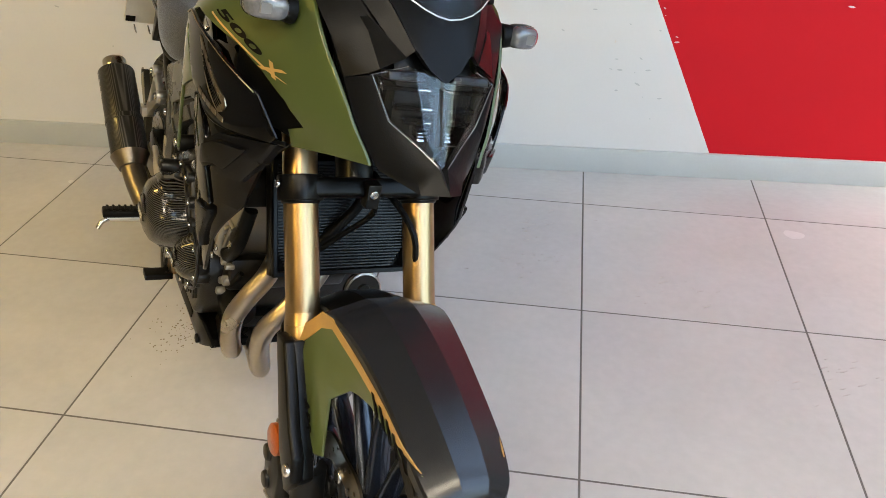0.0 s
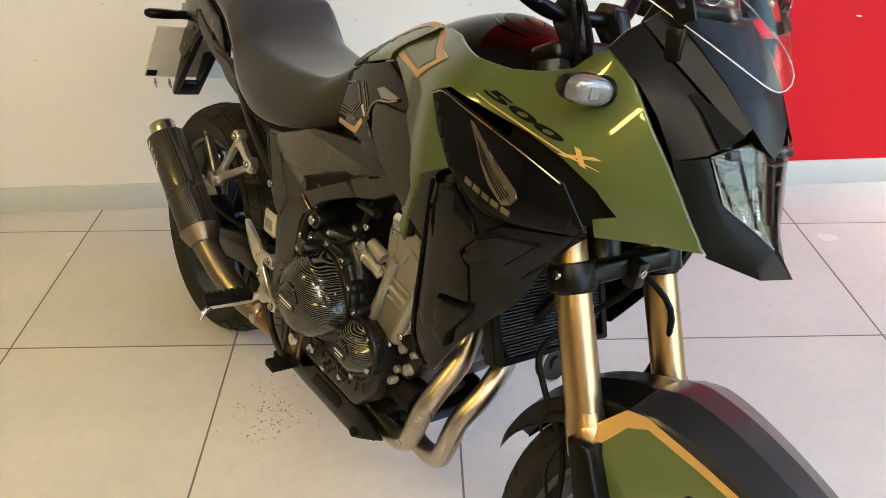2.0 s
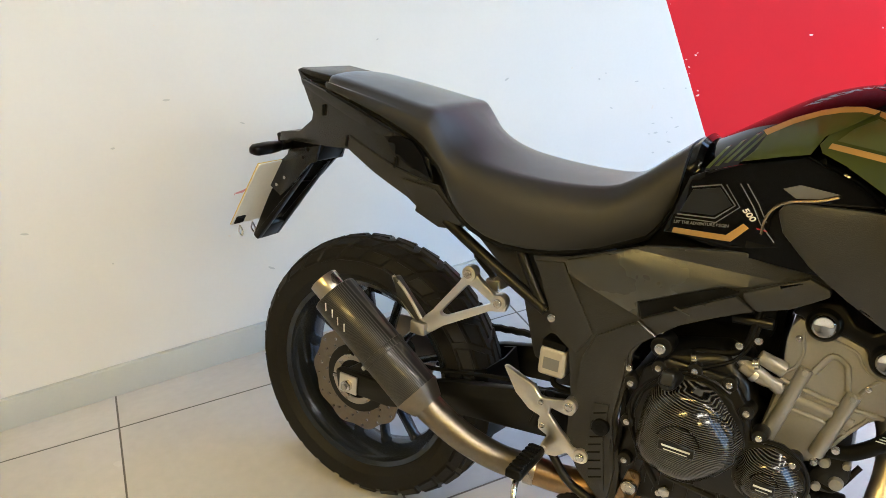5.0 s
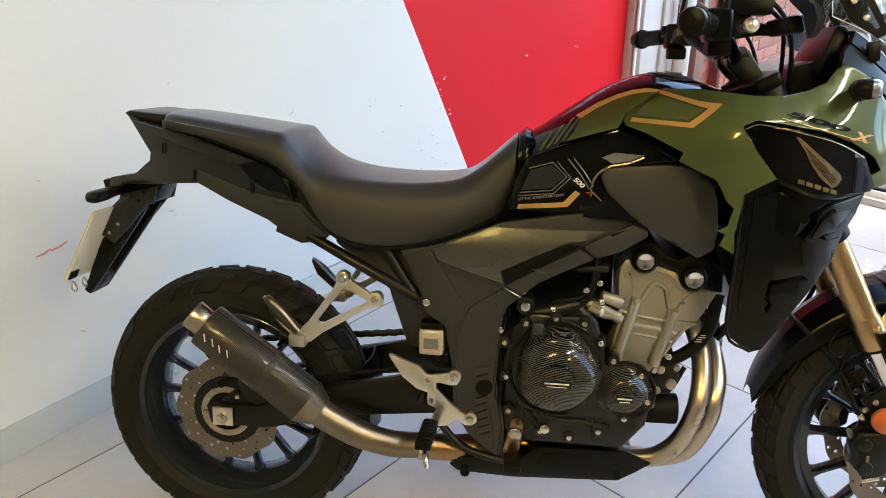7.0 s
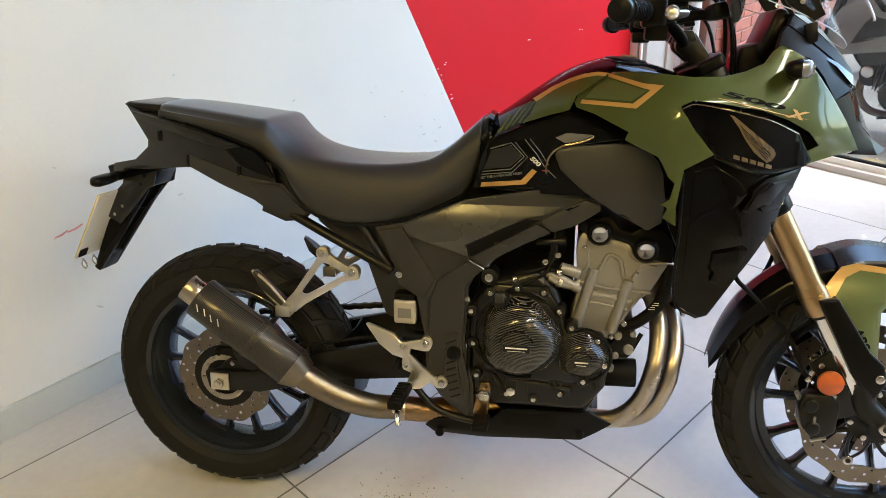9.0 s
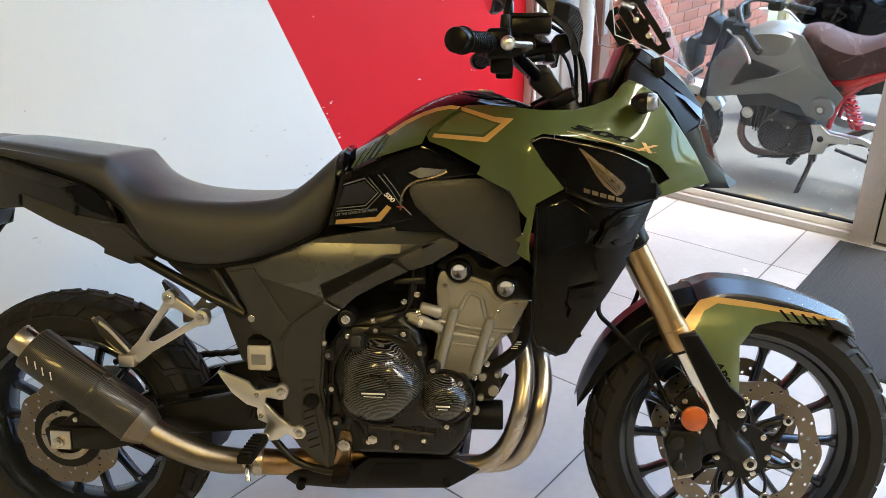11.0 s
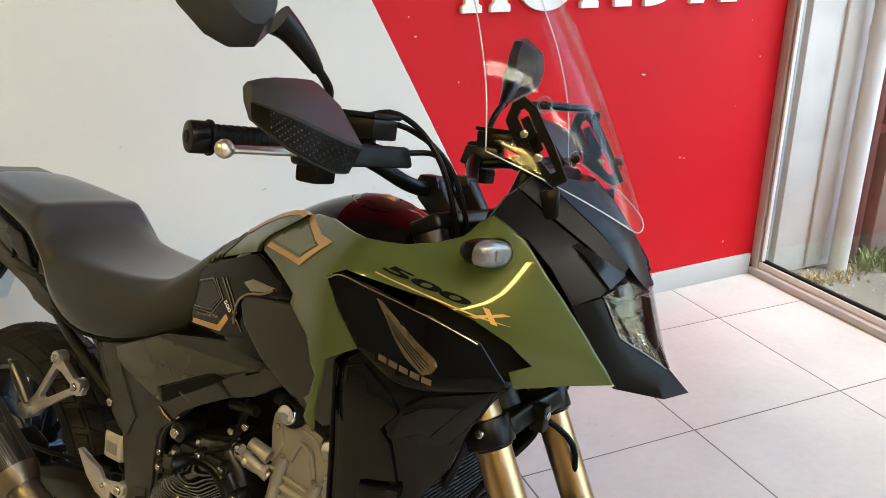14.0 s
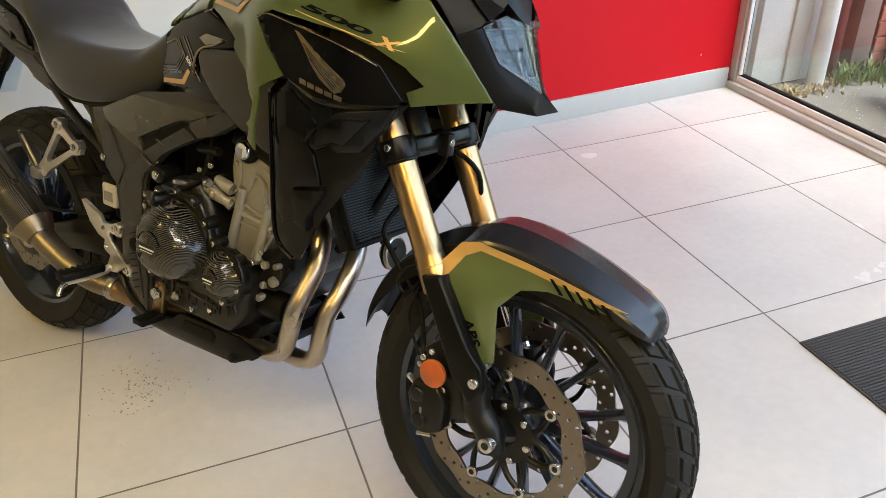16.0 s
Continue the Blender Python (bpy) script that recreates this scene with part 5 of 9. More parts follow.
for x0_, z0_, x1_, z1_ in ((0.0, 0.412, 0.55, 0.475), (0.0, 0.232, 0.55, 0.375)):
    part("chain_run", tube([(x0_ + (x1_ - x0_) * k / 40, 0.118, z0_ + (z1_ - z0_) * k / 40 + 0.0022 * (k % 2)) for k in range(41)], 0.0085, 8, 0), "black_metal", bike, "dark roller chain")
part("rear_sprocket", spin([(0.03, 0.112), (0.088, 0.112), (0.088, 0.120), (0.03, 0.120), (0.03, 0.112)], RA, "y", 40), "steel", bike)
# shock
part("shock_spring", tube([(0.42 + 0.004 * k + 0.03 * math.cos(k * 1.05), 0.03 * math.sin(k * 1.05), 0.47 + 0.006 * k) for k in range(36)], 0.006, 8, 2), "black_metal", bike)
part("shock_body", cyl((0.43, 0, 0.46), (0.56, 0, 0.70), 0.02, seg=18), "black_metal", bike)
# brake fluid reservoir
rs = part("reservoir", round_edges(box((0.436, -0.165, 0.508), (0.486, -0.125, 0.562)), 0.008, seg=3), "fluid", bike, "translucent brake fluid reservoir")
part("cap", round_edges(box((0.438, -0.164, 0.562), (0.484, -0.127, 0.576)), 0.004), "soft_rubber", rs)
part("label_bar", box((0.446, -0.1658, 0.522), (0.476, -0.1652, 0.544)), "decal_grey", rs)
part("hose", tube([(0.46, -0.14, 0.508), (0.465, -0.14, 0.485), (0.50, -0.13, 0.478), (0.53, -0.12, 0.50)], 0.006, 8), "soft_rubber", rs)
# passenger footrest hangers
for s in (-1, 1):
    y = s * 0.160
    HO = [(0.269, 0.652), (0.277, 0.662), (0.289, 0.6645), (0.301, 0.653), (0.336, 0.6295), (0.350, 0.630), (0.3635, 0.618), (0.359, 0.603), (0.3445, 0.599), (0.331, 0.598), (0.236, 0.540), (0.212, 0.520), (0.196, 0.514), (0.180, 0.531), (0.194, 0.550), (0.208, 0.564), (0.259, 0.635)]
    HI = [(0.276, 0.633), (0.280, 0.636), (0.287, 0.636), (0.297, 0.633), (0.325, 0.618), (0.329, 0.616), (0.330, 0.614), (0.329, 0.612), (0.326, 0.610), (0.320, 0.607), (0.241, 0.5625), (0.236, 0.561), (0.232, 0.561), (0.229, 0.562), (0.227, 0.564), (0.227, 0.567), (0.273, 0.629)]
    bm = bmesh.new()
    loops = [[bm.verts.new((x, y + s * q, z)) for x, z in ring] for ring, q in ((HO, 0.004), (HI, 0.006), (HI, -0.008), (HO, -0.008))]
    for a, b in zip(loops, loops[1:] + loops[:1]):
        for k in range(len(a)):
            bm.faces.new((a[k], a[(k + 1) % len(a)], b[(k + 1) % len(a)], b[k]))
    bmesh.ops.recalc_face_normals(bm, faces=bm.faces[:])
    ph = part("passenger_hanger", round_edges(bm, 0.0018), "alloy", bike, "cast aluminium passenger footrest hanger")
    for x, z in ((0.281, 0.659), (0.347, 0.620)):
        part("boss", cyl((x, y - s * 0.012, z), (x, y + s * 0.010, z), 0.0145, seg=20, bevel=0.002), "alloy", ph)
        bolt(x, y + s * 0.010, z, 1.0, ph, 0 if s < 0 else 180)
    part("fork_end", round_edges(box((0.168, y - 0.016, 0.510), (0.202, y + 0.016, 0.536), 0, ), 0.004), "alloy", ph)
    part("peg", prism([(0.116, 0.610), (0.124, 0.612), (0.192, 0.545), (0.180, 0.534), (0.130, 0.575)], y - 0.010, y + 0.010, 0.003), "plastic", ph, "folded rubber passenger footrest")
    part("peg_plate", tube([(0.116, y + s * 0.006, 0.612), (0.150, y + s * 0.009, 0.588), (0.190, y + s * 0.009, 0.542)], 0.0035, 8, 4, flat=0.6), "engine", ph)
    part("peg_plate", tube([(0.116, y + s * 0.006, 0.612), (0.142, y + s * 0.004, 0.566), (0.180, y + s * 0.006, 0.530)], 0.0035, 8, 4, flat=0.6), "engine", ph)
# rider footrest plates
RP = [(0.376, 0.508), (0.383, 0.509), (0.440, 0.488), (0.454, 0.471), (0.464, 0.471), (0.5025, 0.4797), (0.517, 0.478), (0.524, 0.466), (0.5165, 0.453), (0.504, 0.452), (0.477, 0.456), (0.474, 0.444), (0.5015, 0.417), (0.528, 0.396), (0.549, 0.394), (0.559, 0.382), (0.551, 0.369), (0.535, 0.368), (0.518, 0.380), (0.498, 0.364), (0.4715, 0.360), (0.467, 0.380), (0.477, 0.3995), (0.458, 0.4075), (0.456, 0.424), (0.4585, 0.433), (0.4355, 0.4395), (0.406, 0.463)]
for s in (-1, 1):
    y = s * 0.172
    rp = part("footrest_plate", prism(RP, y - 0.006, y + 0.006, 0.003), "alloy", bike, "cast aluminium heel plate")
    for x, z in ((0.512, 0.474), (0.546, 0.386)):
        part("boss", cyl((x, y - s * 0.01, z), (x, y + s * 0.012, z), 0.0135, seg=20, bevel=0.002), "alloy", rp)
        bolt(x, y + s * 0.012, z, 1.0, rp, 0 if s < 0 else 180)
    for x, z in ((0.458, 0.462), (0.466, 0.418)):
        bolt(x, y + s * 0.006, z, 0.65, rp, 0 if s < 0 else 180)
    peg = part("footpeg", round_edges(prism([(0.452, 0.366), (0.452, 0.382), (0.458, 0.386), (0.478, 0.386), (0.484, 0.380), (0.482, 0.366)], y + s * 0.020, y + s * 0.122, 0.003), 0.001, 0.5, 1), "soft_rubber", rp, "ribbed rubber footpeg")
    for k in range(7):
        part("peg_rib", round_edges(box((0.455, y + s * (0.030 + 0.013 * k), 0.385), (0.481, y + s * (0.036 + 0.013 * k), 0.3885)), 0.001, seg=1), "soft_rubber", peg)
    part("peg_base", tube([(0.474, y, 0.372), (0.470, y + s * 0.03, 0.362), (0.468, y + s * 0.112, 0.362)], 0.0085, 10, 4), "alloy", peg, "bare aluminium peg casting")
    part("feeler", tube([(0.470, y + s * 0.108, 0.360), (0.474, y + s * 0.124, 0.352), (0.478, y + s * 0.132, 0.338)], 0.006, 10, 3, 0.005), "bolt", peg)
part("brake_pedal", tube([(0.48, -0.155, 0.36), (0.53, -0.165, 0.315), (0.60, -0.175, 0.300), (0.645, -0.18, 0.305)], 0.008, 10), "black_metal", bike, "black steel brake pedal")
part("pedal_pad", round_edges(box((0.618, -0.225, 0.298), (0.652, -0.165, 0.312)), 0.003), "soft_rubber", bike)
part("master_cylinder", cyl((0.440, -0.150, 0.40), (0.462, -0.152, 0.47), 0.010, seg=14), "black_metal", bike)
# side stand
st = part("side_stand", tube([(0.60, 0.10, 0.30), (0.575, 0.18, 0.17), (0.548, 0.262, 0.092)], 0.012, 12, 4), "black_metal", bike, "black steel side stand")
part("stand_foot", round_edges(box((0.50, 0.235, 0.080), (0.585, 0.295, 0.092)), 0.003), "black_metal", st)


# ---- seat
def mid_y(x):
    """The middle line of seat and tail, which drifts a little to the right towards the rear."""
    return ramp_at(x, [-0.35, -0.1, 0.3, 0.6], [-0.036, -0.024, -0.014, -0.008])


# rows: x, height of the middle, height of the edge, half width at the edge and at the flank, height of the underside
rows = [(-0.112, 0.955, 0.945, 0.050, 0.066, 0.938), (-0.106, 0.971, 0.962, 0.078, 0.092, 0.940), (-0.090, 0.974, 0.966, 0.098, 0.112, 0.942), (-0.03, 0.968, 0.960, 0.106, 0.122, 0.930), (0.05, 0.957, 0.950, 0.112, 0.130, 0.909), (0.115, 0.947, 0.941, 0.116, 0.134, 0.886),
        (0.148, 0.942, 0.936, 0.117, 0.136, 0.868), (0.168, 0.930, 0.916, 0.117, 0.138, 0.852), (0.195, 0.909, 0.884, 0.119, 0.140, 0.828), (0.229, 0.886, 0.863, 0.121, 0.143, 0.768), (0.277, 0.866, 0.853, 0.122, 0.146, 0.735), (0.34, 0.854, 0.847, 0.120, 0.147, 0.722), (0.42, 0.851, 0.846, 0.112, 0.142, 0.728),
        (0.496, 0.859, 0.854, 0.098, 0.132, 0.748), (0.54, 0.884, 0.877, 0.088, 0.120, 0.768), (0.582, 0.921, 0.912, 0.078, 0.106, 0.790), (0.612, 0.948, 0.938, 0.070, 0.094, 0.850)]
rings = []
for x, zt, zc, wc, w, zb in dense(rows, 80):
    h = zc - zb
    half = [(0.0, zt), (wc * 0.45, zt - 0.12 * (zt - zc)), (wc * 0.80, zt - 0.55 * (zt - zc)), (wc * 0.93, zc + 0.002), (wc, zc - 0.003), (wc + 0.30 * (w - wc), zc - 0.010 - 0.02 * h), (wc + 0.62 * (w - wc), zc - 0.16 * h - 0.006),
            (wc + 0.88 * (w - wc), zc - 0.38 * h), (w, zc - 0.66 * h), (w * 0.985, zb + 0.10 * h), (w * 0.93, zb)]
    c = mid_y(x)
    rings.append([(x, c - y, z) for y, z in half[::-1]] + [(x, c + y, z) for y, z in half[1:]])
seat = part("seat", skin(rings), "seat", bike, "black stepped dual seat in matt vinyl", smooth=70)
nose = rings[-1]
part("seat_nose", skin([[(x + 0.004, y, z) for x, y, z in nose], [(x + 0.016, y * 0.99, z + 0.010) for x, y, z in nose], [(x + 0.026, y * 0.95, z + 0.004) for x, y, z in nose]]), "gloss_black", seat)
for q in (-1, 1):
    part("seat_piping", tube([(x, mid_y(x) + q * w * 0.95, zb) for x, zt, zc, wc, w, zb in dense(rows[3:], 24)], 0.0045, 6, 0), "soft_rubber", seat)

# ---- tail
def ty(x, z):
    return ramp_at(x, [-0.28, -0.2, -0.13, -0.05, 0.05, 0.2, 0.3], [0.052, 0.080, 0.101, 0.115, 0.127, 0.136, 0.130]) - 0.40 * max(0, 0.80 - z)


def tail_panel(pts, out, q, thick, step=0.02, bevel=0.002):
    """A shell on one side of the tail, set out from its middle line."""
    return panel(pts, lambda x, z: ty(x, z) + out + q * mid_y(x), q, thick, step, bevel)


TAIL = [(-0.186, 0.968), (-0.172, 0.949), (-0.132, 0.891), (-0.135, 0.875), (-0.174, 0.845), (-0.241, 0.832), (-0.246, 0.811), (-0.224, 0.808), (-0.198, 0.820), (-0.083, 0.830), (-0.029, 0.834), (0.091, 0.822), (0.178, 0.802), (0.166, 0.850), (0.062, 0.880), (-0.02, 0.902), (-0.10, 0.928), (-0.157, 0.957)]
TAIL_LOW = [(-0.026, 0.863), (0.093, 0.822), (0.177, 0.807), (0.194, 0.806), (0.246, 0.739), (0.230, 0.722), (0.182, 0.716), (0.131, 0.740), (0.136, 0.751), (0.118, 0.766), (-0.027, 0.836)]
RAIL = [(-0.166, 0.957), (-0.071, 0.937), (0.009, 0.914), (0.075, 0.893), (0.104, 0.884), (0.064, 0.876), (-0.02, 0.899), (-0.09, 0.921), (-0.156, 0.943)]
part("tail_deck", prism([(-0.196, 0.968), (-0.182, 0.974), (-0.098, 0.967), (-0.088, 0.948), (-0.17, 0.952)], -0.108, 0.062, 0.005), "grey_plastic", bike, "dark grey tail deck behind the seat")
for s in (-1, 1):
    tl = part("tail_cowl", tail_panel(TAIL, 0.0, s, 0.006), "grey_plastic", bike, "dark grey satin tail cowl")
    part("grab_rail", tail_panel(RAIL, 0.013, s, 0.018, 0.02, 0.005), "grey_plastic", tl, "grey grab rail")
    part("inlay", tail_panel([(0.064, 0.880), (0.091, 0.886), (0.131, 0.879), (0.156, 0.855), (0.178, 0.816), (0.123, 0.832), (0.090, 0.849)], 0.009, s, 0.010, 0.02, 0.003), "gloss_black", tl)
    part("lower_cover", tail_panel(TAIL_LOW, 0.004, s, 0.007, 0.02, 0.003), "plastic", tl)
    part("lower_face", tail_panel([(0.112, 0.806), (0.176, 0.800), (0.190, 0.798), (0.238, 0.738), (0.226, 0.728), (0.184, 0.724), (0.146, 0.742)], 0.008, s, 0.005, 0.02, 0.002), "plastic", tl)
    for x, z in ((-0.098, 0.902), (-0.029, 0.852), (0.093, 0.832)):
        part("seam", tail_panel([(x - 0.002, z + 0.010), (x + 0.002, z + 0.009), (x + 0.001, z - 0.012), (x - 0.003, z - 0.011)], 0.0055, s, 0.005, 0, 0), "soft_rubber", tl)
part("tail_floor", prism([(-0.17, 0.955), (-0.12, 0.905), (-0.06, 0.848), (0.10, 0.785), (0.22, 0.745), (0.24, 0.78), (0.14, 0.86), (-0.08, 0.940)], -0.105, 0.065, 0.01), "plastic", bike)
part("tail_light", prism([(-0.184, 0.955), (-0.178, 0.966), (-0.150, 0.950), (-0.125, 0.905), (-0.140, 0.900)], -0.085, 0.040, 0.006), "decal_red", bike, "red tail light")
HY = -0.033
ph = part("plate_hanger", prism([(-0.276, 0.822), (-0.206, 0.836), (-0.150, 0.850), (-0.09, 0.838), (-0.105, 0.820), (-0.140, 0.815), (-0.160, 0.777), (-0.178, 0.772), (-0.236, 0.752), (-0.262, 0.762), (-0.240, 0.782), (-0.236, 0.792), (-0.268, 0.798)], HY - 0.042, HY + 0.042, 0.006), "satin_black", bike, "black plastic plate hanger")
for q in (-1, 1):
    y = HY + q * 0.045
    part("side_plate", prism([(-0.232, 0.792), (-0.146, 0.816), (-0.156, 0.777), (-0.172, 0.772), (-0.222, 0.715), (-0.251, 0.684), (-0.288, 0.705), (-0.307, 0.718), (-0.301, 0.737), (-0.26, 0.761), (-0.236, 0.777)], y - 0.004, y + 0.004, 0.002), "grey_plastic", ph, "dark satin side plate")
    for x, z, r in ((-0.176, 0.802, 0.005), (-0.188, 0.782, 0.004), (-0.240, 0.728, 0.004), (-0.262, 0.708, 0.004)):
        part("hole_plug", cyl((x, y + q * 0.0042, z), (x, y + q * 0.0056, z), r, seg=12), "soft_rubber" if z > 0.75 else "bolt", ph)
    part("hanger_blade", prism([(-0.289, 0.692), (-0.262, 0.704), (-0.229, 0.711), (-0.178, 0.768), (-0.205, 0.728), (-0.328, 0.560), (-0.342, 0.570)], HY + q * 0.030 - 0.008, HY + q * 0.030 + 0.008, 0.004), "satin_black", ph)
part("blade_tie", prism([(-0.340, 0.572), (-0.328, 0.560), (-0.300, 0.600), (-0.306, 0.612)], HY - 0.03, HY + 0.03, 0.003), "satin_black", ph)
M["plate_yellow"] = mat("yellow_reflective_plate", (0.55, 0.38, 0.05), 0.35, vary=0.06)
PL = Matrix.Translation((-0.289, HY - 0.006, 0.689)) @ pose(0, 0, 0, 0, 27.5, 0)
pl = part("number_plate", round_edges(box((-0.0015, -0.115, -0.086), (0.0015, 0.115, 0.086), 0, PL), 0.0005, seg=1), "plate", bike, "pale number plate seen from behind")
part("plate_face", box((-0.0036, -0.115, -0.086), (-0.0018, 0.115, 0.086), 0, PL), "plate_yellow", pl, "yellow reflective face")
for k in range(2):
    part("plate_bar", box((-0.0048, -0.085, -0.055 + k * 0.065), (-0.0037, 0.085, -0.010 + k * 0.065), 0, PL), "decal_black", pl)
part("plate_tab", round_edges(box((0.002, -0.112, -0.080), (0.006, -0.085, -0.060), 0, PL), 0.001, seg=1), "soft_rubber", pl)
for y in (-0.125, -0.085):
    part("tag_ring", tube([(-0.330, y, 0.606), (-0.337, y + 0.004, 0.590), (-0.331, y + 0.008, 0.580), (-0.325, y + 0.004, 0.592), (-0.330, y, 0.606)], 0.0018, 6, 4), "bolt", pl)
for s in (-1, 1):
    # a short stalk and a slim pod that reach out sideways
    ri = part("rear_indicator", cyl((-0.240, HY + s * 0.040, 0.803), (-0.236, HY + s * 0.078, 0.802), 0.013, 0.0105, 16, 0.002), "soft_rubber", bike, "slim black rear indicator")
    rings = []
    for u, a, b in ((0.070, 0.008, 0.007), (0.076, 0.013, 0.011), (0.110, 0.016, 0.0125), (0.148, 0.015, 0.012), (0.158, 0.010, 0.008), (0.161, 0.004, 0.003)):
        c = Vector((-0.237 + 0.05 * (u - 0.07), HY + s * u, 0.802))
        rings.append([c + Vector((a * math.copysign(abs(math.cos(k * math.pi / 6)) ** 0.7, math.cos(k * math.pi / 6)), 0, b * math.copysign(abs(math.sin(k * math.pi / 6)) ** 0.7, math.sin(k * math.pi / 6)))) for k in range(12)])
    part("pod", skin(rings), "satin_black", ri)
    part("lens_strip", prism([(-0.250, 0.797), (-0.2495, 0.807), (-0.244, 0.807), (-0.244, 0.797)], HY + s * 0.084, HY + s * 0.146, 0.001), "smoked_lens", ri)

# ---- tank
TZ = ([0.60, 0.66, 0.72, 0.79, 0.87, 0.945, 1.02, 1.08], [0.925, 0.964, 1.006, 1.048, 1.071, 1.060, 1.034, 1.000])
TW = ([0.60, 0.66, 0.72, 0.79, 0.87, 0.95, 1.08], [0.100, 0.135, 0.160, 0.176, 0.182, 0.175, 0.150])
def tank_y(x, z):
    zt, w = ramp_at(x, *TZ), ramp_at(x, *TW)
    u = min(1, max(0, (z - 0.80) / (zt - 0.80)))
    return w * max(0.0, 1 - u ** 3.2) ** 0.55


rings = []
for x in np.linspace(0.61, 1.07, 24):
    zt = ramp_at(x, *TZ)
    half = [(0.0, zt)] + [(tank_y(x, z), z) for z in (zt - 0.001, zt - 0.004, zt - 0.010, zt - 0.020, zt - 0.035, zt - 0.055, zt - 0.085, zt - 0.13, 0.84, 0.805)]
    rings.append([(x, -y, z) for y, z in half[::-1]] + [(x, y, z) for y, z in half[1:]])
tank = part("fuel_tank", skin(rings), "gloss_black", bike, "gloss black fuel tank", smooth=50)
cap = part("filler_cap", spin([(0, 0.014), (0.030, 0.013), (0.045, 0.009), (0.050, 0.0), (0.050, -0.02), (0, -0.02)], (0, 0, 0), "z", 36), "satin_black", tank, "round lockable filler cap")
cap.matrix_basis = pose(0.905, 0, 1.056, 0, 8, 0)
part("cap_ring", spin([(0.050, 0.002), (0.060, 0.003), (0.064, -0.002), (0.064, -0.02), (0.05, -0.02), (0.050, 0.002)], (0, 0, 0), "z", 36), "gloss_black", cap)
part("key_flap", round_edges(box((-0.012, -0.009, 0.013), (0.020, 0.009, 0.018)), 0.002), "steel", cap)
# rear green side of the tank
REARG = [(0.704, 0.943), (0.720, 0.962), (0.733, 0.992), (0.761, 1.013), (0.795, 1.029), (0.822, 1.038), (0.848, 1.042), (0.868, 1.040), (0.838, 1.018), (0.810, 0.999), (0.797, 0.972), (0.759, 0.961)]
def rear_y(x, z):
    crest = ramp_at(x, [0.64, 0.72, 0.80, 0.88], [0.925, 0.955, 0.984, 1.004])
    y = ramp_at(x, [0.64, 0.72, 0.80, 0.88], [0.142, 0.160, 0.178, 0.196]) - 1.15 * max(0, z - crest)
    return max(y, tank_y(x, z) + 0.004)


for s in (-1, 1):
    tp = part("tank_side", panel(REARG, rear_y, s, 0.012, 0.016), "green", bike, "glossy olive green tank side")
    part("edge_stripe", panel([(0.722, 0.990), (0.761, 1.0145), (0.795, 1.0305), (0.822, 1.0395), (0.848, 1.0435), (0.868, 1.0415), (0.862, 1.036), (0.846, 1.0365), (0.822, 1.032), (0.795, 1.023), (0.763, 1.007), (0.730, 0.985)], lambda x, z: rear_y(x, z) + 0.0012, s, 0.003, 0.016, 0), "decal_gold", tp)
    for x0, z0, x1, z1 in ((0.655, 0.923, 0.676, 0.957), (0.668, 0.929, 0.696, 0.970), (0.681, 0.937, 0.714, 0.983), (0.695, 0.943, 0.728, 0.990)):
        part("slash", panel([(x0, z0), (x0 + 0.006, z0 + 0.001), (x1 + 0.006, z1 + 0.003), (x1, z1)], lambda x, z: rear_y(x, z) + 0.001, s, 0.012, 0.012, 0), "green", tp)

# ---- green side cowls
GX = [0.79, 0.86, 0.93, 1.0, 1.066, 1.13, 1.192, 1.249, 1.30, 1.355]
GY = [0.178, 0.197, 0.220, 0.238, 0.234, 0.214, 0.190, 0.162, 0.126, 0.082]
def green_y(x, z):
    """The cowl's distance from the middle: it swells to a waist line, leans in above it and folds in at the slot."""
    waist = ramp_at(x, [0.79, 0.87, 0.95, 1.03, 1.08, 1.2, 1.3], [0.985, 0.996, 1.004, 1.008, 0.998, 0.968, 0.938])
    y = ramp_at(x, GX, GY)
    lean = ramp_at(x, [0.9, 1.04, 1.12, 1.19, 1.27], [1.35, 1.15, 0.72, 0.36, 0.22])
    over = 0.5 * (z - waist + math.sqrt((z - waist) ** 2 + 0.018 ** 2))
    under = 0.5 * (waist - z + math.sqrt((z - waist) ** 2 + 0.012 ** 2))
    y -= lean * over
    y += 0.34 * min(0.04, under) * min(1, max(0, (x - 0.90) / 0.09)) * min(1, max(0, (1.24 - x) / 0.16))
    fold = min(1, max(0, (0.930 - z) / 0.034)) * min(1, max(0, (x - 1.10) / 0.05)) * min(1, max(0, (1.352 - x) / 0.094))
    return y - 0.012 * fold


GREEN = [(0.805, 0.987), (0.816, 1.006), (0.845, 1.026), (0.877, 1.043), (0.93, 1.045), (0.98, 1.040), (1.02, 1.036), (1.075, 1.037), (1.115, 1.046), (1.148, 1.060), (1.164, 1.082), (1.179, 1.092), (1.200, 1.083), (1.226, 1.068), (1.247, 1.043), (1.281, 1.001), (1.314, 0.956), (1.341, 0.914), (1.351, 0.896),
         (1.30, 0.888), (1.244, 0.875), (1.236, 0.897), (1.262, 0.910), (1.238, 0.936), (1.194, 0.960), (1.144, 0.977), (1.07, 0.990), (1.02, 0.996), (0.998, 0.986), (1.02, 0.948), (1.060, 0.900), (1.034, 0.886), (1.010, 0.872), (1.000, 0.80), (1.002, 0.766), (0.978, 0.780), (0.985, 0.800), (0.972, 0.805), (0.988, 0.816), (0.995, 0.846), (0.982, 0.858), (0.972, 0.879), (0.963, 0.893), (0.935, 0.905), (0.903, 0.920), (0.909, 0.935), (0.845, 0.966), (0.811, 0.977)]
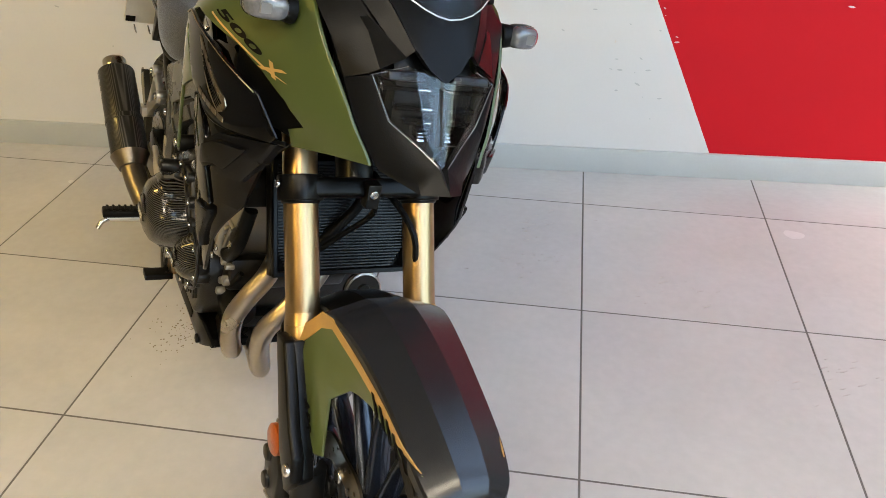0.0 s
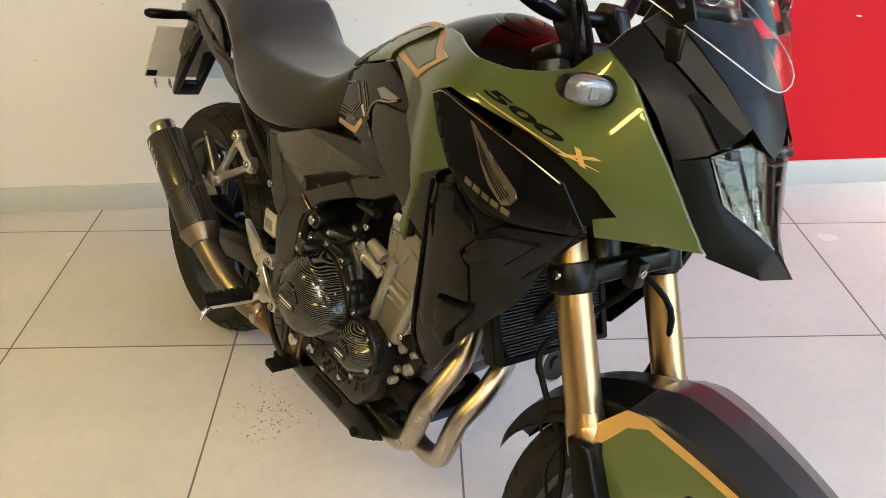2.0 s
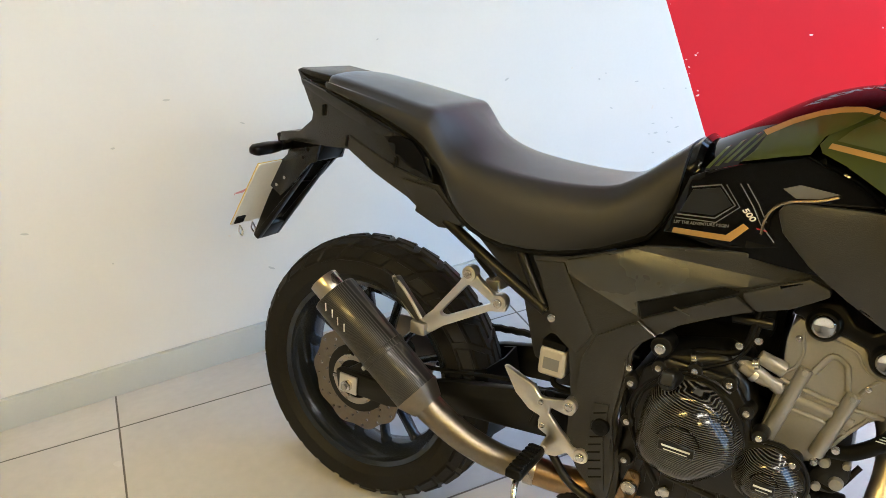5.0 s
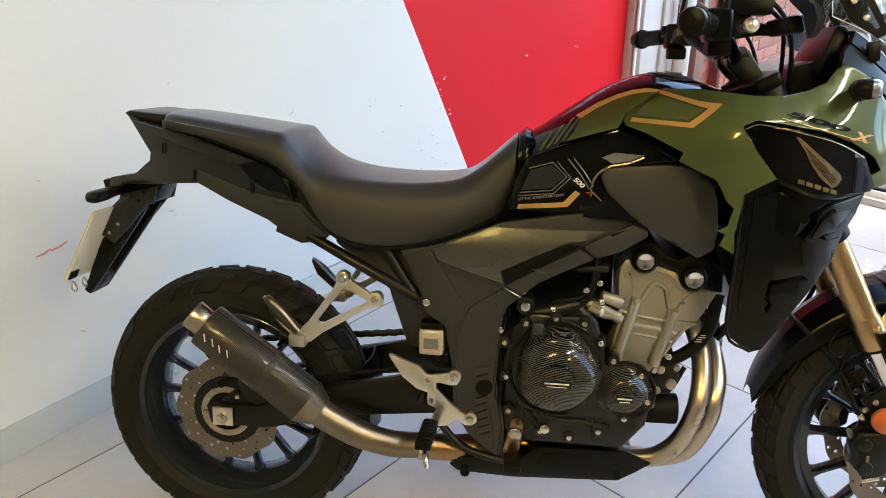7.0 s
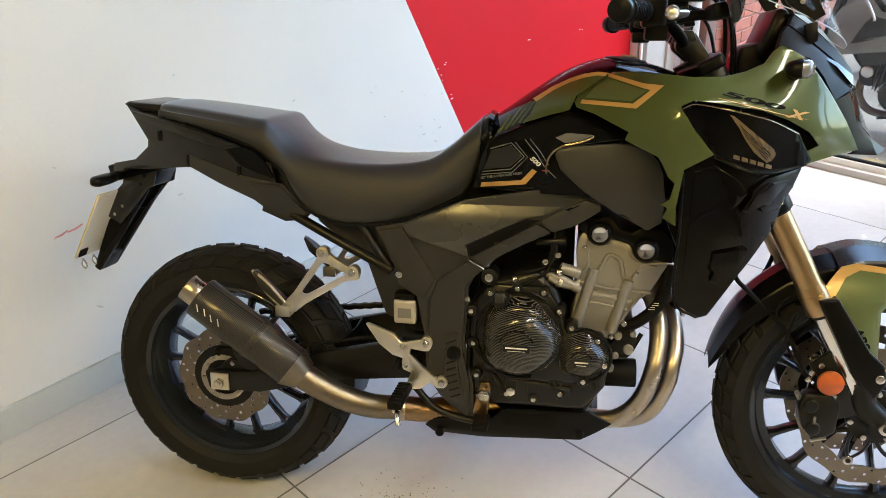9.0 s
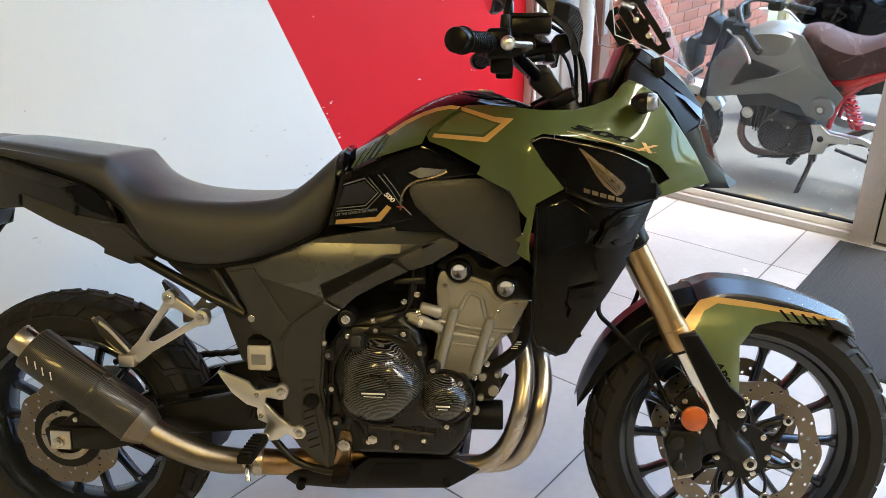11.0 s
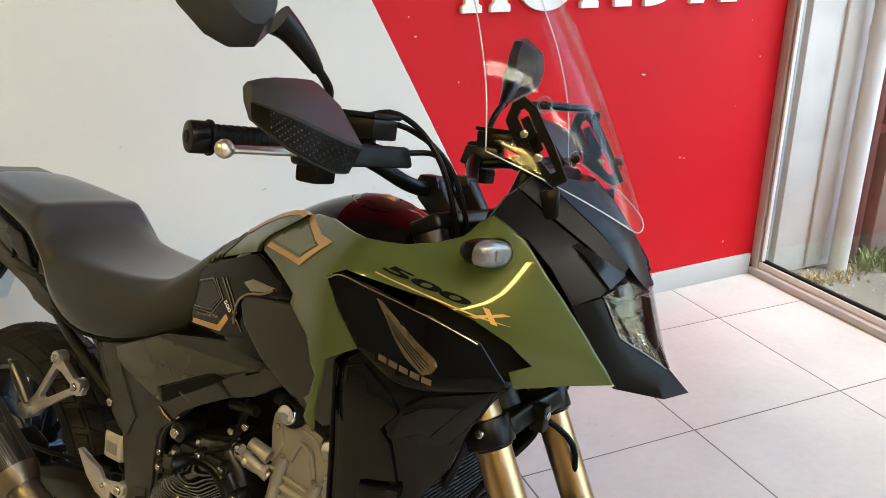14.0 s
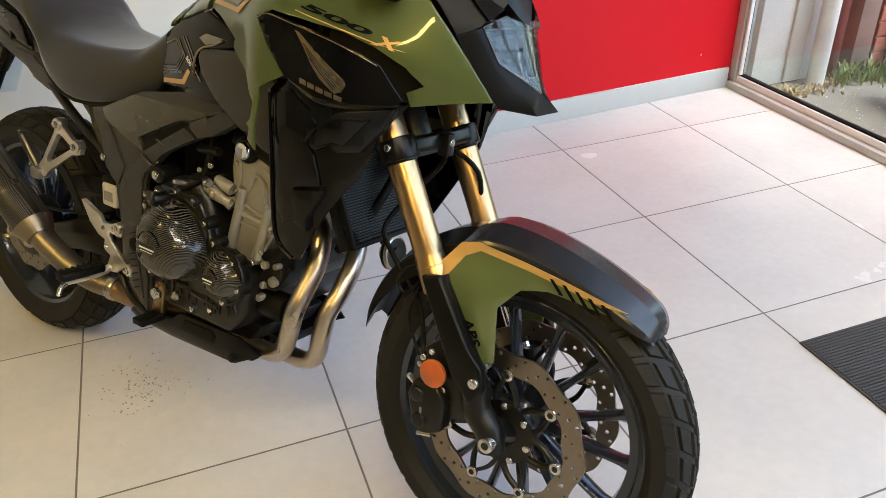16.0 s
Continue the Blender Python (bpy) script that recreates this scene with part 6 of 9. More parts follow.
for s in (-1, 1):
    gp = part("side_cowl", panel(GREEN, green_y, s, 0.005, 0.014, 0.0012), "green", bike, "glossy olive green side cowl")
    CH = [(0.868, 1.041), (0.932, 1.024), (0.968, 1.021), (0.920, 0.979), (0.817, 0.985), (0.820, 0.992), (0.914, 0.9875), (0.945, 1.0125), (0.931, 1.0155), (0.868, 1.0345)]
    part("chevron", panel(CH, lambda x, z: green_y(x, z) + 0.0022, s, 0.003, 0.014, 0), "decal_gold", gp)
    part("chevron_shade", panel([(0.826, 0.996), (0.842, 1.014), (0.868, 1.031), (0.930, 1.0130), (0.938, 1.0110), (0.911, 0.992)], lambda x, z: green_y(x, z) + 0.0008, s, 0.0015, 0.014, 0), "satin_green", gp)
    # black air intake behind
    iy = lambda x, z: ramp_at(x, [0.99, 1.06, 1.12, 1.16, 1.20, 1.245], [0.250, 0.250, 0.242, 0.230, 0.208, 0.176]) - 0.5 * (z - 0.93) ** 2
    ip = part("intake_panel", panel([(0.997, 0.984), (1.02, 0.993), (1.07, 0.985), (1.144, 0.968), (1.182, 0.953), (1.212, 0.938), (1.244, 0.886), (1.236, 0.876), (1.17, 0.868), (1.12, 0.874), (1.062, 0.900), (1.02, 0.948)], iy, s, 0.004, 0.014, 0.001), "gloss_black", bike, "gloss black intake panel")
    part("slot_back", panel([(1.11, 0.980), (1.205, 0.962), (1.280, 0.920), (1.262, 0.888), (1.23, 0.878), (1.10, 0.90)], lambda x, z: iy(x, z) - 0.045, s, 0.004, 0.02, 0), "soft_rubber", ip)
    # badge as a plain tapered field with dark slits over a plain row of bars
    part("badge_field", panel([(1.082, 0.972), (1.089, 0.970), (1.166, 0.910), (1.170, 0.900), (1.164, 0.890), (1.154, 0.886), (1.130, 0.905), (1.114, 0.925), (1.100, 0.948)], lambda x, z: iy(x, z) + 0.0014, s, 0.002, 0.012, 0), "badge", ip)
    for k in range(4):
        u = (k + 1) / 5
        a, b = Vector((1.094 + 0.020 * u, 0.962 - 0.034 * u)), Vector((1.168 - 0.012 * u, 0.906 - 0.014 * u))
        part("badge_slit", panel([(a.x, a.y), (a.x + 0.002, a.y - 0.0008), (b.x - 0.004, b.y - 0.003), (b.x - 0.006, b.y - 0.0024)], lambda x, z: iy(x, z) + 0.0026, s, 0.001, 0.012, 0), "gloss_black", ip)
    for k in range(5):
        x, z = 1.094 + 0.0148 * k, 0.9015 - 0.0042 * k
        part("badge_bar", panel([(x, z), (x + 0.0115, z - 0.0033), (x + 0.0115, z - 0.0105), (x, z - 0.0075)], lambda x, z: iy(x, z) + 0.0014, s, 0.002, 0.012, 0), "badge", ip)
    # edge highlight of the black panel, made as a thin beige line
    part("edge_highlight", tube([(x, s * (iy(x, z) + 0.0006), z) for x, z in ((1.000, 0.982), (1.022, 0.990), (1.07, 0.982), (1.144, 0.965), (1.182, 0.950), (1.210, 0.936))], 0.0010, 6, 4), "badge", ip)
    # lower black shroud
    SH = [(1.008, 0.868), (1.030, 0.884), (1.062, 0.898), (1.12, 0.873), (1.17, 0.867), (1.236, 0.875), (1.242, 0.880), (1.210, 0.835), (1.185, 0.755), (1.125, 0.665), (1.078, 0.582), (1.058, 0.574), (1.012, 0.606)]
    sy = lambda x, z: ramp_at(x, [1.0, 1.08, 1.14, 1.19, 1.25], [0.228, 0.236, 0.230, 0.195, 0.142]) - 0.10 * max(0, 0.84 - z)
    sh = part("radiator_shroud", panel(SH, sy, s, 0.006, 0.03, 0.002), "gloss_black", bike, "gloss black radiator shroud")
    # two chiselled steps, each a flat top over a leaning face
    st_ = part("step", panel([(1.132, 0.836), (1.160, 0.858), (1.232, 0.872), (1.2145, 0.8335), (1.1885, 0.795), (1.159, 0.792), (1.151, 0.804), (1.1285, 0.790), (1.1156, 0.797), (1.133, 0.825)], lambda x, z: sy(x, z) + 0.013, s, 0.018, 0.03, 0.004), "shroud", sh)
    part("step_face", panel([(1.140, 0.832), (1.165, 0.850), (1.205, 0.852), (1.171, 0.806), (1.157, 0.809), (1.130, 0.798), (1.128, 0.803)], lambda x, z: sy(x, z) + 0.016 + 0.12 * max(0, z - 0.80), s, 0.012, 0.03, 0.003), "gloss_black", st_)
    part("step", panel([(1.073, 0.686), (1.075, 0.7125), (1.095, 0.716), (1.1375, 0.725), (1.136, 0.7116), (1.106, 0.666), (1.104, 0.642), (1.073, 0.656), (1.080, 0.674)], lambda x, z: sy(x, z) + 0.012, s, 0.016, 0.03, 0.004), "shroud", sh)
    part("step", panel([(1.040, 0.640), (1.070, 0.655), (1.078, 0.676), (1.070, 0.688), (1.074, 0.715), (1.130, 0.730), (1.118, 0.782), (1.104, 0.800), (1.128, 0.828), (1.110, 0.852), (1.066, 0.880), (1.030, 0.866), (1.026, 0.66)], lambda x, z: sy(x, z) + 0.005, s, 0.008, 0.03, 0.003), "gloss_black", sh)
    part("lip", tube([(1.064, s * (sy(1.064, 0.897) + 0.003), 0.896), (1.12, s * (sy(1.12, 0.872) + 0.003), 0.872), (1.17, s * (sy(1.17, 0.866) + 0.003), 0.866), (1.236, s * (sy(1.236, 0.874) + 0.003), 0.874)], 0.0035, 8, 4), "satin_black", sh)
    part("lip", tube([(1.012, s * (sy(1.012, 0.866) + 0.001), 0.864), (1.013, s * (sy(1.013, 0.75) + 0.001), 0.75), (1.014, s * (sy(1.014, 0.61) + 0.001), 0.61), (1.058, s * (sy(1.058, 0.577) + 0.001), 0.577)], 0.003, 8, 4), "satin_black", sh)
    # knee pad and graphics panel
    KN = [(0.772, 0.884), (0.780, 0.897), (0.806, 0.903), (0.885, 0.910), (0.916, 0.909), (0.953, 0.893), (0.969, 0.877), (0.981, 0.850), (0.988, 0.80), (0.985, 0.755), (0.958, 0.738), (0.885, 0.780), (0.83, 0.815), (0.785, 0.855)]
    part("knee_pad", panel(KN, lambda x, z: 0.190 - 0.9 * (x - 0.88) ** 2 - 0.8 * (z - 0.84) ** 2, s, 0.012, 0.02, 0.005), "plastic", bike, "dark textured knee pad")
    sg = part("side_panel", panel([(0.605, 0.805), (0.633, 0.905), (0.655, 0.918), (0.702, 0.938), (0.797, 0.969), (0.864, 0.944), (0.905, 0.918), (0.880, 0.914), (0.836, 0.907), (0.789, 0.901), (0.770, 0.887), (0.764, 0.869), (0.768, 0.845), (0.80, 0.832), (0.714, 0.812)], lambda x, z: ramp_at(x, [0.6, 0.7, 0.8, 0.95], [0.130, 0.158, 0.177, 0.19]), s, 0.010, 0.02, 0.003), "gloss_black", bike, "gloss black side panel with gold graphics")
    pg = lambda x, z: ramp_at(x, [0.6, 0.7, 0.8, 0.95], [0.130, 0.158, 0.177, 0.19]) + 0.0012
    part("gold_flash", panel([(0.622, 0.819), (0.706, 0.830), (0.728, 0.854), (0.737, 0.849), (0.715, 0.822), (0.620, 0.810)], pg, s, 0.002, 0.02, 0), "decal_gold", sg)
    for w_, pts in ((0.0011, [(0.640, 0.890), (0.684, 0.904), (0.711, 0.878), (0.684, 0.851), (0.624, 0.842)]), (0.0009, [(0.692, 0.906), (0.718, 0.877), (0.687, 0.845), (0.622, 0.836)]), (0.0009, [(0.712, 0.912), (0.736, 0.884), (0.752, 0.860), (0.776, 0.838)]), (0.0009, [(0.722, 0.914), (0.744, 0.888), (0.760, 0.864)])):
        part("grey_line", tube([(x, s * (pg(x, z) + 0.0002), z) for x, z in pts], w_, 6, 0), "decal_grey", sg)
    part("grey_field", panel([(0.642, 0.886), (0.683, 0.899), (0.706, 0.877), (0.682, 0.855), (0.627, 0.847)], pg, s, 0.0015, 0.02, 0), "smoked_field", sg)
    part("gold_loop", tube([(x, s * (pg(x, z) + 0.0015), z) for x, z in ((0.756, 0.846), (0.757, 0.868), (0.766, 0.888), (0.786, 0.902), (0.821, 0.911), (0.846, 0.922))], 0.0024, 8, 5), "badge", sg)
    part("dark_flash", panel([(0.772, 0.918), (0.794, 0.928), (0.846, 0.925), (0.822, 0.914), (0.792, 0.908)], pg, s, 0.0015, 0.02, 0), "decal_grey", sg)

# writing on the side cowls, laid onto their curve
def write_on(text, size, x, z, turn, stretch, shear, s, material, label, depth, parent=bike):
    ob = words("lettering", text, size, Matrix(), material, parent, label, shear, 0.0, stretch)
    bm = bmesh.new()
    bm.from_mesh(ob.data)
    w = max(v.co.x for v in bm.verts)
    c, k = math.cos(radians(turn)), math.sin(radians(turn))
    for v in bm.verts:
        u, h = v.co.x, v.co.y
        u = w - u if s > 0 else u
        px, pz = x + u * c - h * k, z + u * k + h * c
        v.co = (px, s * (depth(px, pz) + 0.0032), pz)
    bm.to_mesh(ob.data)
    bm.free()


panel_y = lambda x, z: ramp_at(x, [0.6, 0.7, 0.8, 0.95], [0.130, 0.158, 0.177, 0.19]) - 0.0012
for s in (-1, 1):
    write_on("500", 0.0120, 1.067, 1.0065, -14.2, 6.5, 0.16, s, "decal_black", "black model lettering", green_y)
    write_on("X", 0.0215, 1.190, 0.966, -12, 2.0, 0.30, s, "decal_gold", "gold model lettering", green_y)
    write_on("ABS", 0.025, 1.372, 0.541, -63, 1.15, 0.15, s, "decal_black", "black lettering on the mudguard side", lambda x, z: fender_y(x, z) + (FA.y - 0.004) * s)
    write_on("LET THE ADVENTURE BEGIN", 0.0066, 0.6205, 0.8265, 10.5, 1.05, 0.2, s, "decal_grey", "small grey slogan", panel_y)
    write_on("500", 0.0125, 0.722, 0.874, -40, 1.2, 0.2, s, "decal_white", "small pale model lettering", panel_y)
    write_on("X", 0.0125, 0.748, 0.8525, -40, 1.2, 0.2, s, "decal_red", "small red model letter", panel_y)
    part("gold_line", panel([(1.062, 1.001), (1.12, 0.9865), (1.20, 0.966), (1.235, 0.959), (1.20, 0.9645), (1.12, 0.985), (1.062, 1.000)], lambda x, z: green_y(x, z) + 0.0016, s, 0.002, 0.014, 0), "decal_gold", bike)

# ---- nose: headlight, beak, chin
def sheet(rows, name, material, label, parent=bike, thick=0.004, smooth=30):
    """A shell from rows of (x, y, z) across the nose, right half given, mirrored to the left."""
    bm = bmesh.new()
    full = [[(x, -abs(y), z) for x, y, z in r[::-1]] + [(x, abs(y), z) for x, y, z in r if abs(y) > 1e-4] for r in rows]
    vs = [[bm.verts.new(p) for p in r] for r in full]
    for a, b in zip(vs, vs[1:]):
        for k in range(len(a) - 1):
            bm.faces.new((a[k], a[k + 1], b[k + 1], b[k]))
    bmesh.ops.recalc_face_normals(bm, faces=bm.faces[:])
    g = bmesh.ops.extrude_face_region(bm, geom=bm.faces[:], use_keep_orig=True)
    for v in g["geom"]:
        if isinstance(v, bmesh.types.BMVert):
            v.co.x -= thick
    return part(name, bm, material, parent, label, smooth=smooth)


beak = sheet([[(1.352, 0, 1.012), (1.345, 0.022, 1.026), (1.330, 0.042, 1.048)],
              [(1.325, 0, 1.062), (1.318, 0.034, 1.072), (1.296, 0.062, 1.085)],
              [(1.288, 0, 1.108), (1.276, 0.044, 1.116), (1.250, 0.082, 1.122)],
              [(1.250, 0, 1.145), (1.236, 0.050, 1.148), (1.205, 0.096, 1.150)]], "nose_cowl", "matt_black", "satin black nose cowl", thick=0.02)
for s in (-1, 1):
    def quad_sheet(rows, name, material, label="", thick=0.005):
        bm = bmesh.new()
        vs = [[bm.verts.new((x, s * y, z)) for x, y, z in r] for r in rows]
        for a, b in zip(vs, vs[1:]):
            for k in range(len(a) - 1):
                bm.faces.new((a[k], a[k + 1], b[k + 1], b[k]))
        g = bmesh.ops.extrude_face_region(bm, geom=bm.faces[:], use_keep_orig=True)
        for v in g["geom"]:
            if isinstance(v, bmesh.types.BMVert):
                v.co.x -= thick
                v.co.y -= s * thick
        return part(name, bm, material, bike, label, smooth=48)
    quad_sheet([[(1.334, 0.043, 1.046), (1.332, 0.056, 1.034)], [(1.297, 0.063, 1.083), (1.290, 0.080, 1.066)], [(1.250, 0.083, 1.120), (1.243, 0.102, 1.098)], [(1.205, 0.097, 1.148), (1.195, 0.114, 1.130)]], "nose_cheek", "matt_black", "black satin nose cheek")
    quad_sheet([[(1.330, 0.057, 1.032), (1.320, 0.093, 1.009), (1.291, 0.113, 0.992)],
                [(1.288, 0.081, 1.063), (1.276, 0.108, 1.045), (1.262, 0.128, 1.036)],
                [(1.241, 0.103, 1.095), (1.236, 0.122, 1.086), (1.230, 0.143, 1.070)],
                [(1.193, 0.115, 1.128), (1.182, 0.125, 1.116), (1.172, 0.148, 1.084)]], "nose_side", "matt_black", "black nose side panel")
    quad_sheet([[(1.321, 0.091, 1.006), (1.310, 0.103, 1.000), (1.290, 0.114, 0.992)],
                [(1.342, 0.066, 0.955), (1.347, 0.076, 0.943), (1.316, 0.100, 0.945)],
                [(1.373, 0.031, 0.932), (1.373, 0.048, 0.914), (1.340, 0.080, 0.905)],
                [(1.396, 0.006, 0.912), (1.395, 0.034, 0.895), (1.352, 0.068, 0.889)],
                [(1.428, 0.000, 0.889), (1.405, 0.030, 0.880), (1.345, 0.060, 0.884)]], "chin", "matt_black", "black chin panel under the headlight")
    # slim smoked side lamp between cheek and side panel
    quad_sheet([[(1.335, 0.053, 1.036), (1.328, 0.084, 1.018)], [(1.296, 0.080, 1.061), (1.292, 0.092, 1.054)], [(1.252, 0.101, 1.080), (1.251, 0.103, 1.078)]], "side_lamp", "smoked_lens", "slim smoked side lamp", 0.003)
hl = part("headlight", box((1.29, -0.07, 0.93), (1.31, 0.07, 1.0)), "gloss_black", bike, "angular clear-lens headlight")
LENS = [[(1.357, 0, 1.014), (1.338, 0.050, 1.027), (1.322, 0.090, 1.008)], [(1.374, 0, 0.968), (1.364, 0.038, 0.964), (1.344, 0.065, 0.955)], [(1.389, 0, 0.930), (1.384, 0.018, 0.930), (1.374, 0.030, 0.932)], [(1.396, 0, 0.914), (1.3955, 0.003, 0.914), (1.395, 0.006, 0.914)]]
ln = sheet(LENS, "lens", "lens", "clear polycarbonate lens", hl, 0.002, 60)
rim_line = [LENS[0][1], LENS[0][2], LENS[1][2], LENS[2][2], LENS[3][2]]
for s in (-1, 1):
    part("lens_rim", tube([(x + 0.001, s * y, z) for x, y, z in rim_line], 0.0009, 6, 0), "lamp_clear", ln)
sheet([[(x - 0.034, y * 0.93, z) for x, y, z in r] for r in LENS], "lamp_bowl", "lamp_bowl", "", hl, 0.003)
for s in (-1, 1):
    for k, (z, x, w) in enumerate(((0.998, 1.334, 0.076), (0.976, 1.345, 0.058), (0.960, 1.352, 0.046))):
        part("lamp_shelf", prism([(x - 0.030, z - 0.004), (x - 0.002, z - 0.006), (x, z), (x - 0.03, z + 0.004)], s * 0.007, s * w, 0.001), "gloss_black", hl)
        part("chrome_edge", tube([(x + 0.0005, s * 0.008, z - 0.002), (x - 0.004, s * w * 0.6, z - 0.0015), (x - 0.010, s * w, z)], 0.0012, 6, 2), "reflector", hl)
    part("reflector", prism([(1.325, 0.955), (1.345, 0.951), (1.358, 0.934), (1.336, 0.936)], s * 0.008, s * 0.026, 0.002), "reflector", hl)
    for k in range(4):
        part("lamp_rib", box((1.332 + 0.002 * k, s * 0.007, 0.938 + 0.004 * k), (1.3565 - 0.0024 * k, s * 0.027, 0.9393 + 0.004 * k)), "gloss_black", hl)
    part("trim", prism([(1.308, 1.012), (1.334, 1.020), (1.340, 1.008), (1.312, 1.003)], s * 0.020, s * 0.074, 0.003), "lamp_bowl", hl)
part("lamp_divider", prism([(1.344, 1.004), (1.356, 1.004), (1.379, 0.938), (1.366, 0.930)], -0.0035, 0.0035, 0.001), "lamp_bowl", hl)
part("nose_core", prism([(1.12, 1.09), (1.24, 1.12), (1.33, 1.00), (1.34, 0.92), (1.22, 0.90), (1.10, 0.98)], -0.06, 0.06, 0.01), "satin_black", bike)
# indicators
for s in (-1, 1):
    ind = part("front_indicator", cyl((1.202, s * 0.160, 1.048), (1.204, s * 0.182, 1.050), 0.019, 0.016, 18, 0.003), "soft_rubber", bike, "front indicator with a clear lens")
    for name, m_, sec in (("housing", "satin_black", ((1.176, 0.35), (1.182, 0.72), (1.194, 0.95), (1.206, 1.0))), ("lens", "lamp_clear", ((1.2062, 0.97), (1.214, 0.95), (1.221, 0.80), (1.224, 0.52)))):
        rings = []
        for x, k in sec:
            ring = []
            for q in range(20):
                a = 2 * math.pi * q / 20
                c, d_ = math.cos(a), math.sin(a)
                ring.append((x - 0.25 * (0.028 * k * c), s * (0.199 + 0.029 * k * math.copysign(abs(c) ** 0.65, c)), 1.051 + 0.018 * k * math.copysign(abs(d_) ** 0.75, d_)))
            rings.append(ring)
        part(name, skin(rings), m_, ind, "clear indicator lens" if name == "lens" else "", smooth=50)
    part("led_strip", round_edges(box((1.2215, s * 0.186, 1.044), (1.2245, s * 0.210, 1.058)), 0.0006, seg=1), "decal_grey", ind)

# ---- windscreen
mid = dense([(1.326, 0.0, 1.087), (1.272, 0.0, 1.195), (1.215, 0.0, 1.300), (1.155, 0.0, 1.395), (1.115, 0.0, 1.455)], 22)
rim = dense([(1.150, 0.138, 1.172), (1.138, 0.136, 1.250), (1.112, 0.130, 1.330), (1.078, 0.116, 1.405), (1.070, 0.085, 1.440)], 22)
bm = bmesh.new()
vs = []
for c, e in zip(mid, rim):
    row = []
    for k in range(-8, 9):
        u = abs(k) / 8
        row.append(bm.verts.new((c[0] + (e[0] - c[0]) * u ** 2.5, math.copysign(e[1] * u, k), c[2] + (e[2] - c[2]) * u ** 1.7)))
    vs.append(row)
edge = [tuple(v.co) for v in vs[0]] + [tuple(r[-1].co) for r in vs[1:]] + [tuple(v.co) for v in vs[-1][::-1]] + [tuple(r[0].co) for r in vs[::-1]]
for a, b in zip(vs, vs[1:]):
    for k in range(16):
        bm.faces.new((a[k], a[k + 1], b[k + 1], b[k]))
bmesh.ops.recalc_face_normals(bm, faces=bm.faces[:])
bmesh.ops.solidify(bm, geom=bm.faces[:], thickness=0.003)
ws = part("windscreen", bm, "screen", bike, "clear curved windscreen", smooth=60)
# thin pale tube drawn as the highlight along the screen edge
part("polished_rim", tube(edge, 0.0010, 6, 0), "screen_edge", ws)
for s in (-1, 1):
    # a plate with a long cut-out, closed by a diagonal bar
    rim_ = [Vector(p) for p in ((1.158, 1.214), (1.165, 1.238), (1.181, 1.248), (1.200, 1.236), (1.230, 1.194), (1.2576, 1.148), (1.240, 1.137), (1.190, 1.166))]
    ax0, ax1 = Vector((1.178, 1.232)), Vector((1.240, 1.150))
    hole = []
    for p in rim_:
        u = min(0.84, max(0.10, (p - ax0).dot(ax1 - ax0) / (ax1 - ax0).length_squared))
        hole.append(ax0.lerp(ax1, u).lerp(p, 0.36))
    bm = bmesh.new()
    loops = [[bm.verts.new((p.x, s * y, p.y)) for p in ring] for ring, y in ((rim_, 0.110), (hole, 0.110), (hole, 0.106), (rim_, 0.106))]
    for a, b in zip(loops, loops[1:] + loops[:1]):
        for k in range(8):
            bm.faces.new((a[k], a[(k + 1) % 8], b[(k + 1) % 8], b[k]))
    bmesh.ops.recalc_face_normals(bm, faces=bm.faces[:])
    br = part("screen_bracket", bm, "satin_black", bike, "black plate screen bracket with cut-outs")
    part("cross_bar", prism([(1.180, 1.218), (1.190, 1.224), (1.218, 1.184), (1.208, 1.172)], s * 0.1065, s * 0.1095, 0), "satin_black", br)
    part("cross_bar", prism([(1.176, 1.190), (1.186, 1.178), (1.220, 1.194), (1.212, 1.206)], s * 0.1065, s * 0.1095, 0), "satin_black", br)
    part("hanger", prism([(1.222, 1.130), (1.246, 1.136), (1.250, 1.100), (1.232, 1.092)], s * 0.100, s * 0.108, 0.002), "satin_black", br)
    for x, z in ((1.190, 1.200), (1.214, 1.172)):
        bolt(x, s * 0.1105, z, 0.75, br, 0 if s < 0 else 180)
    for x, y, z in ((1.206, 0.098, 1.240), (1.255, 0.086, 1.176)):
        cp = part("screw_cap", cyl((x - 0.006, s * (y - 0.008), z), (x, s * (y + 0.001), z), 0.006, seg=16, bevel=0.001), "satin_black", br)
        ring = [Vector((x, s * y, z)) + Vector((0.55, -s * 0.83, 0)).normalized() * 0.011 * math.cos(a) + Vector((0, 0, 0.011)) * math.sin(a) for a in np.linspace(0, 2 * math.pi, 21)]
        part("cap_ring", tube(ring, 0.0008, 6, 0), "lamp_clear", cp)
part("screen_bridge", tube([(1.186, -0.106, 1.238), (1.222, 0, 1.244), (1.186, 0.106, 1.238)], 0.006, 8), "satin_black", bike)
part("dash", prism([(1.178, 1.162), (1.199, 1.158), (1.202, 1.115), (1.182, 1.072), (1.150, 1.066), (1.151, 1.090)], -0.086, 0.086, 0.008, 3), "satin_black", bike, "small dark instrument panel")

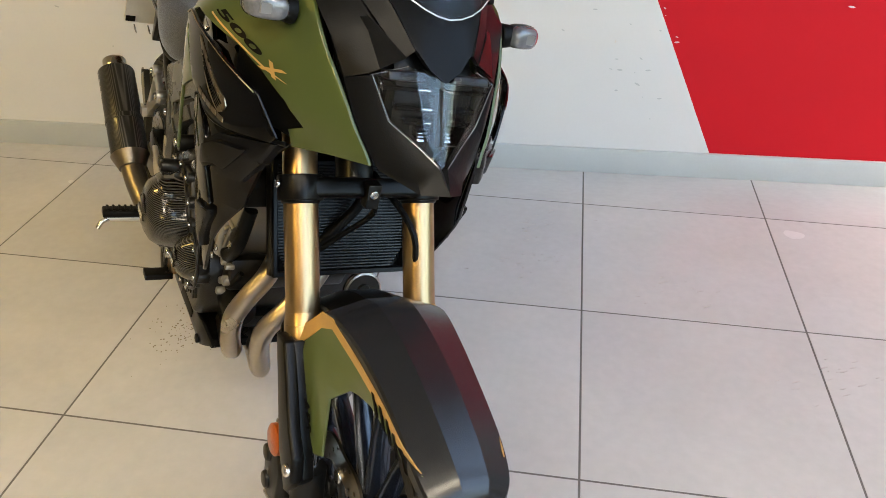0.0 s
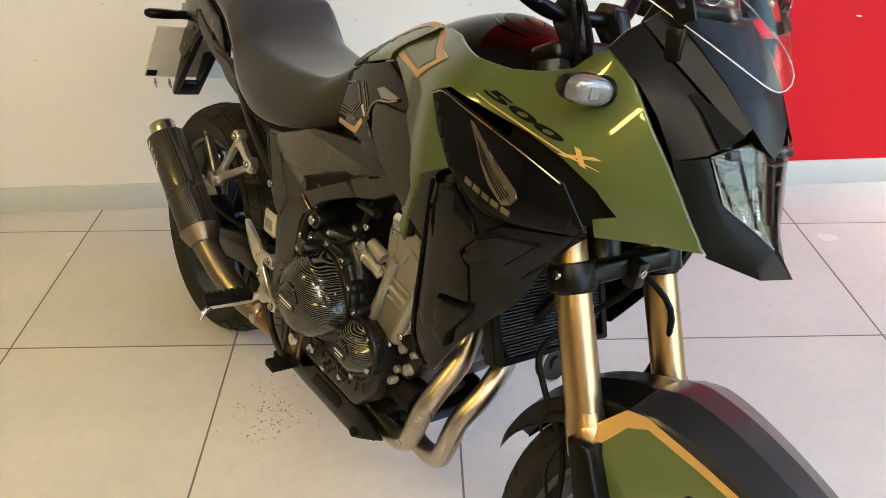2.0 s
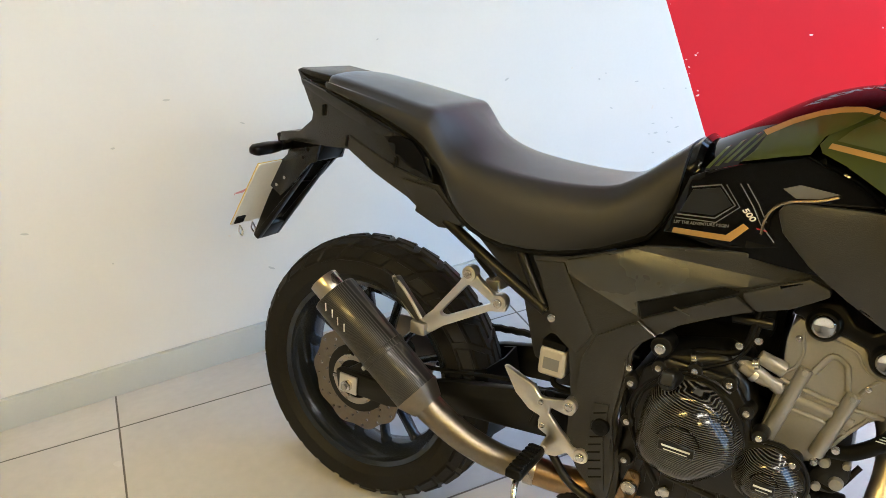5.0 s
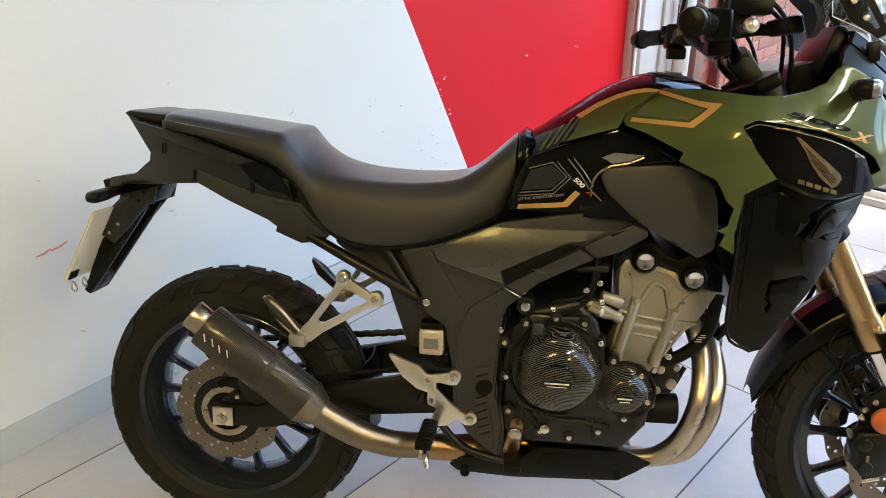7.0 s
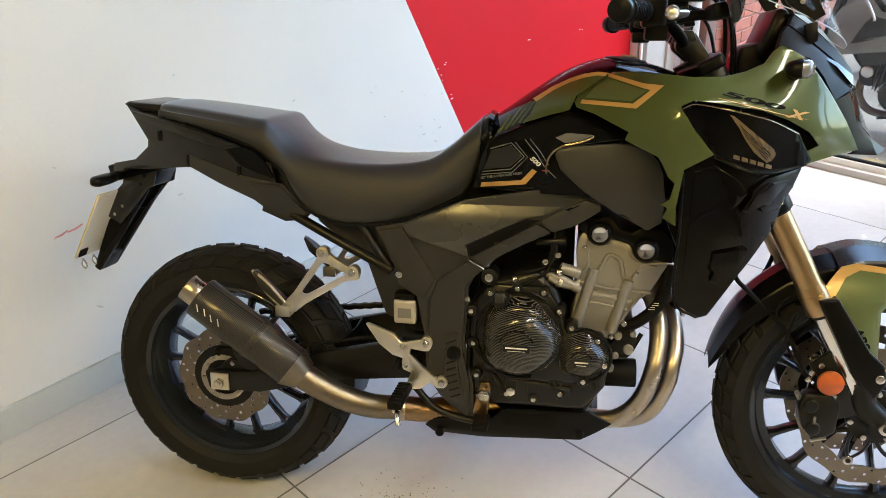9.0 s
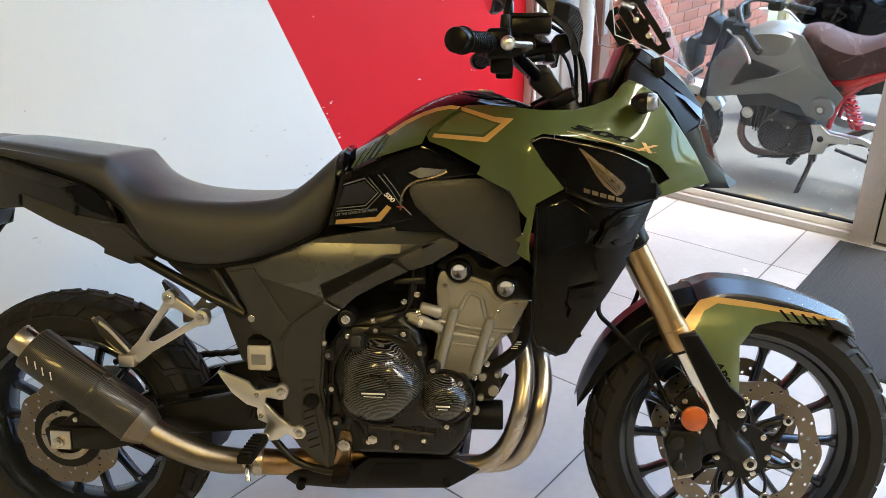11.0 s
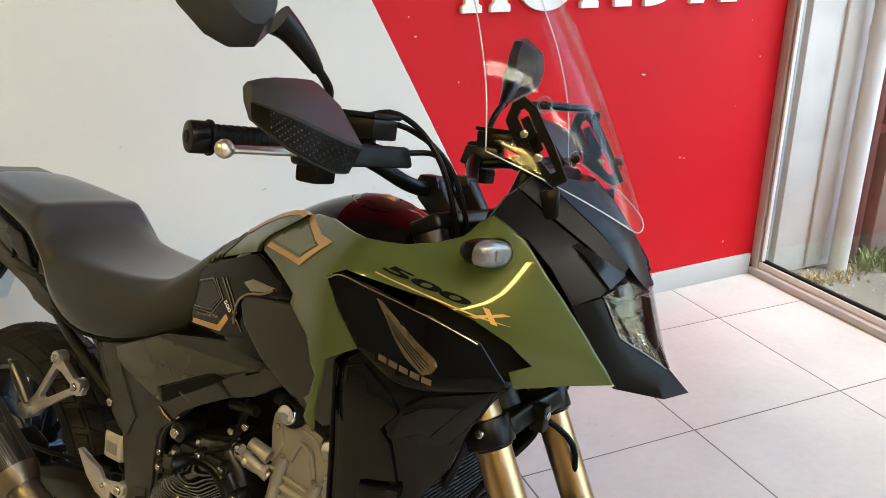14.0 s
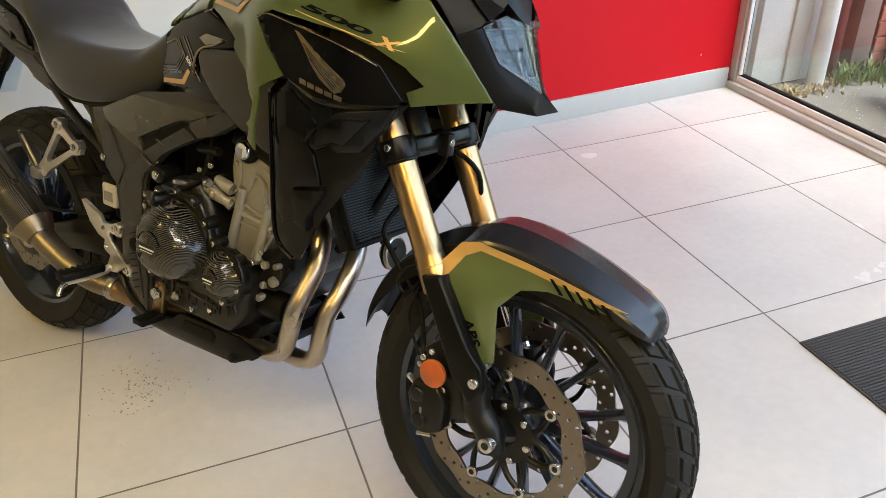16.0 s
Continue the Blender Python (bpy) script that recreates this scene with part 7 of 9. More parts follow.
# ---- bars and controls
hb = part("handlebar", tube([(0.878, -0.380, 1.147), (0.925, -0.255, 1.150), (0.965, -0.16, 1.140), (1.005, -0.085, 1.105), (1.015, 0.0, 1.098), (1.005, 0.085, 1.105), (0.965, 0.16, 1.140), (0.925, 0.255, 1.150), (0.878, 0.380, 1.147)], 0.0115, 14), "satin_black", bike, "black tapered handlebar")
for s in (-1, 1):
    part("riser", prism([(1.055, 1.035), (1.085, 1.045), (1.035, 1.118), (0.995, 1.118), (0.998, 1.085)], s * 0.045 - 0.014, s * 0.045 + 0.014, 0.005), "black_metal", hb)
    part("riser_cap", prism([(0.990, 1.098), (1.000, 1.122), (1.030, 1.122), (1.040, 1.102)], s * 0.045 - 0.016, s * 0.045 + 0.016, 0.004), "black_metal", hb)
    a, b = Vector((0.876, s * 0.384, 1.147)), Vector((0.922, s * 0.262, 1.150))
    gr = part("grip", cyl(a, b, 0.0165, 0.0165, 20, 0.002), "soft_rubber", hb, "ribbed black rubber grip")
    dd = (b - a).normalized()
    for k in range(12):
        p = a + dd * (0.012 + 0.009 * k)
        part("rib", cyl(p, p + dd * 0.004, 0.0175, seg=18), "soft_rubber", gr)
    be = part("bar_end", cyl(a - dd * 0.006, a + dd * 0.020, 0.0205, 0.0205, 24, 0.004), "satin_black", hb, "black bar-end weight")
    part("flange", cyl(a + dd * 0.019, a + dd * 0.024, 0.0225, seg=24, bevel=0.001), "soft_rubber", be)
    part("end_screw", cyl(a - dd * 0.0065, a - dd * 0.0075, 0.008, seg=12), "soft_rubber", be)
    sw = part("switch_pod", round_edges(box((0.918, s * 0.205, 1.122), (0.962, s * 0.258, 1.176)), 0.010, seg=3), "satin_black", hb, "black switch housing")
    part("rocker", round_edges(box((0.910, s * 0.222, 1.155), (0.92, s * 0.245, 1.172)), 0.003), "decal_red" if s < 0 else "soft_rubber", sw)
    part("lower_box", round_edges(box((0.925, s * 0.21, 1.100), (0.965, s * 0.25, 1.126)), 0.006), "soft_rubber", sw)
    mc = part("master_cylinder", round_edges(box((0.958, s * 0.17, 1.168), (1.03, s * 0.225, 1.196)), 0.005), "satin_black", hb, "black brake master cylinder")
    part("lid", round_edges(box((0.955, s * 0.167, 1.196), (1.033, s * 0.228, 1.203)), 0.003), "soft_rubber", mc)
    part("perch", prism([(0.925, 1.135), (0.935, 1.168), (1.00, 1.172), (1.005, 1.145), (0.965, 1.128)], s * 0.19 - 0.014, s * 0.19 + 0.014, 0.004), "black_metal", mc)
    lv = part("lever", tube([(0.985, s * 0.205, 1.145), (0.992, s * 0.26, 1.146), (0.975, s * 0.33, 1.143), (0.957, s * 0.400, 1.141)], 0.0072, 12, 6, 0.005), "alloy", hb, "polished lever with a ball end")
    bmb = bmesh.new()
    bmesh.ops.create_uvsphere(bmb, u_segments=16, v_segments=10, radius=0.0115, matrix=Matrix.Translation((0.956, s * 0.404, 1.141)))
    part("ball", bmb, "alloy", lv)
    # handguard: an upper face and a textured lower face that meet in a crease
    cols = [((0.998, 0.302, 1.229), (1.074, 0.300, 1.163), (1.068, 0.318, 1.128)), ((1.001, 0.318, 1.232), (1.073, 0.330, 1.168), (1.066, 0.335, 1.129)), ((1.005, 0.350, 1.231), (1.069, 0.375, 1.180), (1.062, 0.372, 1.140)),
            ((1.006, 0.385, 1.228), (1.060, 0.412, 1.191), (1.054, 0.402, 1.153)), ((1.006, 0.408, 1.224), (1.045, 0.430, 1.196), (1.042, 0.422, 1.168)), ((1.000, 0.420, 1.219), (1.026, 0.436, 1.199), (1.024, 0.430, 1.180))]
    rings = []
    for a, c, b in cols:
        a, c, b = Vector(a), Vector(c), Vector(b)
        back = Vector((-0.008, -0.002, -0.001))
        ring = [a + Vector((-0.004, 0, -0.004)), a, a.lerp(c, 0.42) + Vector((0.005, 0, 0.005)), a.lerp(c, 0.94), c, c.lerp(b, 0.1), b, b + back, c + 2 * back, a + back + Vector((0, 0, -0.006))]
        rings.append([(p.x, s * p.y, p.z) for p in ring])
    hg = part("handguard", skin(rings), "guard_grey", hb, "dark grey plastic handguard", smooth=32)
    # textured lower band with staggered studs
    band = []
    for a, c, b in cols:
        a, c, b = Vector(a), Vector(c), Vector(b)
        band.append([(p.x, s * p.y, p.z) for p in (c.lerp(b, 0.10) + Vector((-0.002, 0, 0)), c.lerp(b, 0.13) + Vector((0.0022, 0, 0.0004)), c.lerp(b, 0.94) + Vector((0.0022, 0, -0.0006)), c.lerp(b, 0.98) + Vector((-0.002, 0, -0.0006)))])
    tb = part("textured_band", skin(band), "satin_black", hg, "black textured lower band", smooth=25)
    for k in range(7):
        for i in range(15):
            u = (i + 0.5 + 0.5 * (k % 2)) / 15.5 * 4.1
            q = int(u)
            c = Vector(cols[q][1]).lerp(Vector(cols[q + 1][1]), u - q)
            b = Vector(cols[q][2]).lerp(Vector(cols[q + 1][2]), u - q)
            n_ = (b - c).cross(Vector(cols[q + 1][1]) - Vector(cols[q][1])).normalized()
            n_ = n_ if n_.x > 0 else -n_
            p = c.lerp(b, 0.20 + 0.11 * k) + Vector((0.0022, 0, 0))
            e_ = p + n_ * 0.0012
            p = p - n_ * 0.001
            part("stud", cyl((p.x, s * p.y, p.z), (e_.x, s * e_.y, e_.z), 0.0023, 0.0012, 4), "grey_plastic", hg)
    part("inner_wing", prism([(1.030, 1.160), (1.052, 1.164), (1.062, 1.136), (1.036, 1.134)], s * 0.168, s * 0.306, 0.006), "soft_rubber", hg)
    part("stay", tube([(0.985, s * 0.165, 1.140), (1.02, s * 0.17, 1.146), (1.045, s * 0.19, 1.146)], 0.010, 10, 4), "satin_black", hg)
    # mirror: a deep shell on a cranked stem, its glass facing back
    ms = part("mirror_stem", tube([(0.950, s * 0.226, 1.165), (0.952, s * 0.227, 1.205), (0.956, s * 0.234, 1.228), (0.956, s * 0.262, 1.252), (0.950, s * 0.284, 1.272)], 0.0062, 12), "satin_black", hb, "black mirror stem")
    part("stem_nut", cyl((0.950, s * 0.226, 1.166), (0.951, s * 0.226, 1.200), 0.0105, 0.0095, 16, 0.002), "satin_black", ms)
    part("stem_joint", tube([(0.956, s * 0.258, 1.248), (0.952, s * 0.278, 1.268), (0.944, s * 0.302, 1.290), (0.938, s * 0.318, 1.300)], 0.0085, 14, 4, 0.021), "satin_black", ms)
    edge_ = [(0.322, 1.312), (0.328, 1.282), (0.346, 1.262), (0.370, 1.258), (0.398, 1.268), (0.432, 1.296), (0.450, 1.324), (0.452, 1.352), (0.440, 1.374), (0.400, 1.388), (0.356, 1.376), (0.332, 1.346)]
    cy_, cz_ = 0.388, 1.322
    rings = [[(x - 0.26 * (y - cy_) * k, s * (cy_ + (y - cy_) * k), cz_ + (z - cz_) * k) for y, z in edge_] for x, k in ((0.900, 0.93), (0.903, 0.985), (0.910, 1.0), (0.920, 0.985), (0.950, 0.66), (0.957, 0.56), (0.963, 0.30), (0.964, 0.08))]
    mi = part("mirror", skin(rings), "guard_grey", ms, "dark mirror shell", smooth=24)
    gl = [(0.8996 - 0.26 * (y - cy_) * 0.88, s * (cy_ + (y - cy_) * 0.88), cz_ + (z - cz_) * 0.88) for y, z in edge_]
    part("mirror_glass", skin([gl, [(x - 0.0012, y, z) for x, y, z in gl]]), "chrome", mi, "silvered mirror glass", smooth=0)
# cables
for k, (a, b) in enumerate((((0.96, -0.20, 1.185), (1.11, -0.07, 0.98)), ((0.97, -0.19, 1.18), (1.12, -0.05, 0.95)), ((0.96, 0.2, 1.18), (1.11, 0.06, 0.97)), ((0.965, -0.21, 1.17), (1.09, -0.08, 1.0)))):
    a, b = Vector(a), Vector(b)
    part("cable", tube([a, a + Vector((0.06, 0.04 if a.y < 0 else -0.04, 0.02 - 0.012 * k)), (a + b) / 2 + Vector((0.05, 0.01 * k, 0.06)), b], 0.004, 8), "soft_rubber", bike, "black control cable")
# radiator
RM = Matrix.Translation((1.062, 0.0, 0.668)) @ pose(0, 0, 0, 0, -24, 0)
rad = part("radiator", round_edges(box((-0.025, -0.104, -0.10), (0.0, 0.155, 0.10), 0, RM), 0.004), "satin_black", bike, "black radiator with a slatted guard")
fin0 = None
for k in range(34):
    m = RM @ pose(0.002, 0, -0.088 + k * 0.0053) @ Matrix.Diagonal((1, 1 - 0.16 * max(0, 6 - k) / 6, 1, 1))
    if fin0 is None:
        fin0 = part("fin", box((0, -0.094, 0), (0.008, 0.140, 0.0022)), "fin", rad, smooth=0)
        fin0.matrix_basis = m
    else:
        same("fin", fin0, m, rad)
bm = bmesh.new()
for z0_, z1_ in ((-0.10, -0.090), (0.090, 0.10)):
    add_box(bm, (0.0, -0.104, z0_), (0.014, 0.155, z1_), 0.002, RM)
for y0_, y1_ in ((-0.104, -0.094), (0.140, 0.155)):
    add_box(bm, (0.0, y0_, -0.10), (0.014, y1_, 0.10), 0.002, RM)
part("surround", bm, "satin_black", rad)
part("radiator_hose", tube([(1.06, 0.06, 0.735), (1.085, 0.04, 0.70), (1.085, -0.01, 0.64), (1.065, -0.04, 0.585), (1.03, -0.05, 0.545)], 0.0095, 12), "soft_rubber", bike, "black rubber hose")
hn = part("horn", spin([(0, 0.012), (0.012, 0.012), (0.014, 0.008), (0.032, 0.010), (0.036, 0.004), (0.036, -0.006), (0.020, -0.022), (0, -0.022)], (0, 0, 0), "z", 32), "black_metal", bike, "round black horn with a bright rim")
hn.matrix_basis = Matrix.Translation((1.060, 0.094, 0.512)) @ pose(0, 0, 0, 0, 80, 0)
part("rim", spin([(0.033, 0.0105), (0.0365, 0.009), (0.037, 0.002), (0.034, 0.002), (0.033, 0.0105)], (0, 0, 0), "z", 32), "steel", hn)
part("horn_stay", tube([(1.045, 0.094, 0.515), (1.03, 0.08, 0.545), (1.03, 0.06, 0.57)], 0.006, 8), "black_metal", bike)
part("brake_hose", tube([(1.225, -0.015, 0.795), (1.215, 0.005, 0.755), (1.175, -0.030, 0.690), (1.150, -0.065, 0.630), (1.185, -0.080, 0.590), (1.255, -0.085, 0.52), (1.300, -0.115, 0.43)], 0.005, 10), "soft_rubber", bike, "black brake hose")
part("brake_hose", tube([(1.16, 0.02, 0.80), (1.26, 0.06, 0.74), (1.25, 0.08, 0.62), (1.21, 0.09, 0.52), (1.27, 0.095, 0.43)], 0.005, 8), "soft_rubber", bike, "black brake hose")
part("sensor_wire", tube([(1.262, -0.095, 0.60), (1.235, -0.112, 0.585), (1.228, -0.118, 0.56), (1.248, -0.118, 0.545), (1.268, -0.112, 0.565), (1.255, -0.112, 0.50), (1.290, -0.120, 0.44)], 0.0028, 8), "soft_rubber", bike)


# ---------------------------------------------------------------- outside: parked motorcycles, fence, weeds
def small_wheel(parent, c, r, w, spokes):
    o = new("wheel")
    o.parent = parent
    o.matrix_basis = Matrix.Translation(c)
    rim = r * 0.66
    prof = [(rim, -w * 0.6), (rim + 0.02, -w * 0.95), (r - 0.04, -w), (r - 0.015, -w * 0.75), (r, 0)]
    prof = prof + [(a, -b) for a, b in prof[-2::-1]]
    bm = spin(prof, (0, 0, 0), "y", 40)
    for k in range(26):
        for side, sh in ((-1, 0), (1, 0.5)):
            a = 2 * math.pi * (k + sh) / 26
            m = pose(0, 0, 0, 0, -math.degrees(a), 0)
            add_box(bm, (r - 0.012, min(side * w * 0.1, side * w * 0.85), -0.017), (r + 0.001, max(side * w * 0.1, side * w * 0.85), 0.017), 0, m)
    part("tyre", bm, "rubber", o)
    part("rim", spin([(rim, -w * 0.6), (rim - 0.02, -w * 0.5), (rim - 0.02, w * 0.5), (rim, w * 0.6)], (0, 0, 0), "y", 36), "black_metal", o)
    for k in range(spokes * 2):
        a, b = 2 * math.pi * k / (spokes * 2), 2 * math.pi * (k + (1.6 if k % 2 else -1.6)) / (spokes * 2)
        part("spoke", cyl((0.03 * math.cos(a), 0.03 if k % 2 else -0.03, 0.03 * math.sin(a)), ((rim - 0.015) * math.cos(b), 0, (rim - 0.015) * math.sin(b)), 0.0035, 0.0035, 6), "black_metal", o)
    part("hub", cyl((0, -0.05, 0), (0, 0.05, 0), 0.035, seg=20, bevel=0.004), "black_metal", o)
    part("brake_disc", spin([(0.055, -0.056), (0.085, -0.056), (0.085, -0.052), (0.055, -0.052), (0.055, -0.056)], (0, 0, 0), "y", 36), "steel", o)
    return o


def grey_bike(m):
    """A small naked motorcycle: stacked lamps, wedge-shaped side shrouds, a lying single cylinder and a red frame."""
    b = thing("motorcycle", m, "small grey motorcycle with brown seat and red frame on the forecourt", "motorcycle", "motorcycles parked outside")
    r = 0.205
    small_wheel(b, (0, 0, 0.225), 0.225, 0.062, 10)
    fw = small_wheel(b, (1.17, 0.03, r), r, 0.058, 10)
    fw.matrix_basis = Matrix.Translation((1.17, 0.03, r)) @ pose(0, 0, 0, 0, 0, 16)
    for y in (-0.075, 0.095):
        part("fork_leg", cyl((1.165, y, r - 0.01), (1.088, y, 0.31), 0.022, 0.024, 16, 0.002), "alloy", b, "silver fork leg")
        part("fork_tube", cyl((1.095, y, 0.29), (1.045, y * 0.95, 0.40), 0.027, 0.026, 16, 0.003), "gold", b, "gold fork tube")
        part("fork_upper", cyl((1.048, y * 0.9, 0.395), (0.960, y * 0.6, 0.78), 0.019, 0.019, 16), "black_metal", b)
    rings = []
    for k in range(15):
        a = radians(22 + k * 9)
        rr = r + 0.034 + 0.012 * math.sin(k * 0.22)
        ring = [(-0.058, -0.045), (-0.056, -0.008), (-0.03, 0.006), (0.03, 0.006), (0.056, -0.008), (0.058, -0.045)]
        ring = ring + [(y * 0.93, q - 0.005) for y, q in ring[::-1]]
        rings.append([(1.17 + (rr + q) * math.cos(a) - 0.28 * y, 0.03 + y + 0.28 * (rr + q) * math.cos(a), r + (rr + q) * math.sin(a)) for y, q in ring])
    part("mudguard", skin(rings), "alloy", b, "silver front mudguard", smooth=35)
    # tank under a keel-shaped top
    rings = []
    for x, zt, w, zb in dense([(0.50, 0.70, 0.06, 0.60), (0.58, 0.755, 0.10, 0.58), (0.66, 0.79, 0.125, 0.56), (0.76, 0.79, 0.13, 0.54), (0.86, 0.755, 0.115, 0.54), (0.96, 0.68, 0.08, 0.54)], 18):
        half = [(0, zt), (w * 0.45, zt - 0.006), (w * 0.85, zt - 0.03), (w, (zt + zb) / 2), (w * 0.9, zb)]
        rings.append([(x, -y, z) for y, z in half[::-1]] + [(x, y, z) for y, z in half[1:]])
    part("fuel_tank", skin(rings), "bike_grey", b, smooth=45)
    depth = lambda x, z: 0.158 - 0.45 * max(0, z - 0.60) - 0.30 * max(0, x - 0.85) - 0.25 * max(0, 0.52 - x) * 0.5
    for s in (-1, 1):
        sp = part("side_shroud", panel([(1.005, 0.580), (0.965, 0.649), (0.894, 0.697), (0.763, 0.755), (0.656, 0.775), (0.585, 0.762), (0.516, 0.692), (0.428, 0.584), (0.354, 0.510), (0.372, 0.470), (0.400, 0.425), (0.439, 0.401), (0.498, 0.399), (0.538, 0.452), (0.681, 0.490), (0.846, 0.455), (0.930, 0.430), (1.019, 0.405)], depth, s, 0.012, 0.04, 0.004), "bike_grey", b, "matt grey side shroud")
        part("inset", panel([(0.882, 0.498), (0.828, 0.606), (0.798, 0.644), (0.644, 0.609), (0.682, 0.571)], lambda x, z: depth(x, z) + 0.002, s, 0.005, 0.04, 0.001), "plastic", sp, "black recessed vent")
        part("crease", tube([(x, s * (depth(x, z) + 0.001), z) for x, z in ((0.90, 0.49), (0.80, 0.535), (0.66, 0.58), (0.56, 0.635))], 0.003, 6, 3), "bike_grey", sp)
        part("badge", panel([(0.985, 0.572), (0.930, 0.590), (0.938, 0.560), (0.968, 0.540)], lambda x, z: depth(x, z) + 0.002, s, 0.002, 0.04, 0), "decal_grey", sp)
        part("lower_edge", panel([(0.854, 0.452), (0.688, 0.487), (0.544, 0.448), (0.488, 0.390), (0.599, 0.400), (0.710, 0.415), (0.821, 0.395)], lambda x, z: 0.135, s, 0.006, 0.05, 0.003), "plastic", sp)
        part("frame_tube", tube([(0.42, s * 0.085, 0.555), (0.33, s * 0.095, 0.572), (0.216, s * 0.10, 0.632), (0.02, s * 0.10, 0.70), (-0.18, s * 0.09, 0.76)], 0.017, 10), "bike_red", b, "red painted frame tube")
        part("frame_tube", tube([(0.41, s * 0.085, 0.33), (0.385, s * 0.09, 0.44), (0.345, s * 0.095, 0.51), (0.250, s * 0.10, 0.590), (0.06, s * 0.10, 0.68)], 0.012, 10), "bike_red", b, "red painted frame tube")
        part("frame_plate", prism([(0.380, 0.548), (0.352, 0.512), (0.300, 0.548), (0.270, 0.600), (0.330, 0.584)], s * 0.092, s * 0.099, 0.002), "bike_red", b)
        part("swing_arm", prism([(0.43, 0.345), (0.39, 0.322), (0.253, 0.314), (0.10, 0.262), (-0.03, 0.240), (-0.03, 0.205), (0.10, 0.215), (0.245, 0.285), (0.385, 0.273), (0.43, 0.285)], s * 0.085, s * 0.110, 0.006, 2), "alloy", b, "silver swing arm")
        part("mirror_stem", tube([(0.930, s * 0.22, 0.86), (0.925, s * 0.24, 0.98), (0.92, s * 0.30, 1.13)], 0.008, 8), "steel", b)
        part("mirror_head", round_edges(box((0.89, s * 0.27, 1.10), (0.92, s * 0.40, 1.19)), 0.02, seg=3), "satin_black", b)
        part("indicator", tube([(1.08, s * 0.05, 0.52), (1.10, s * 0.15, 0.51)], 0.016, 10, 0), "lamp_clear", b)
        part("lever", tube([(0.90, s * 0.20, 0.79), (0.80, s * 0.29, 0.77), (0.74, s * 0.33, 0.71), (0.73, s * 0.335, 0.685)], 0.006, 8), "alloy", b, "silver lever")
        part("grip", cyl((0.78, s * 0.27, 0.80), (0.68, s * 0.37, 0.755), 0.018, seg=14, bevel=0.003), "soft_rubber", b)
        part("switch_pod", round_edges(box((0.79, s * 0.20, 0.785), (0.86, s * 0.26, 0.835)), 0.010), "soft_rubber", b)
        part("riser", cyl((0.905, s * 0.04, 0.80), (0.910, s * 0.04, 0.86), 0.018, seg=14, bevel=0.003), "black_metal", b)
    part("handlebar", tube([(0.68, -0.37, 0.755), (0.79, -0.26, 0.808), (0.88, -0.12, 0.860), (0.908, 0.0, 0.866), (0.88, 0.12, 0.860), (0.79, 0.26, 0.808), (0.68, 0.37, 0.755)], 0.011, 10), "black_metal", b)
    part("clamp", round_edges(box((0.90, -0.10, 0.775), (0.965, 0.10, 0.805)), 0.008), "black_metal", b)
    part("seat", skin([[(x, -y, z) for y, z in ((w * 0.9, zb), (w, (zt + zb) / 2), (w * 0.98, zt - 0.03), (w * 0.7, zt - 0.004))] + [(x, y, z) for y, z in ((0, zt), (w * 0.7, zt - 0.004), (w * 0.98, zt - 0.03), (w, (zt + zb) / 2), (w * 0.9, zb))] for x, zt, w, zb in dense([(0.595, 0.790, 0.07, 0.75), (0.53, 0.792, 0.105, 0.675), (0.42, 0.752, 0.125, 0.585), (0.32, 0.745, 0.135, 0.610), (0.205, 0.800, 0.135, 0.650), (0.05, 0.835, 0.125, 0.70), (-0.12, 0.85, 0.11, 0.76), (-0.22, 0.86, 0.07, 0.81)], 24)]), "brown_seat", b, "brown vinyl seat", smooth=50)
    # engine
    part("engine_case", prism([(0.455, 0.225), (0.465, 0.350), (0.55, 0.372), (0.63, 0.400), (0.70, 0.345), (0.735, 0.26), (0.70, 0.18), (0.56, 0.165)], -0.12, 0.12, 0.015, 3), "engine_dark", b, "black engine case")
    cover = part("crank_cover", cyl((0.640, 0.115, 0.268), (0.640, 0.152, 0.268), 0.088, 0.080, 30, 0.010), "black_metal", b, "round black crankcase cover")
    part("gear_cover", prism([(0.465, 0.245), (0.475, 0.345), (0.545, 0.355), (0.575, 0.30), (0.565, 0.205)], 0.115, 0.146, 0.012, 3), "black_metal", b)
    for q in range(6):
        a = q * 1.047 + 0.3
        part("bolt", cyl((0.64 + 0.086 * math.cos(a), 0.12, 0.268 + 0.086 * math.sin(a)), (0.64 + 0.086 * math.cos(a), 0.146, 0.268 + 0.086 * math.sin(a)), 0.008, seg=6), "bolt", cover)
    part("cylinder", prism([(0.70, 0.235), (0.685, 0.375), (0.775, 0.395), (0.800, 0.275)], -0.065, 0.065, 0.008), "engine_dark", b)
    for k in range(6):
        part("fin", prism([(0.698 + 0.014 * k, 0.228 + 0.006 * k), (0.683 + 0.014 * k, 0.385 + 0.004 * k), (0.688 + 0.014 * k, 0.385 + 0.004 * k), (0.703 + 0.014 * k, 0.228 + 0.006 * k)], -0.082, 0.082, 0), "black_metal", b, smooth=0)
    part("cylinder_head", prism([(0.780, 0.265), (0.765, 0.400), (0.830, 0.400), (0.850, 0.330), (0.835, 0.270)], -0.075, 0.075, 0.010, 2), "engine_dark", b)
    part("head_cap", cyl((0.805, 0.07, 0.345), (0.805, 0.088, 0.345), 0.030, seg=20, bevel=0.004), "alloy", b)
    part("throttle_body", cyl((0.745, 0.0, 0.40), (0.68, 0.0, 0.465), 0.028, seg=16, bevel=0.003), "engine", b)
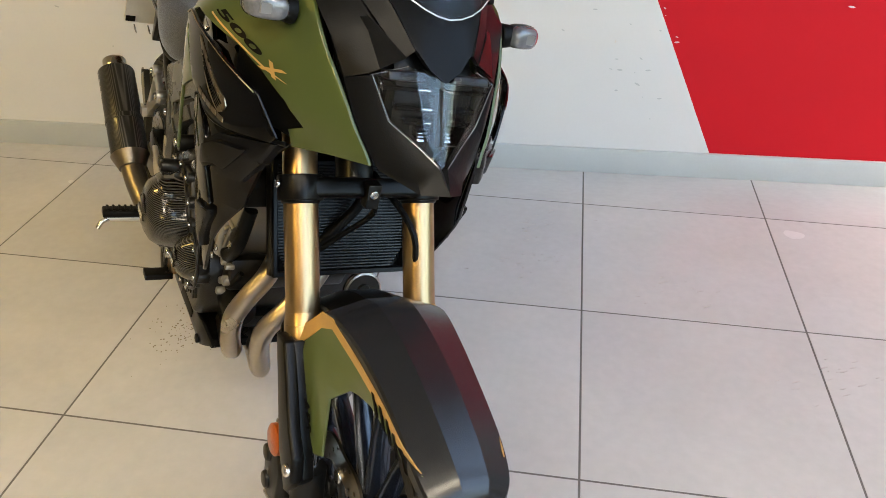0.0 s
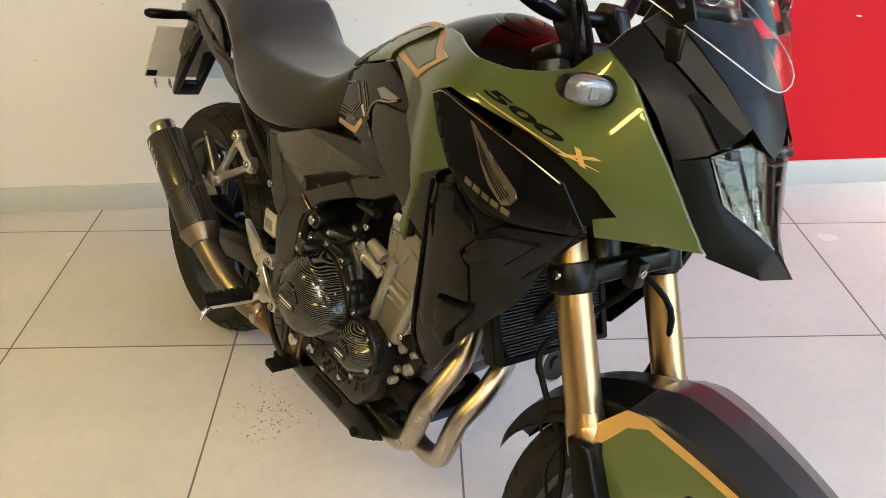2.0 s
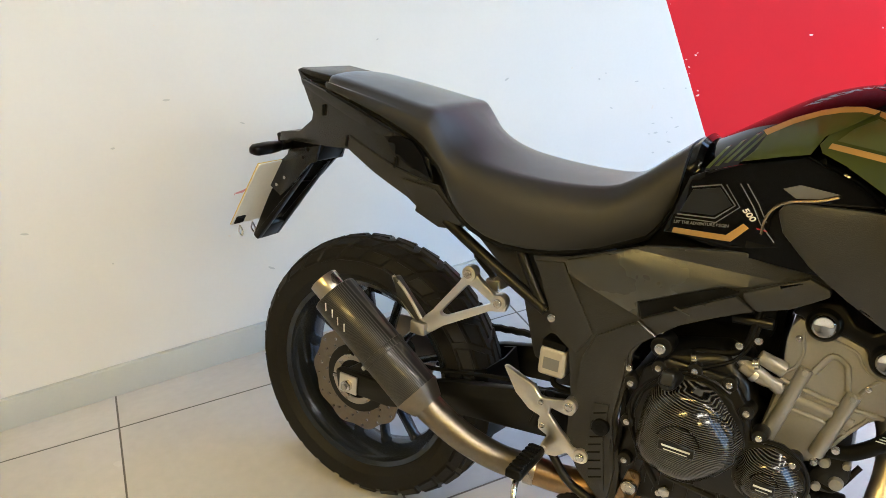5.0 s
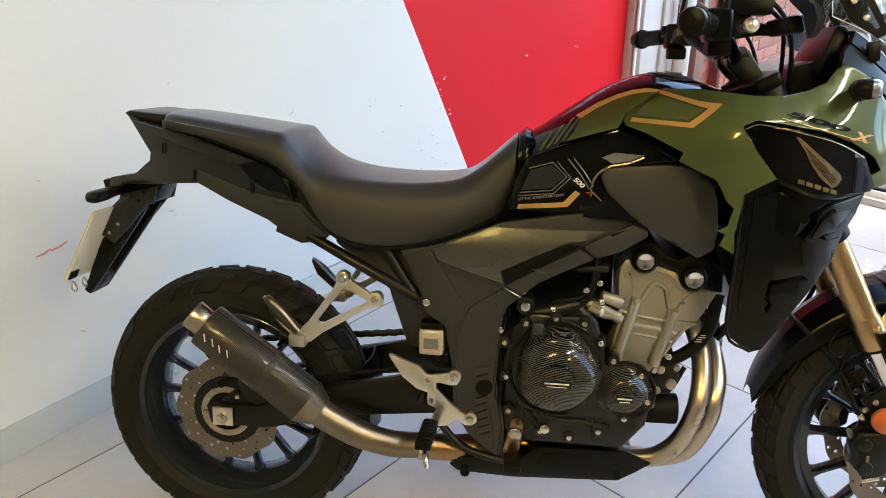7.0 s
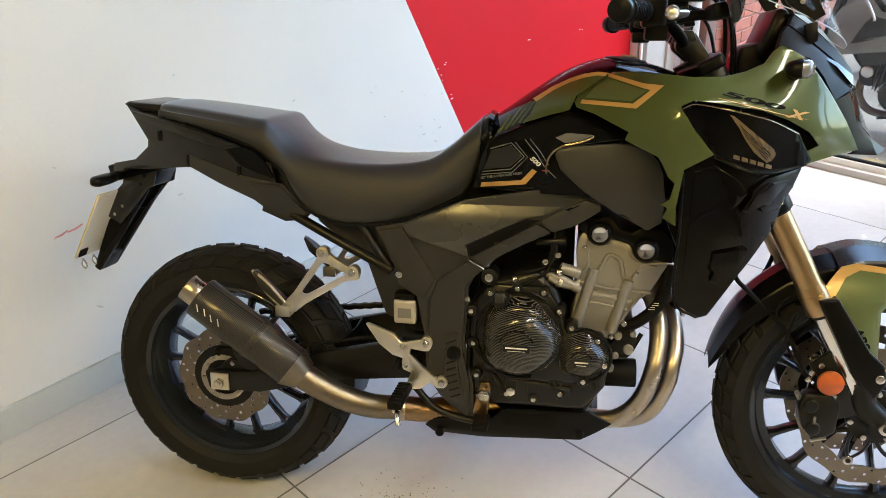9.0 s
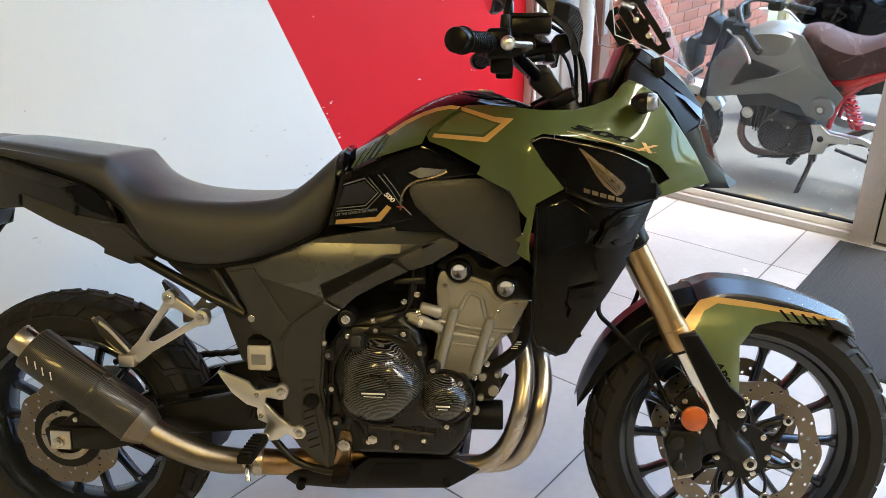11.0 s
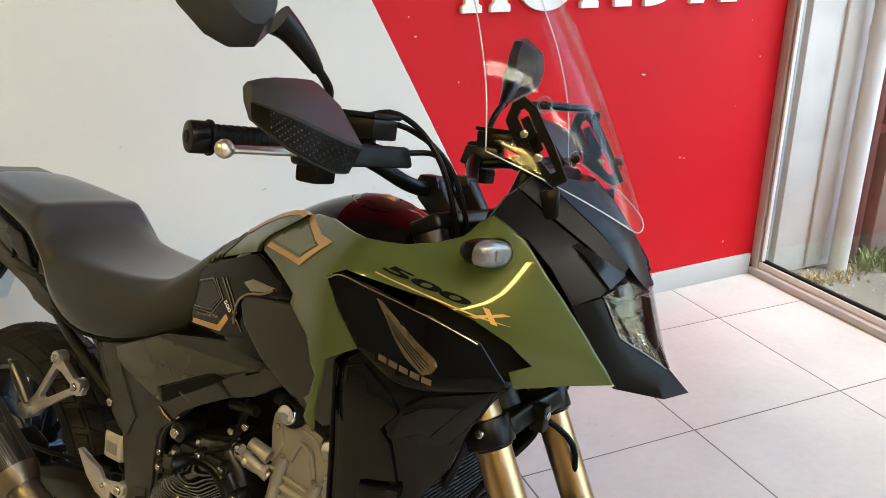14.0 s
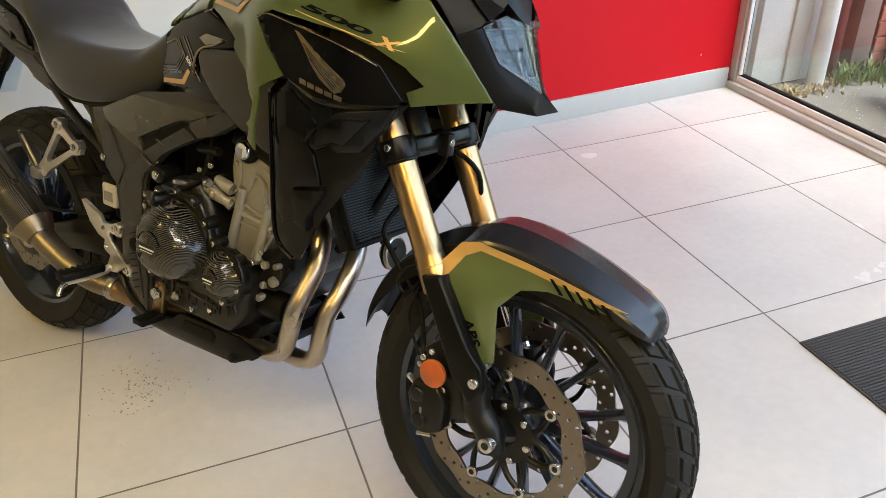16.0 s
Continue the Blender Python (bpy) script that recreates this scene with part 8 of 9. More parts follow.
    part("fuel_hose", tube([(0.73, 0.05, 0.41), (0.66, 0.09, 0.43), (0.60, 0.10, 0.40), (0.54, 0.11, 0.42)], 0.007, 8), "bike_red", b, "red hose")
    part("wiring", tube([(0.90, 0.05, 0.46), (0.85, 0.10, 0.44), (0.79, 0.11, 0.42), (0.72, 0.11, 0.44)], 0.007, 8), "soft_rubber", b)
    part("exhaust", tube([(0.835, 0.05, 0.285), (0.825, 0.085, 0.225), (0.79, 0.09, 0.172), (0.73, 0.08, 0.142), (0.60, 0.02, 0.13), (0.40, -0.10, 0.20), (0.15, -0.15, 0.34), (-0.10, -0.15, 0.42)], 0.019, 14), "brown_pipe", b, "browned exhaust pipe")
    part("shock_spring", tube([(0.360 - 0.0018 * k + 0.030 * math.cos(k * 1.05), 0.045 + 0.030 * math.sin(k * 1.05), 0.500 - 0.0042 * k) for k in range(38)], 0.0075, 8, 2), "bike_red", b, "red shock spring")
    part("shock_rod", cyl((0.362, 0.045, 0.51), (0.285, 0.045, 0.33), 0.014, seg=12), "bike_red", b)
    cap = part("pivot_cap", spin([(0, 0.0), (0.020, 0.0), (0.023, 0.004), (0.042, 0.004), (0.056, -0.002), (0.060, -0.02), (0, -0.02)], (0, 0, 0), "z", 30), "bike_grey", b, "round grey pivot cap")
    cap.matrix_basis = Matrix.Translation((0.437, 0.168, 0.448)) @ pose(0, 0, 0, -90, 0, 0)
    part("bolt", cyl((0, 0, 0), (0, 0, 0.008), 0.014, seg=12, bevel=0.002), "alloy", cap)
    part("footrest_plate", prism([(0.481, 0.352), (0.435, 0.361), (0.391, 0.320), (0.30, 0.312), (0.30, 0.282), (0.385, 0.273), (0.403, 0.216), (0.467, 0.196), (0.456, 0.279)], 0.118, 0.134, 0.004), "alloy", b, "silver footrest plate")
    part("plate_bolt", cyl((0.425, 0.13, 0.29), (0.425, 0.142, 0.29), 0.015, seg=14, bevel=0.002), "black_metal", b)
    part("footpeg", round_edges(box((0.515, 0.12, 0.165), (0.545, 0.22, 0.188)), 0.006), "soft_rubber", b)
    part("shift_lever", tube([(0.50, 0.15, 0.19), (0.60, 0.155, 0.175), (0.70, 0.16, 0.150)], 0.006, 8, 3), "black_metal", b)
    part("stand_bracket", round_edges(box((0.435, 0.100, 0.160), (0.470, 0.130, 0.225)), 0.005), "black_metal", b)
    part("side_stand", tube([(0.452, 0.12, 0.175), (0.462, 0.17, 0.10), (0.486, 0.25, -0.018)], 0.012, 10, 4), "black_metal", b, "black side stand")
    part("chain", tube([(0.0, 0.095, r + 0.06), (0.36, 0.10, 0.29)], 0.009, 6, 0), "black_metal", b)
    part("chain", tube([(0.0, 0.095, r - 0.06), (0.36, 0.10, 0.235)], 0.009, 6, 0), "black_metal", b)
    lamp = part("headlight", prism([(1.115, 0.52), (1.105, 0.69), (1.145, 0.70), (1.165, 0.66), (1.17, 0.53), (1.14, 0.505)], -0.075, 0.075, 0.014, 2), "black_metal", b, "stacked twin headlight")
    part("lamp_glass", prism([(1.168, 0.525), (1.160, 0.675), (1.180, 0.680), (1.205, 0.66), (1.212, 0.54), (1.19, 0.515)], -0.066, 0.066, 0.014, 2), "lamp_clear", lamp)
    for z in (0.565, 0.640):
        part("lamp", spin([(0, 0.012), (0.024, 0.010), (0.034, 0), (0.034, -0.01), (0, -0.01)], (0, 0, 0), "z", 20), "reflector", lamp).matrix_basis = Matrix.Translation((1.205, 0, z)) @ pose(0, 0, 0, 0, 90, 0)
    part("meter_cover", prism([(1.10, 0.655), (1.065, 0.812), (1.045, 0.818), (0.985, 0.752), (0.985, 0.735), (1.02, 0.662)], -0.07, 0.075, 0.018, 3), "satin_black", b, "black meter housing")
    part("ignition", cyl((0.955, 0.0, 0.80), (0.965, 0.0, 0.835), 0.022, seg=16, bevel=0.003), "black_metal", b)
    return b


def parked_bike(m, label, paint, seat_m, accent, wb=1.20, r=0.245):
    b = thing("motorcycle", m, label, "motorcycle", "motorcycles parked outside")
    small_wheel(b, (0, 0, r), r, 0.062, 10)
    small_wheel(b, (wb, 0, r), r, 0.06, 10)
    top = Vector((wb - 0.26, 0, 0.84))
    for y in (-0.085, 0.085):
        part("fork_tube", cyl((wb, y, r), (wb - 0.12, y, r + 0.27), 0.026, 0.024, 16), "steel", b)
        part("fork_upper", cyl((wb - 0.10, y, r + 0.22), (top.x + 0.02, y, top.z - 0.03), 0.022, 0.022, 16), "gold", b, "gold fork tube")
    fn = 14
    rings = []
    for k in range(fn):
        a = radians(25 + k * 9)
        rr = r + 0.022
        ring = [(-0.06, -0.03), (-0.05, 0.0), (0, 0.008), (0.05, 0.0), (0.06, -0.03)]
        ring = ring + [(y * 0.94, q - 0.005) for y, q in ring[::-1]]
        rings.append([(wb + (rr + q) * math.cos(a), y, r + (rr + q) * math.sin(a)) for y, q in ring])
    part("mudguard", skin(rings), paint, b)
    # tank and side shrouds
    rings = []
    for x, zt, w, zb in dense([(0.40, 0.66, 0.07, 0.56), (0.50, 0.73, 0.11, 0.55), (0.62, 0.79, 0.14, 0.52), (0.75, 0.79, 0.15, 0.50), (0.88, 0.74, 0.14, 0.50), (0.98, 0.66, 0.09, 0.50)], 20):
        half = [(0, zt), (w * 0.6, zt - 0.012), (w * 0.92, zt - 0.05), (w, (zt + zb) / 2), (w * 0.85, zb)]
        rings.append([(x, -y, z) for y, z in half[::-1]] + [(x, y, z) for y, z in half[1:]])
    part("fuel_tank", skin(rings), paint, b)
    for s in (-1, 1):
        sp = part("side_shroud", panel([(0.36, 0.55), (0.42, 0.62), (0.58, 0.74), (0.72, 0.775), (0.88, 0.755), (0.975, 0.67), (1.035, 0.55), (1.0, 0.515), (0.93, 0.505), (0.84, 0.53), (0.74, 0.53), (0.60, 0.50), (0.46, 0.42), (0.41, 0.40)], lambda x, z: 0.172 - 0.38 * (x - 0.72) ** 2 - 0.5 * (z - 0.60) ** 2, s, 0.006, 0.05, 0.004), paint, b)
        part("inset", panel([(0.64, 0.625), (0.80, 0.68), (0.90, 0.535), (0.86, 0.53)], lambda x, z: 0.176 - 0.38 * (x - 0.72) ** 2 - 0.5 * (z - 0.60) ** 2, s, 0.005, 0.05, 0.001), "plastic", sp)
        part("lower_edge", panel([(0.43, 0.415), (0.60, 0.505), (0.74, 0.54), (0.90, 0.525), (0.93, 0.49), (0.86, 0.475), (0.62, 0.455), (0.47, 0.395)], lambda x, z: 0.160 - 0.38 * (x - 0.72) ** 2, s, 0.006, 0.05, 0.003), "plastic", sp)
        part("frame_tube", tube([(0.42, s * 0.10, 0.52), (0.25, s * 0.11, 0.60), (0.02, s * 0.11, 0.68), (-0.20, s * 0.09, 0.74)], 0.016, 10), accent, b)
        part("frame_tube", tube([(0.40, s * 0.09, 0.42), (0.25, s * 0.10, 0.50), (0.05, s * 0.10, 0.66)], 0.012, 10), accent, b)
        part("swing_arm", tube([(0.42, s * 0.10, 0.32), (0.2, s * 0.10, 0.28), (0, s * 0.09, r)], 0.02, 10, flat=1.4), "alloy", b)
        part("mirror", tube([(top.x + 0.0, s * 0.25, 0.98), (top.x - 0.02, s * 0.32, 1.10), (top.x - 0.02, s * 0.38, 1.14)], 0.006, 8), "black_metal", b)
        part("mirror_head", round_edges(box((top.x - 0.03, s * 0.36, 1.11), (top.x + 0.0, s * 0.47, 1.18)), 0.010), "satin_black", b)
        part("indicator", tube([(wb - 0.16, s * 0.06, 0.60), (wb - 0.14, s * 0.15, 0.60)], 0.012, 8, 0), "lamp_clear", b)
        part("lever", tube([(top.x, s * 0.20, 0.97), (top.x + 0.05, s * 0.28, 0.95), (top.x - 0.02, s * 0.36, 0.94)], 0.006, 8), "alloy", b)
    part("seat", skin([[(x, -y, z) for y, z in ((w, zb), (w, zt - 0.03), (w * 0.7, zt))] + [(x, y, z) for y, z in ((0, zt + 0.004), (w * 0.7, zt), (w, zt - 0.03), (w, zb))] for x, zt, w, zb in dense([(0.60, 0.775, 0.07, 0.70), (0.48, 0.745, 0.12, 0.62), (0.30, 0.735, 0.14, 0.60), (0.10, 0.78, 0.13, 0.66), (-0.12, 0.82, 0.11, 0.74), (-0.24, 0.84, 0.07, 0.80)], 22)]), seat_m, b)
    part("crank_cover", cyl((0.70, 0.13, 0.34), (0.70, 0.175, 0.34), 0.085, 0.075, 28, 0.008), "gloss_black", b, "round black crankcase cover")
    part("gear_cover", round_edges(box((0.50, 0.13, 0.27), (0.62, 0.165, 0.41)), 0.02, seg=3), "engine_dark", b)
    for q in range(6):
        part("cover_bolt", cyl((0.70 + 0.086 * math.cos(q * 1.047), 0.14, 0.34 + 0.086 * math.sin(q * 1.047)), (0.70 + 0.086 * math.cos(q * 1.047), 0.166, 0.34 + 0.086 * math.sin(q * 1.047)), 0.008, seg=6), "bolt", b)
    part("hose", tube([(0.92, 0.06, 0.44), (0.86, 0.12, 0.49), (0.74, 0.13, 0.47), (0.66, 0.10, 0.50)], 0.010, 8), "soft_rubber", b)
    part("engine_case", prism([(0.46, 0.28), (0.46, 0.42), (0.60, 0.46), (0.78, 0.44), (0.84, 0.36), (0.78, 0.24), (0.55, 0.22)], -0.13, 0.13, 0.02, 3), "engine_dark", b)
    part("cylinder", prism([(0.74, 0.32), (0.76, 0.42), (0.92, 0.42), (0.94, 0.33)], -0.07, 0.07, 0.008), "engine_dark", b)
    for k in range(5):
        part("fin", box((0.775 + 0.026 * k, -0.08, 0.315), (0.783 + 0.026 * k, 0.08, 0.43)), "engine_dark", b, smooth=0)
    part("exhaust", tube([(0.93, 0.03, 0.36), (0.97, 0.03, 0.26), (0.85, 0.02, 0.17), (0.50, -0.06, 0.17), (0.15, -0.14, 0.30), (-0.15, -0.15, 0.38)], 0.022, 12), "black_metal", b)
    part("shock_spring", tube([(0.32 + 0.0024 * k * -1 + 0.028 * math.cos(k * 1.05), 0.028 * math.sin(k * 1.05), 0.54 - 0.0055 * k) for k in range(36)], 0.008, 8, 2), accent, b)
    part("pivot_plate", cyl((0.43, 0.12, 0.45), (0.43, 0.15, 0.45), 0.040, seg=24, bevel=0.004), "alloy", b)
    part("footrest_plate", prism([(0.37, 0.37), (0.46, 0.36), (0.455, 0.29), (0.475, 0.19), (0.40, 0.17), (0.385, 0.22), (0.22, 0.20), (0.22, 0.23), (0.36, 0.265)], 0.12, 0.135, 0.004), "alloy", b)
    part("footpeg", cyl((0.50, 0.13, 0.215), (0.52, 0.23, 0.205), 0.014, seg=10), "soft_rubber", b)
    part("side_stand", tube([(0.44, 0.12, 0.20), (0.43, 0.20, 0.10), (0.42, 0.27, -0.005)], 0.011, 10, 4), "black_metal", b)
    part("chain", tube([(0.0, 0.11, r + 0.06), (0.4, 0.11, 0.36)], 0.008, 6, 0), "black_metal", b)
    part("handlebar", tube([(top.x - 0.08, -0.36, 0.94), (top.x, -0.22, 0.97), (top.x + 0.02, -0.08, 0.92), (top.x + 0.02, 0.08, 0.92), (top.x, 0.22, 0.97), (top.x - 0.08, 0.36, 0.94)], 0.011, 10), "black_metal", b)
    part("clamp", round_edges(box((top.x - 0.03, -0.10, 0.795), (top.x + 0.03, 0.10, 0.825)), 0.008), "black_metal", b)
    for s in (-1, 1):
        part("riser", cyl((top.x, s * 0.04, 0.82), (top.x + 0.015, s * 0.04, 0.93), 0.016, seg=14, bevel=0.002), "black_metal", b)
        part("grip", cyl((top.x - 0.03, s * 0.27, 0.958), (top.x - 0.08, s * 0.375, 0.938), 0.018, seg=14, bevel=0.003), "soft_rubber", b)
        part("switch_pod", round_edges(box((top.x - 0.035, s * 0.20, 0.945), (top.x + 0.02, s * 0.26, 0.995)), 0.008), "soft_rubber", b)
    for s in (-1, 1):
        part("fairing", panel([(0.45, 0.36), (0.62, 0.66), (0.95, 0.86), (1.12, 0.78), (1.16, 0.62), (0.98, 0.48), (0.85, 0.26), (0.55, 0.22)], lambda x, z: 0.21 - 0.22 * max(0, x - 0.85), s, 0.006, 0.08, 0.003), paint, b)
    part("nose", prism([(0.94, 0.86), (1.13, 0.78), (1.20, 0.66), (1.10, 0.58), (0.96, 0.66)], -0.12, 0.12, 0.03, 3), paint, b)
    part("headlight", round_edges(box((1.15, -0.09, 0.64), (1.19, 0.09, 0.71)), 0.012), "lens", b)
    part("screen", prism([(0.92, 0.86), (0.86, 1.02), (0.875, 1.03), (1.10, 0.80)], -0.10, 0.10, 0.01), "gloss_black", b)
    part("tail", prism([(0.12, 0.74), (-0.30, 0.90), (-0.36, 0.86), (-0.10, 0.70)], -0.08, 0.08, 0.02), paint, b)
    return b


grey_bike(pose(2.33, -0.88, -0.012, 0, 0, 90) @ pose(0, 0, 0, -7, 0, 0))
parked_bike(pose(4.10, -0.85, -0.012, 0, 0, 122) @ pose(0, 0, 0, -8, 0, 0) @ Matrix.Scale(1.03, 4), "black faired motorcycle parked on the forecourt", "gloss_black", "seat", "black_metal")
parked_bike(pose(4.4, -2.5, -0.012, 0, 0, 80) @ pose(0, 0, 0, -8, 0, 0) @ Matrix.Scale(1.1, 4), "red faired motorcycle parked on the forecourt", "bike_red", "seat", "black_metal")

# post-and-rail fence before the grass
fence = thing("fence", pose(6.1, 0, 0), "weathered timber post-and-rail fence before the grass", "fence")
for k in range(14):
    part("post", round_edges(box((-0.05, -4.6 + k * 0.7, -0.02), (0.05, -4.52 + k * 0.7, 1.15)), 0.01, seg=1), "straw", fence)
for z in (0.35, 0.70, 1.05):
    part("rail", round_edges(box((-0.075, -4.8, z), (-0.052, 4.8, z + 0.09)), 0.006, seg=1), "straw", fence)


def blades(name, spots, material, height, label, category, seed):
    rnd = random.Random(seed)
    bm = bmesh.new()
    for x, y, n, spread in spots:
        for _ in range(n):
            px, py = x + rnd.gauss(0, spread), y + rnd.gauss(0, spread * 0.5)
            a, h, w = rnd.uniform(0, 6.28), height * rnd.uniform(0.4, 1.2), rnd.uniform(0.004, 0.010)
            dx, dy = math.cos(a), math.sin(a)
            lean = rnd.uniform(0.1, 0.7) * h
            z0 = -0.012
            v = [bm.verts.new(p) for p in ((px - dy * w * 0.5, py + dx * w * 0.5, z0), (px + dy * w * 0.5, py - dx * w * 0.5, z0), (px + dx * lean * 0.5 + dy * w, py + dy * lean * 0.5 - dx * w, z0 + h * 0.65),
                                           (px + dx * lean * 0.5 - dy * w, py + dy * lean * 0.5 + dx * w, z0 + h * 0.65), (px + dx * lean, py + dy * lean, z0 + h))]
            bm.faces.new((v[0], v[1], v[2], v[3]))
            bm.faces.new((v[3], v[2], v[4]))
    return tagged(part(name, bm, material, smooth=0), label, category, kind="stuff")


blades("weeds", [(2.25, 0.78, 90, 0.06), (2.38, 0.72, 90, 0.07), (2.65, 0.76, 120, 0.10), (2.9, 0.78, 80, 0.12), (3.4, 0.78, 80, 0.2)], "leaf", 0.09, "green weeds growing along the foot of the wall", "weeds", 3)
blades("dry_debris", [(1.80, 0.76, 160, 0.05), (1.95, 0.74, 120, 0.07), (2.1, 0.78, 80, 0.06)], "straw", 0.022, "dry straw and leaf litter by the pillar", "leaf litter", 4)
rnd = random.Random(8)
bm = bmesh.new()
for _ in range(14):
    x, y, r = 1.83 + rnd.uniform(-0.06, 0.10), -0.45 + rnd.uniform(-0.25, 0.25), rnd.uniform(0.02, 0.06)
    vs = [bm.verts.new((x + r * rnd.uniform(0.6, 1.1) * math.cos(a), y + 1.6 * r * rnd.uniform(0.6, 1.1) * math.sin(a), -0.0105)) for a in (0, 0.9, 1.8, 2.7, 3.6, 4.5, 5.4)]
    bm.faces.new(vs)
tagged(part("flaked_screed", bm, "straw", smooth=0), "flakes of pale old screed on the concrete", "screed", kind="stuff")

rnd = random.Random(21)
verts, faces = [], []
for _ in range(2600):
    x, y, r = 1.76 + 2.9 * rnd.random() ** 1.3, rnd.uniform(-2.2, 0.72), rnd.uniform(0.0015, 0.0055)
    a, n0 = rnd.uniform(0, 6.28), len(verts)
    verts += [(x + r * rnd.uniform(0.6, 1.2) * math.cos(a + q), y + r * rnd.uniform(0.6, 1.2) * math.sin(a + q), -0.0125) for q in (0, 1.5, 3.0, 4.6)] + [(x, y, -0.012 + 0.35 * r)]
    faces += [(n0, n0 + 1, n0 + 4), (n0 + 1, n0 + 2, n0 + 4), (n0 + 2, n0 + 3, n0 + 4), (n0 + 3, n0, n0 + 4)]
grit = bpy.data.meshes.new("grit")
grit.from_pydata(verts, [], faces)
grit.materials.append(M["grit"])
tagged(new("grit", grit), "pale grit exposed in the worn concrete", "grit", kind="stuff")

# ---------------------------------------------------------------- marks on the tiles
def specks(name, cx, cy, sx, sy, n, size, seed, label, turn=0.0, streak=1.0, material="oil_dirt"):
    rnd = random.Random(seed)
    bm = bmesh.new()
    c, k = math.cos(turn), math.sin(turn)
    for _ in range(n):
        u, v = rnd.gauss(0, sx), rnd.gauss(0, sy)
        x, y = cx + u * c - v * k, cy + u * k + v * c
        r = size * rnd.uniform(0.4, 1.2)
        h = rnd.uniform(0.0006, 0.0014)
        top = [bm.verts.new((x + r * streak * math.cos(a) * c - r * math.sin(a) * k, y + r * streak * math.cos(a) * k + r * math.sin(a) * c, h)) for a in (0.2, 1.3, 2.5, 3.6, 4.9)]
        low = [bm.verts.new((p.co.x, p.co.y, 0.0)) for p in top]
        bm.faces.new(top)
        for i in range(5):
            bm.faces.new((top[i], low[i], low[(i + 1) % 5], top[(i + 1) % 5]))
    return tagged(part(name, bm, material, smooth=0), label, "dirt", kind="stuff")
specks("dirt", -1.049, -0.264, 0.045, 0.06, 130, 0.0022, 5, "dark grit scattered on the tiles under the motorcycle")
specks("scuff", -0.134, 0.436, 0.07, 0.05, 26, 0.0016, 10, "faint dark scuff marks on the tiles", 0.4, 7.0, "scuff")
specks("scuff", 0.614, -0.193, 0.07, 0.05, 22, 0.0016, 11, "faint dark scuff marks on the tiles", 0.4, 7.0, "scuff")
specks("scuff", -0.174, 0.200, 0.07, 0.05, 26, 0.0016, 12, "faint dark scuff marks on the tiles", 0.4, 7.0, "scuff")
specks("scuff", 0.269, 0.129, 0.07, 0.05, 16, 0.0016, 13, "faint dark scuff marks on the tiles", 0.4, 7.0, "scuff")

# chips and smears on the painted wall, each a thin flake
rnd = random.Random(21)
for name, material, spots, label in (("paint_chips", "bare", ((0.20, 0.60, 7, 0.03), (0.215, 0.50, 3, 0.02), (1.18, 0.60, 2, 0.012), (0.02, 1.17, 2, 0.012), (0.30, 0.36, 3, 0.02), (0.9, 0.9, 2, 0.2)), "pale chips in the red wall paint"),
                                     ("wall_scuffs", "skirting", ((-0.15, 0.60, 4, 0.05), (0.15, 0.28, 9, 0.06), (-0.9, 0.8, 5, 0.25), (-1.6, 0.75, 6, 0.3), (-0.6, 1.1, 5, 0.3), (-1.1, 0.45, 4, 0.15), (0.1, 0.45, 4, 0.05)), "small grey scuffs on the white wall")):
    bm = bmesh.new()
    for x, z, n, sp in spots:
        for _ in range(n):
            cx, cz, r, st = x + rnd.gauss(0, sp), z + rnd.gauss(0, sp), rnd.uniform(0.0012, 0.0036), rnd.uniform(1.0, 3.5)
            if name == "paint_chips" and cx + 0.4927 * cz < 0.49 or name == "wall_scuffs" and cx + 0.4927 * cz > 0.46:
                continue
            turn = rnd.uniform(-0.6, 0.6)
            pts = [(cx + r * st * math.cos(a) * math.cos(turn) - r * math.sin(a) * math.sin(turn), cz + r * st * math.cos(a) * math.sin(turn) + r * math.sin(a) * math.cos(turn)) for a in (0.1, 1.2, 2.3, 3.3, 4.6, 5.5)]
            top = [bm.verts.new((px, -0.0012, pz)) for px, pz in pts]
            low = [bm.verts.new((px, 0.0, pz)) for px, pz in pts]
            bm.faces.new(top)
            for i in range(6):
                bm.faces.new((top[i], low[i], low[(i + 1) % 6], top[(i + 1) % 6]))
    ob = part(name, bm, material, smooth=0)
    ob.matrix_world = WALL
    tagged(ob, label, "paint marks", kind="stuff")
bm = bmesh.new()
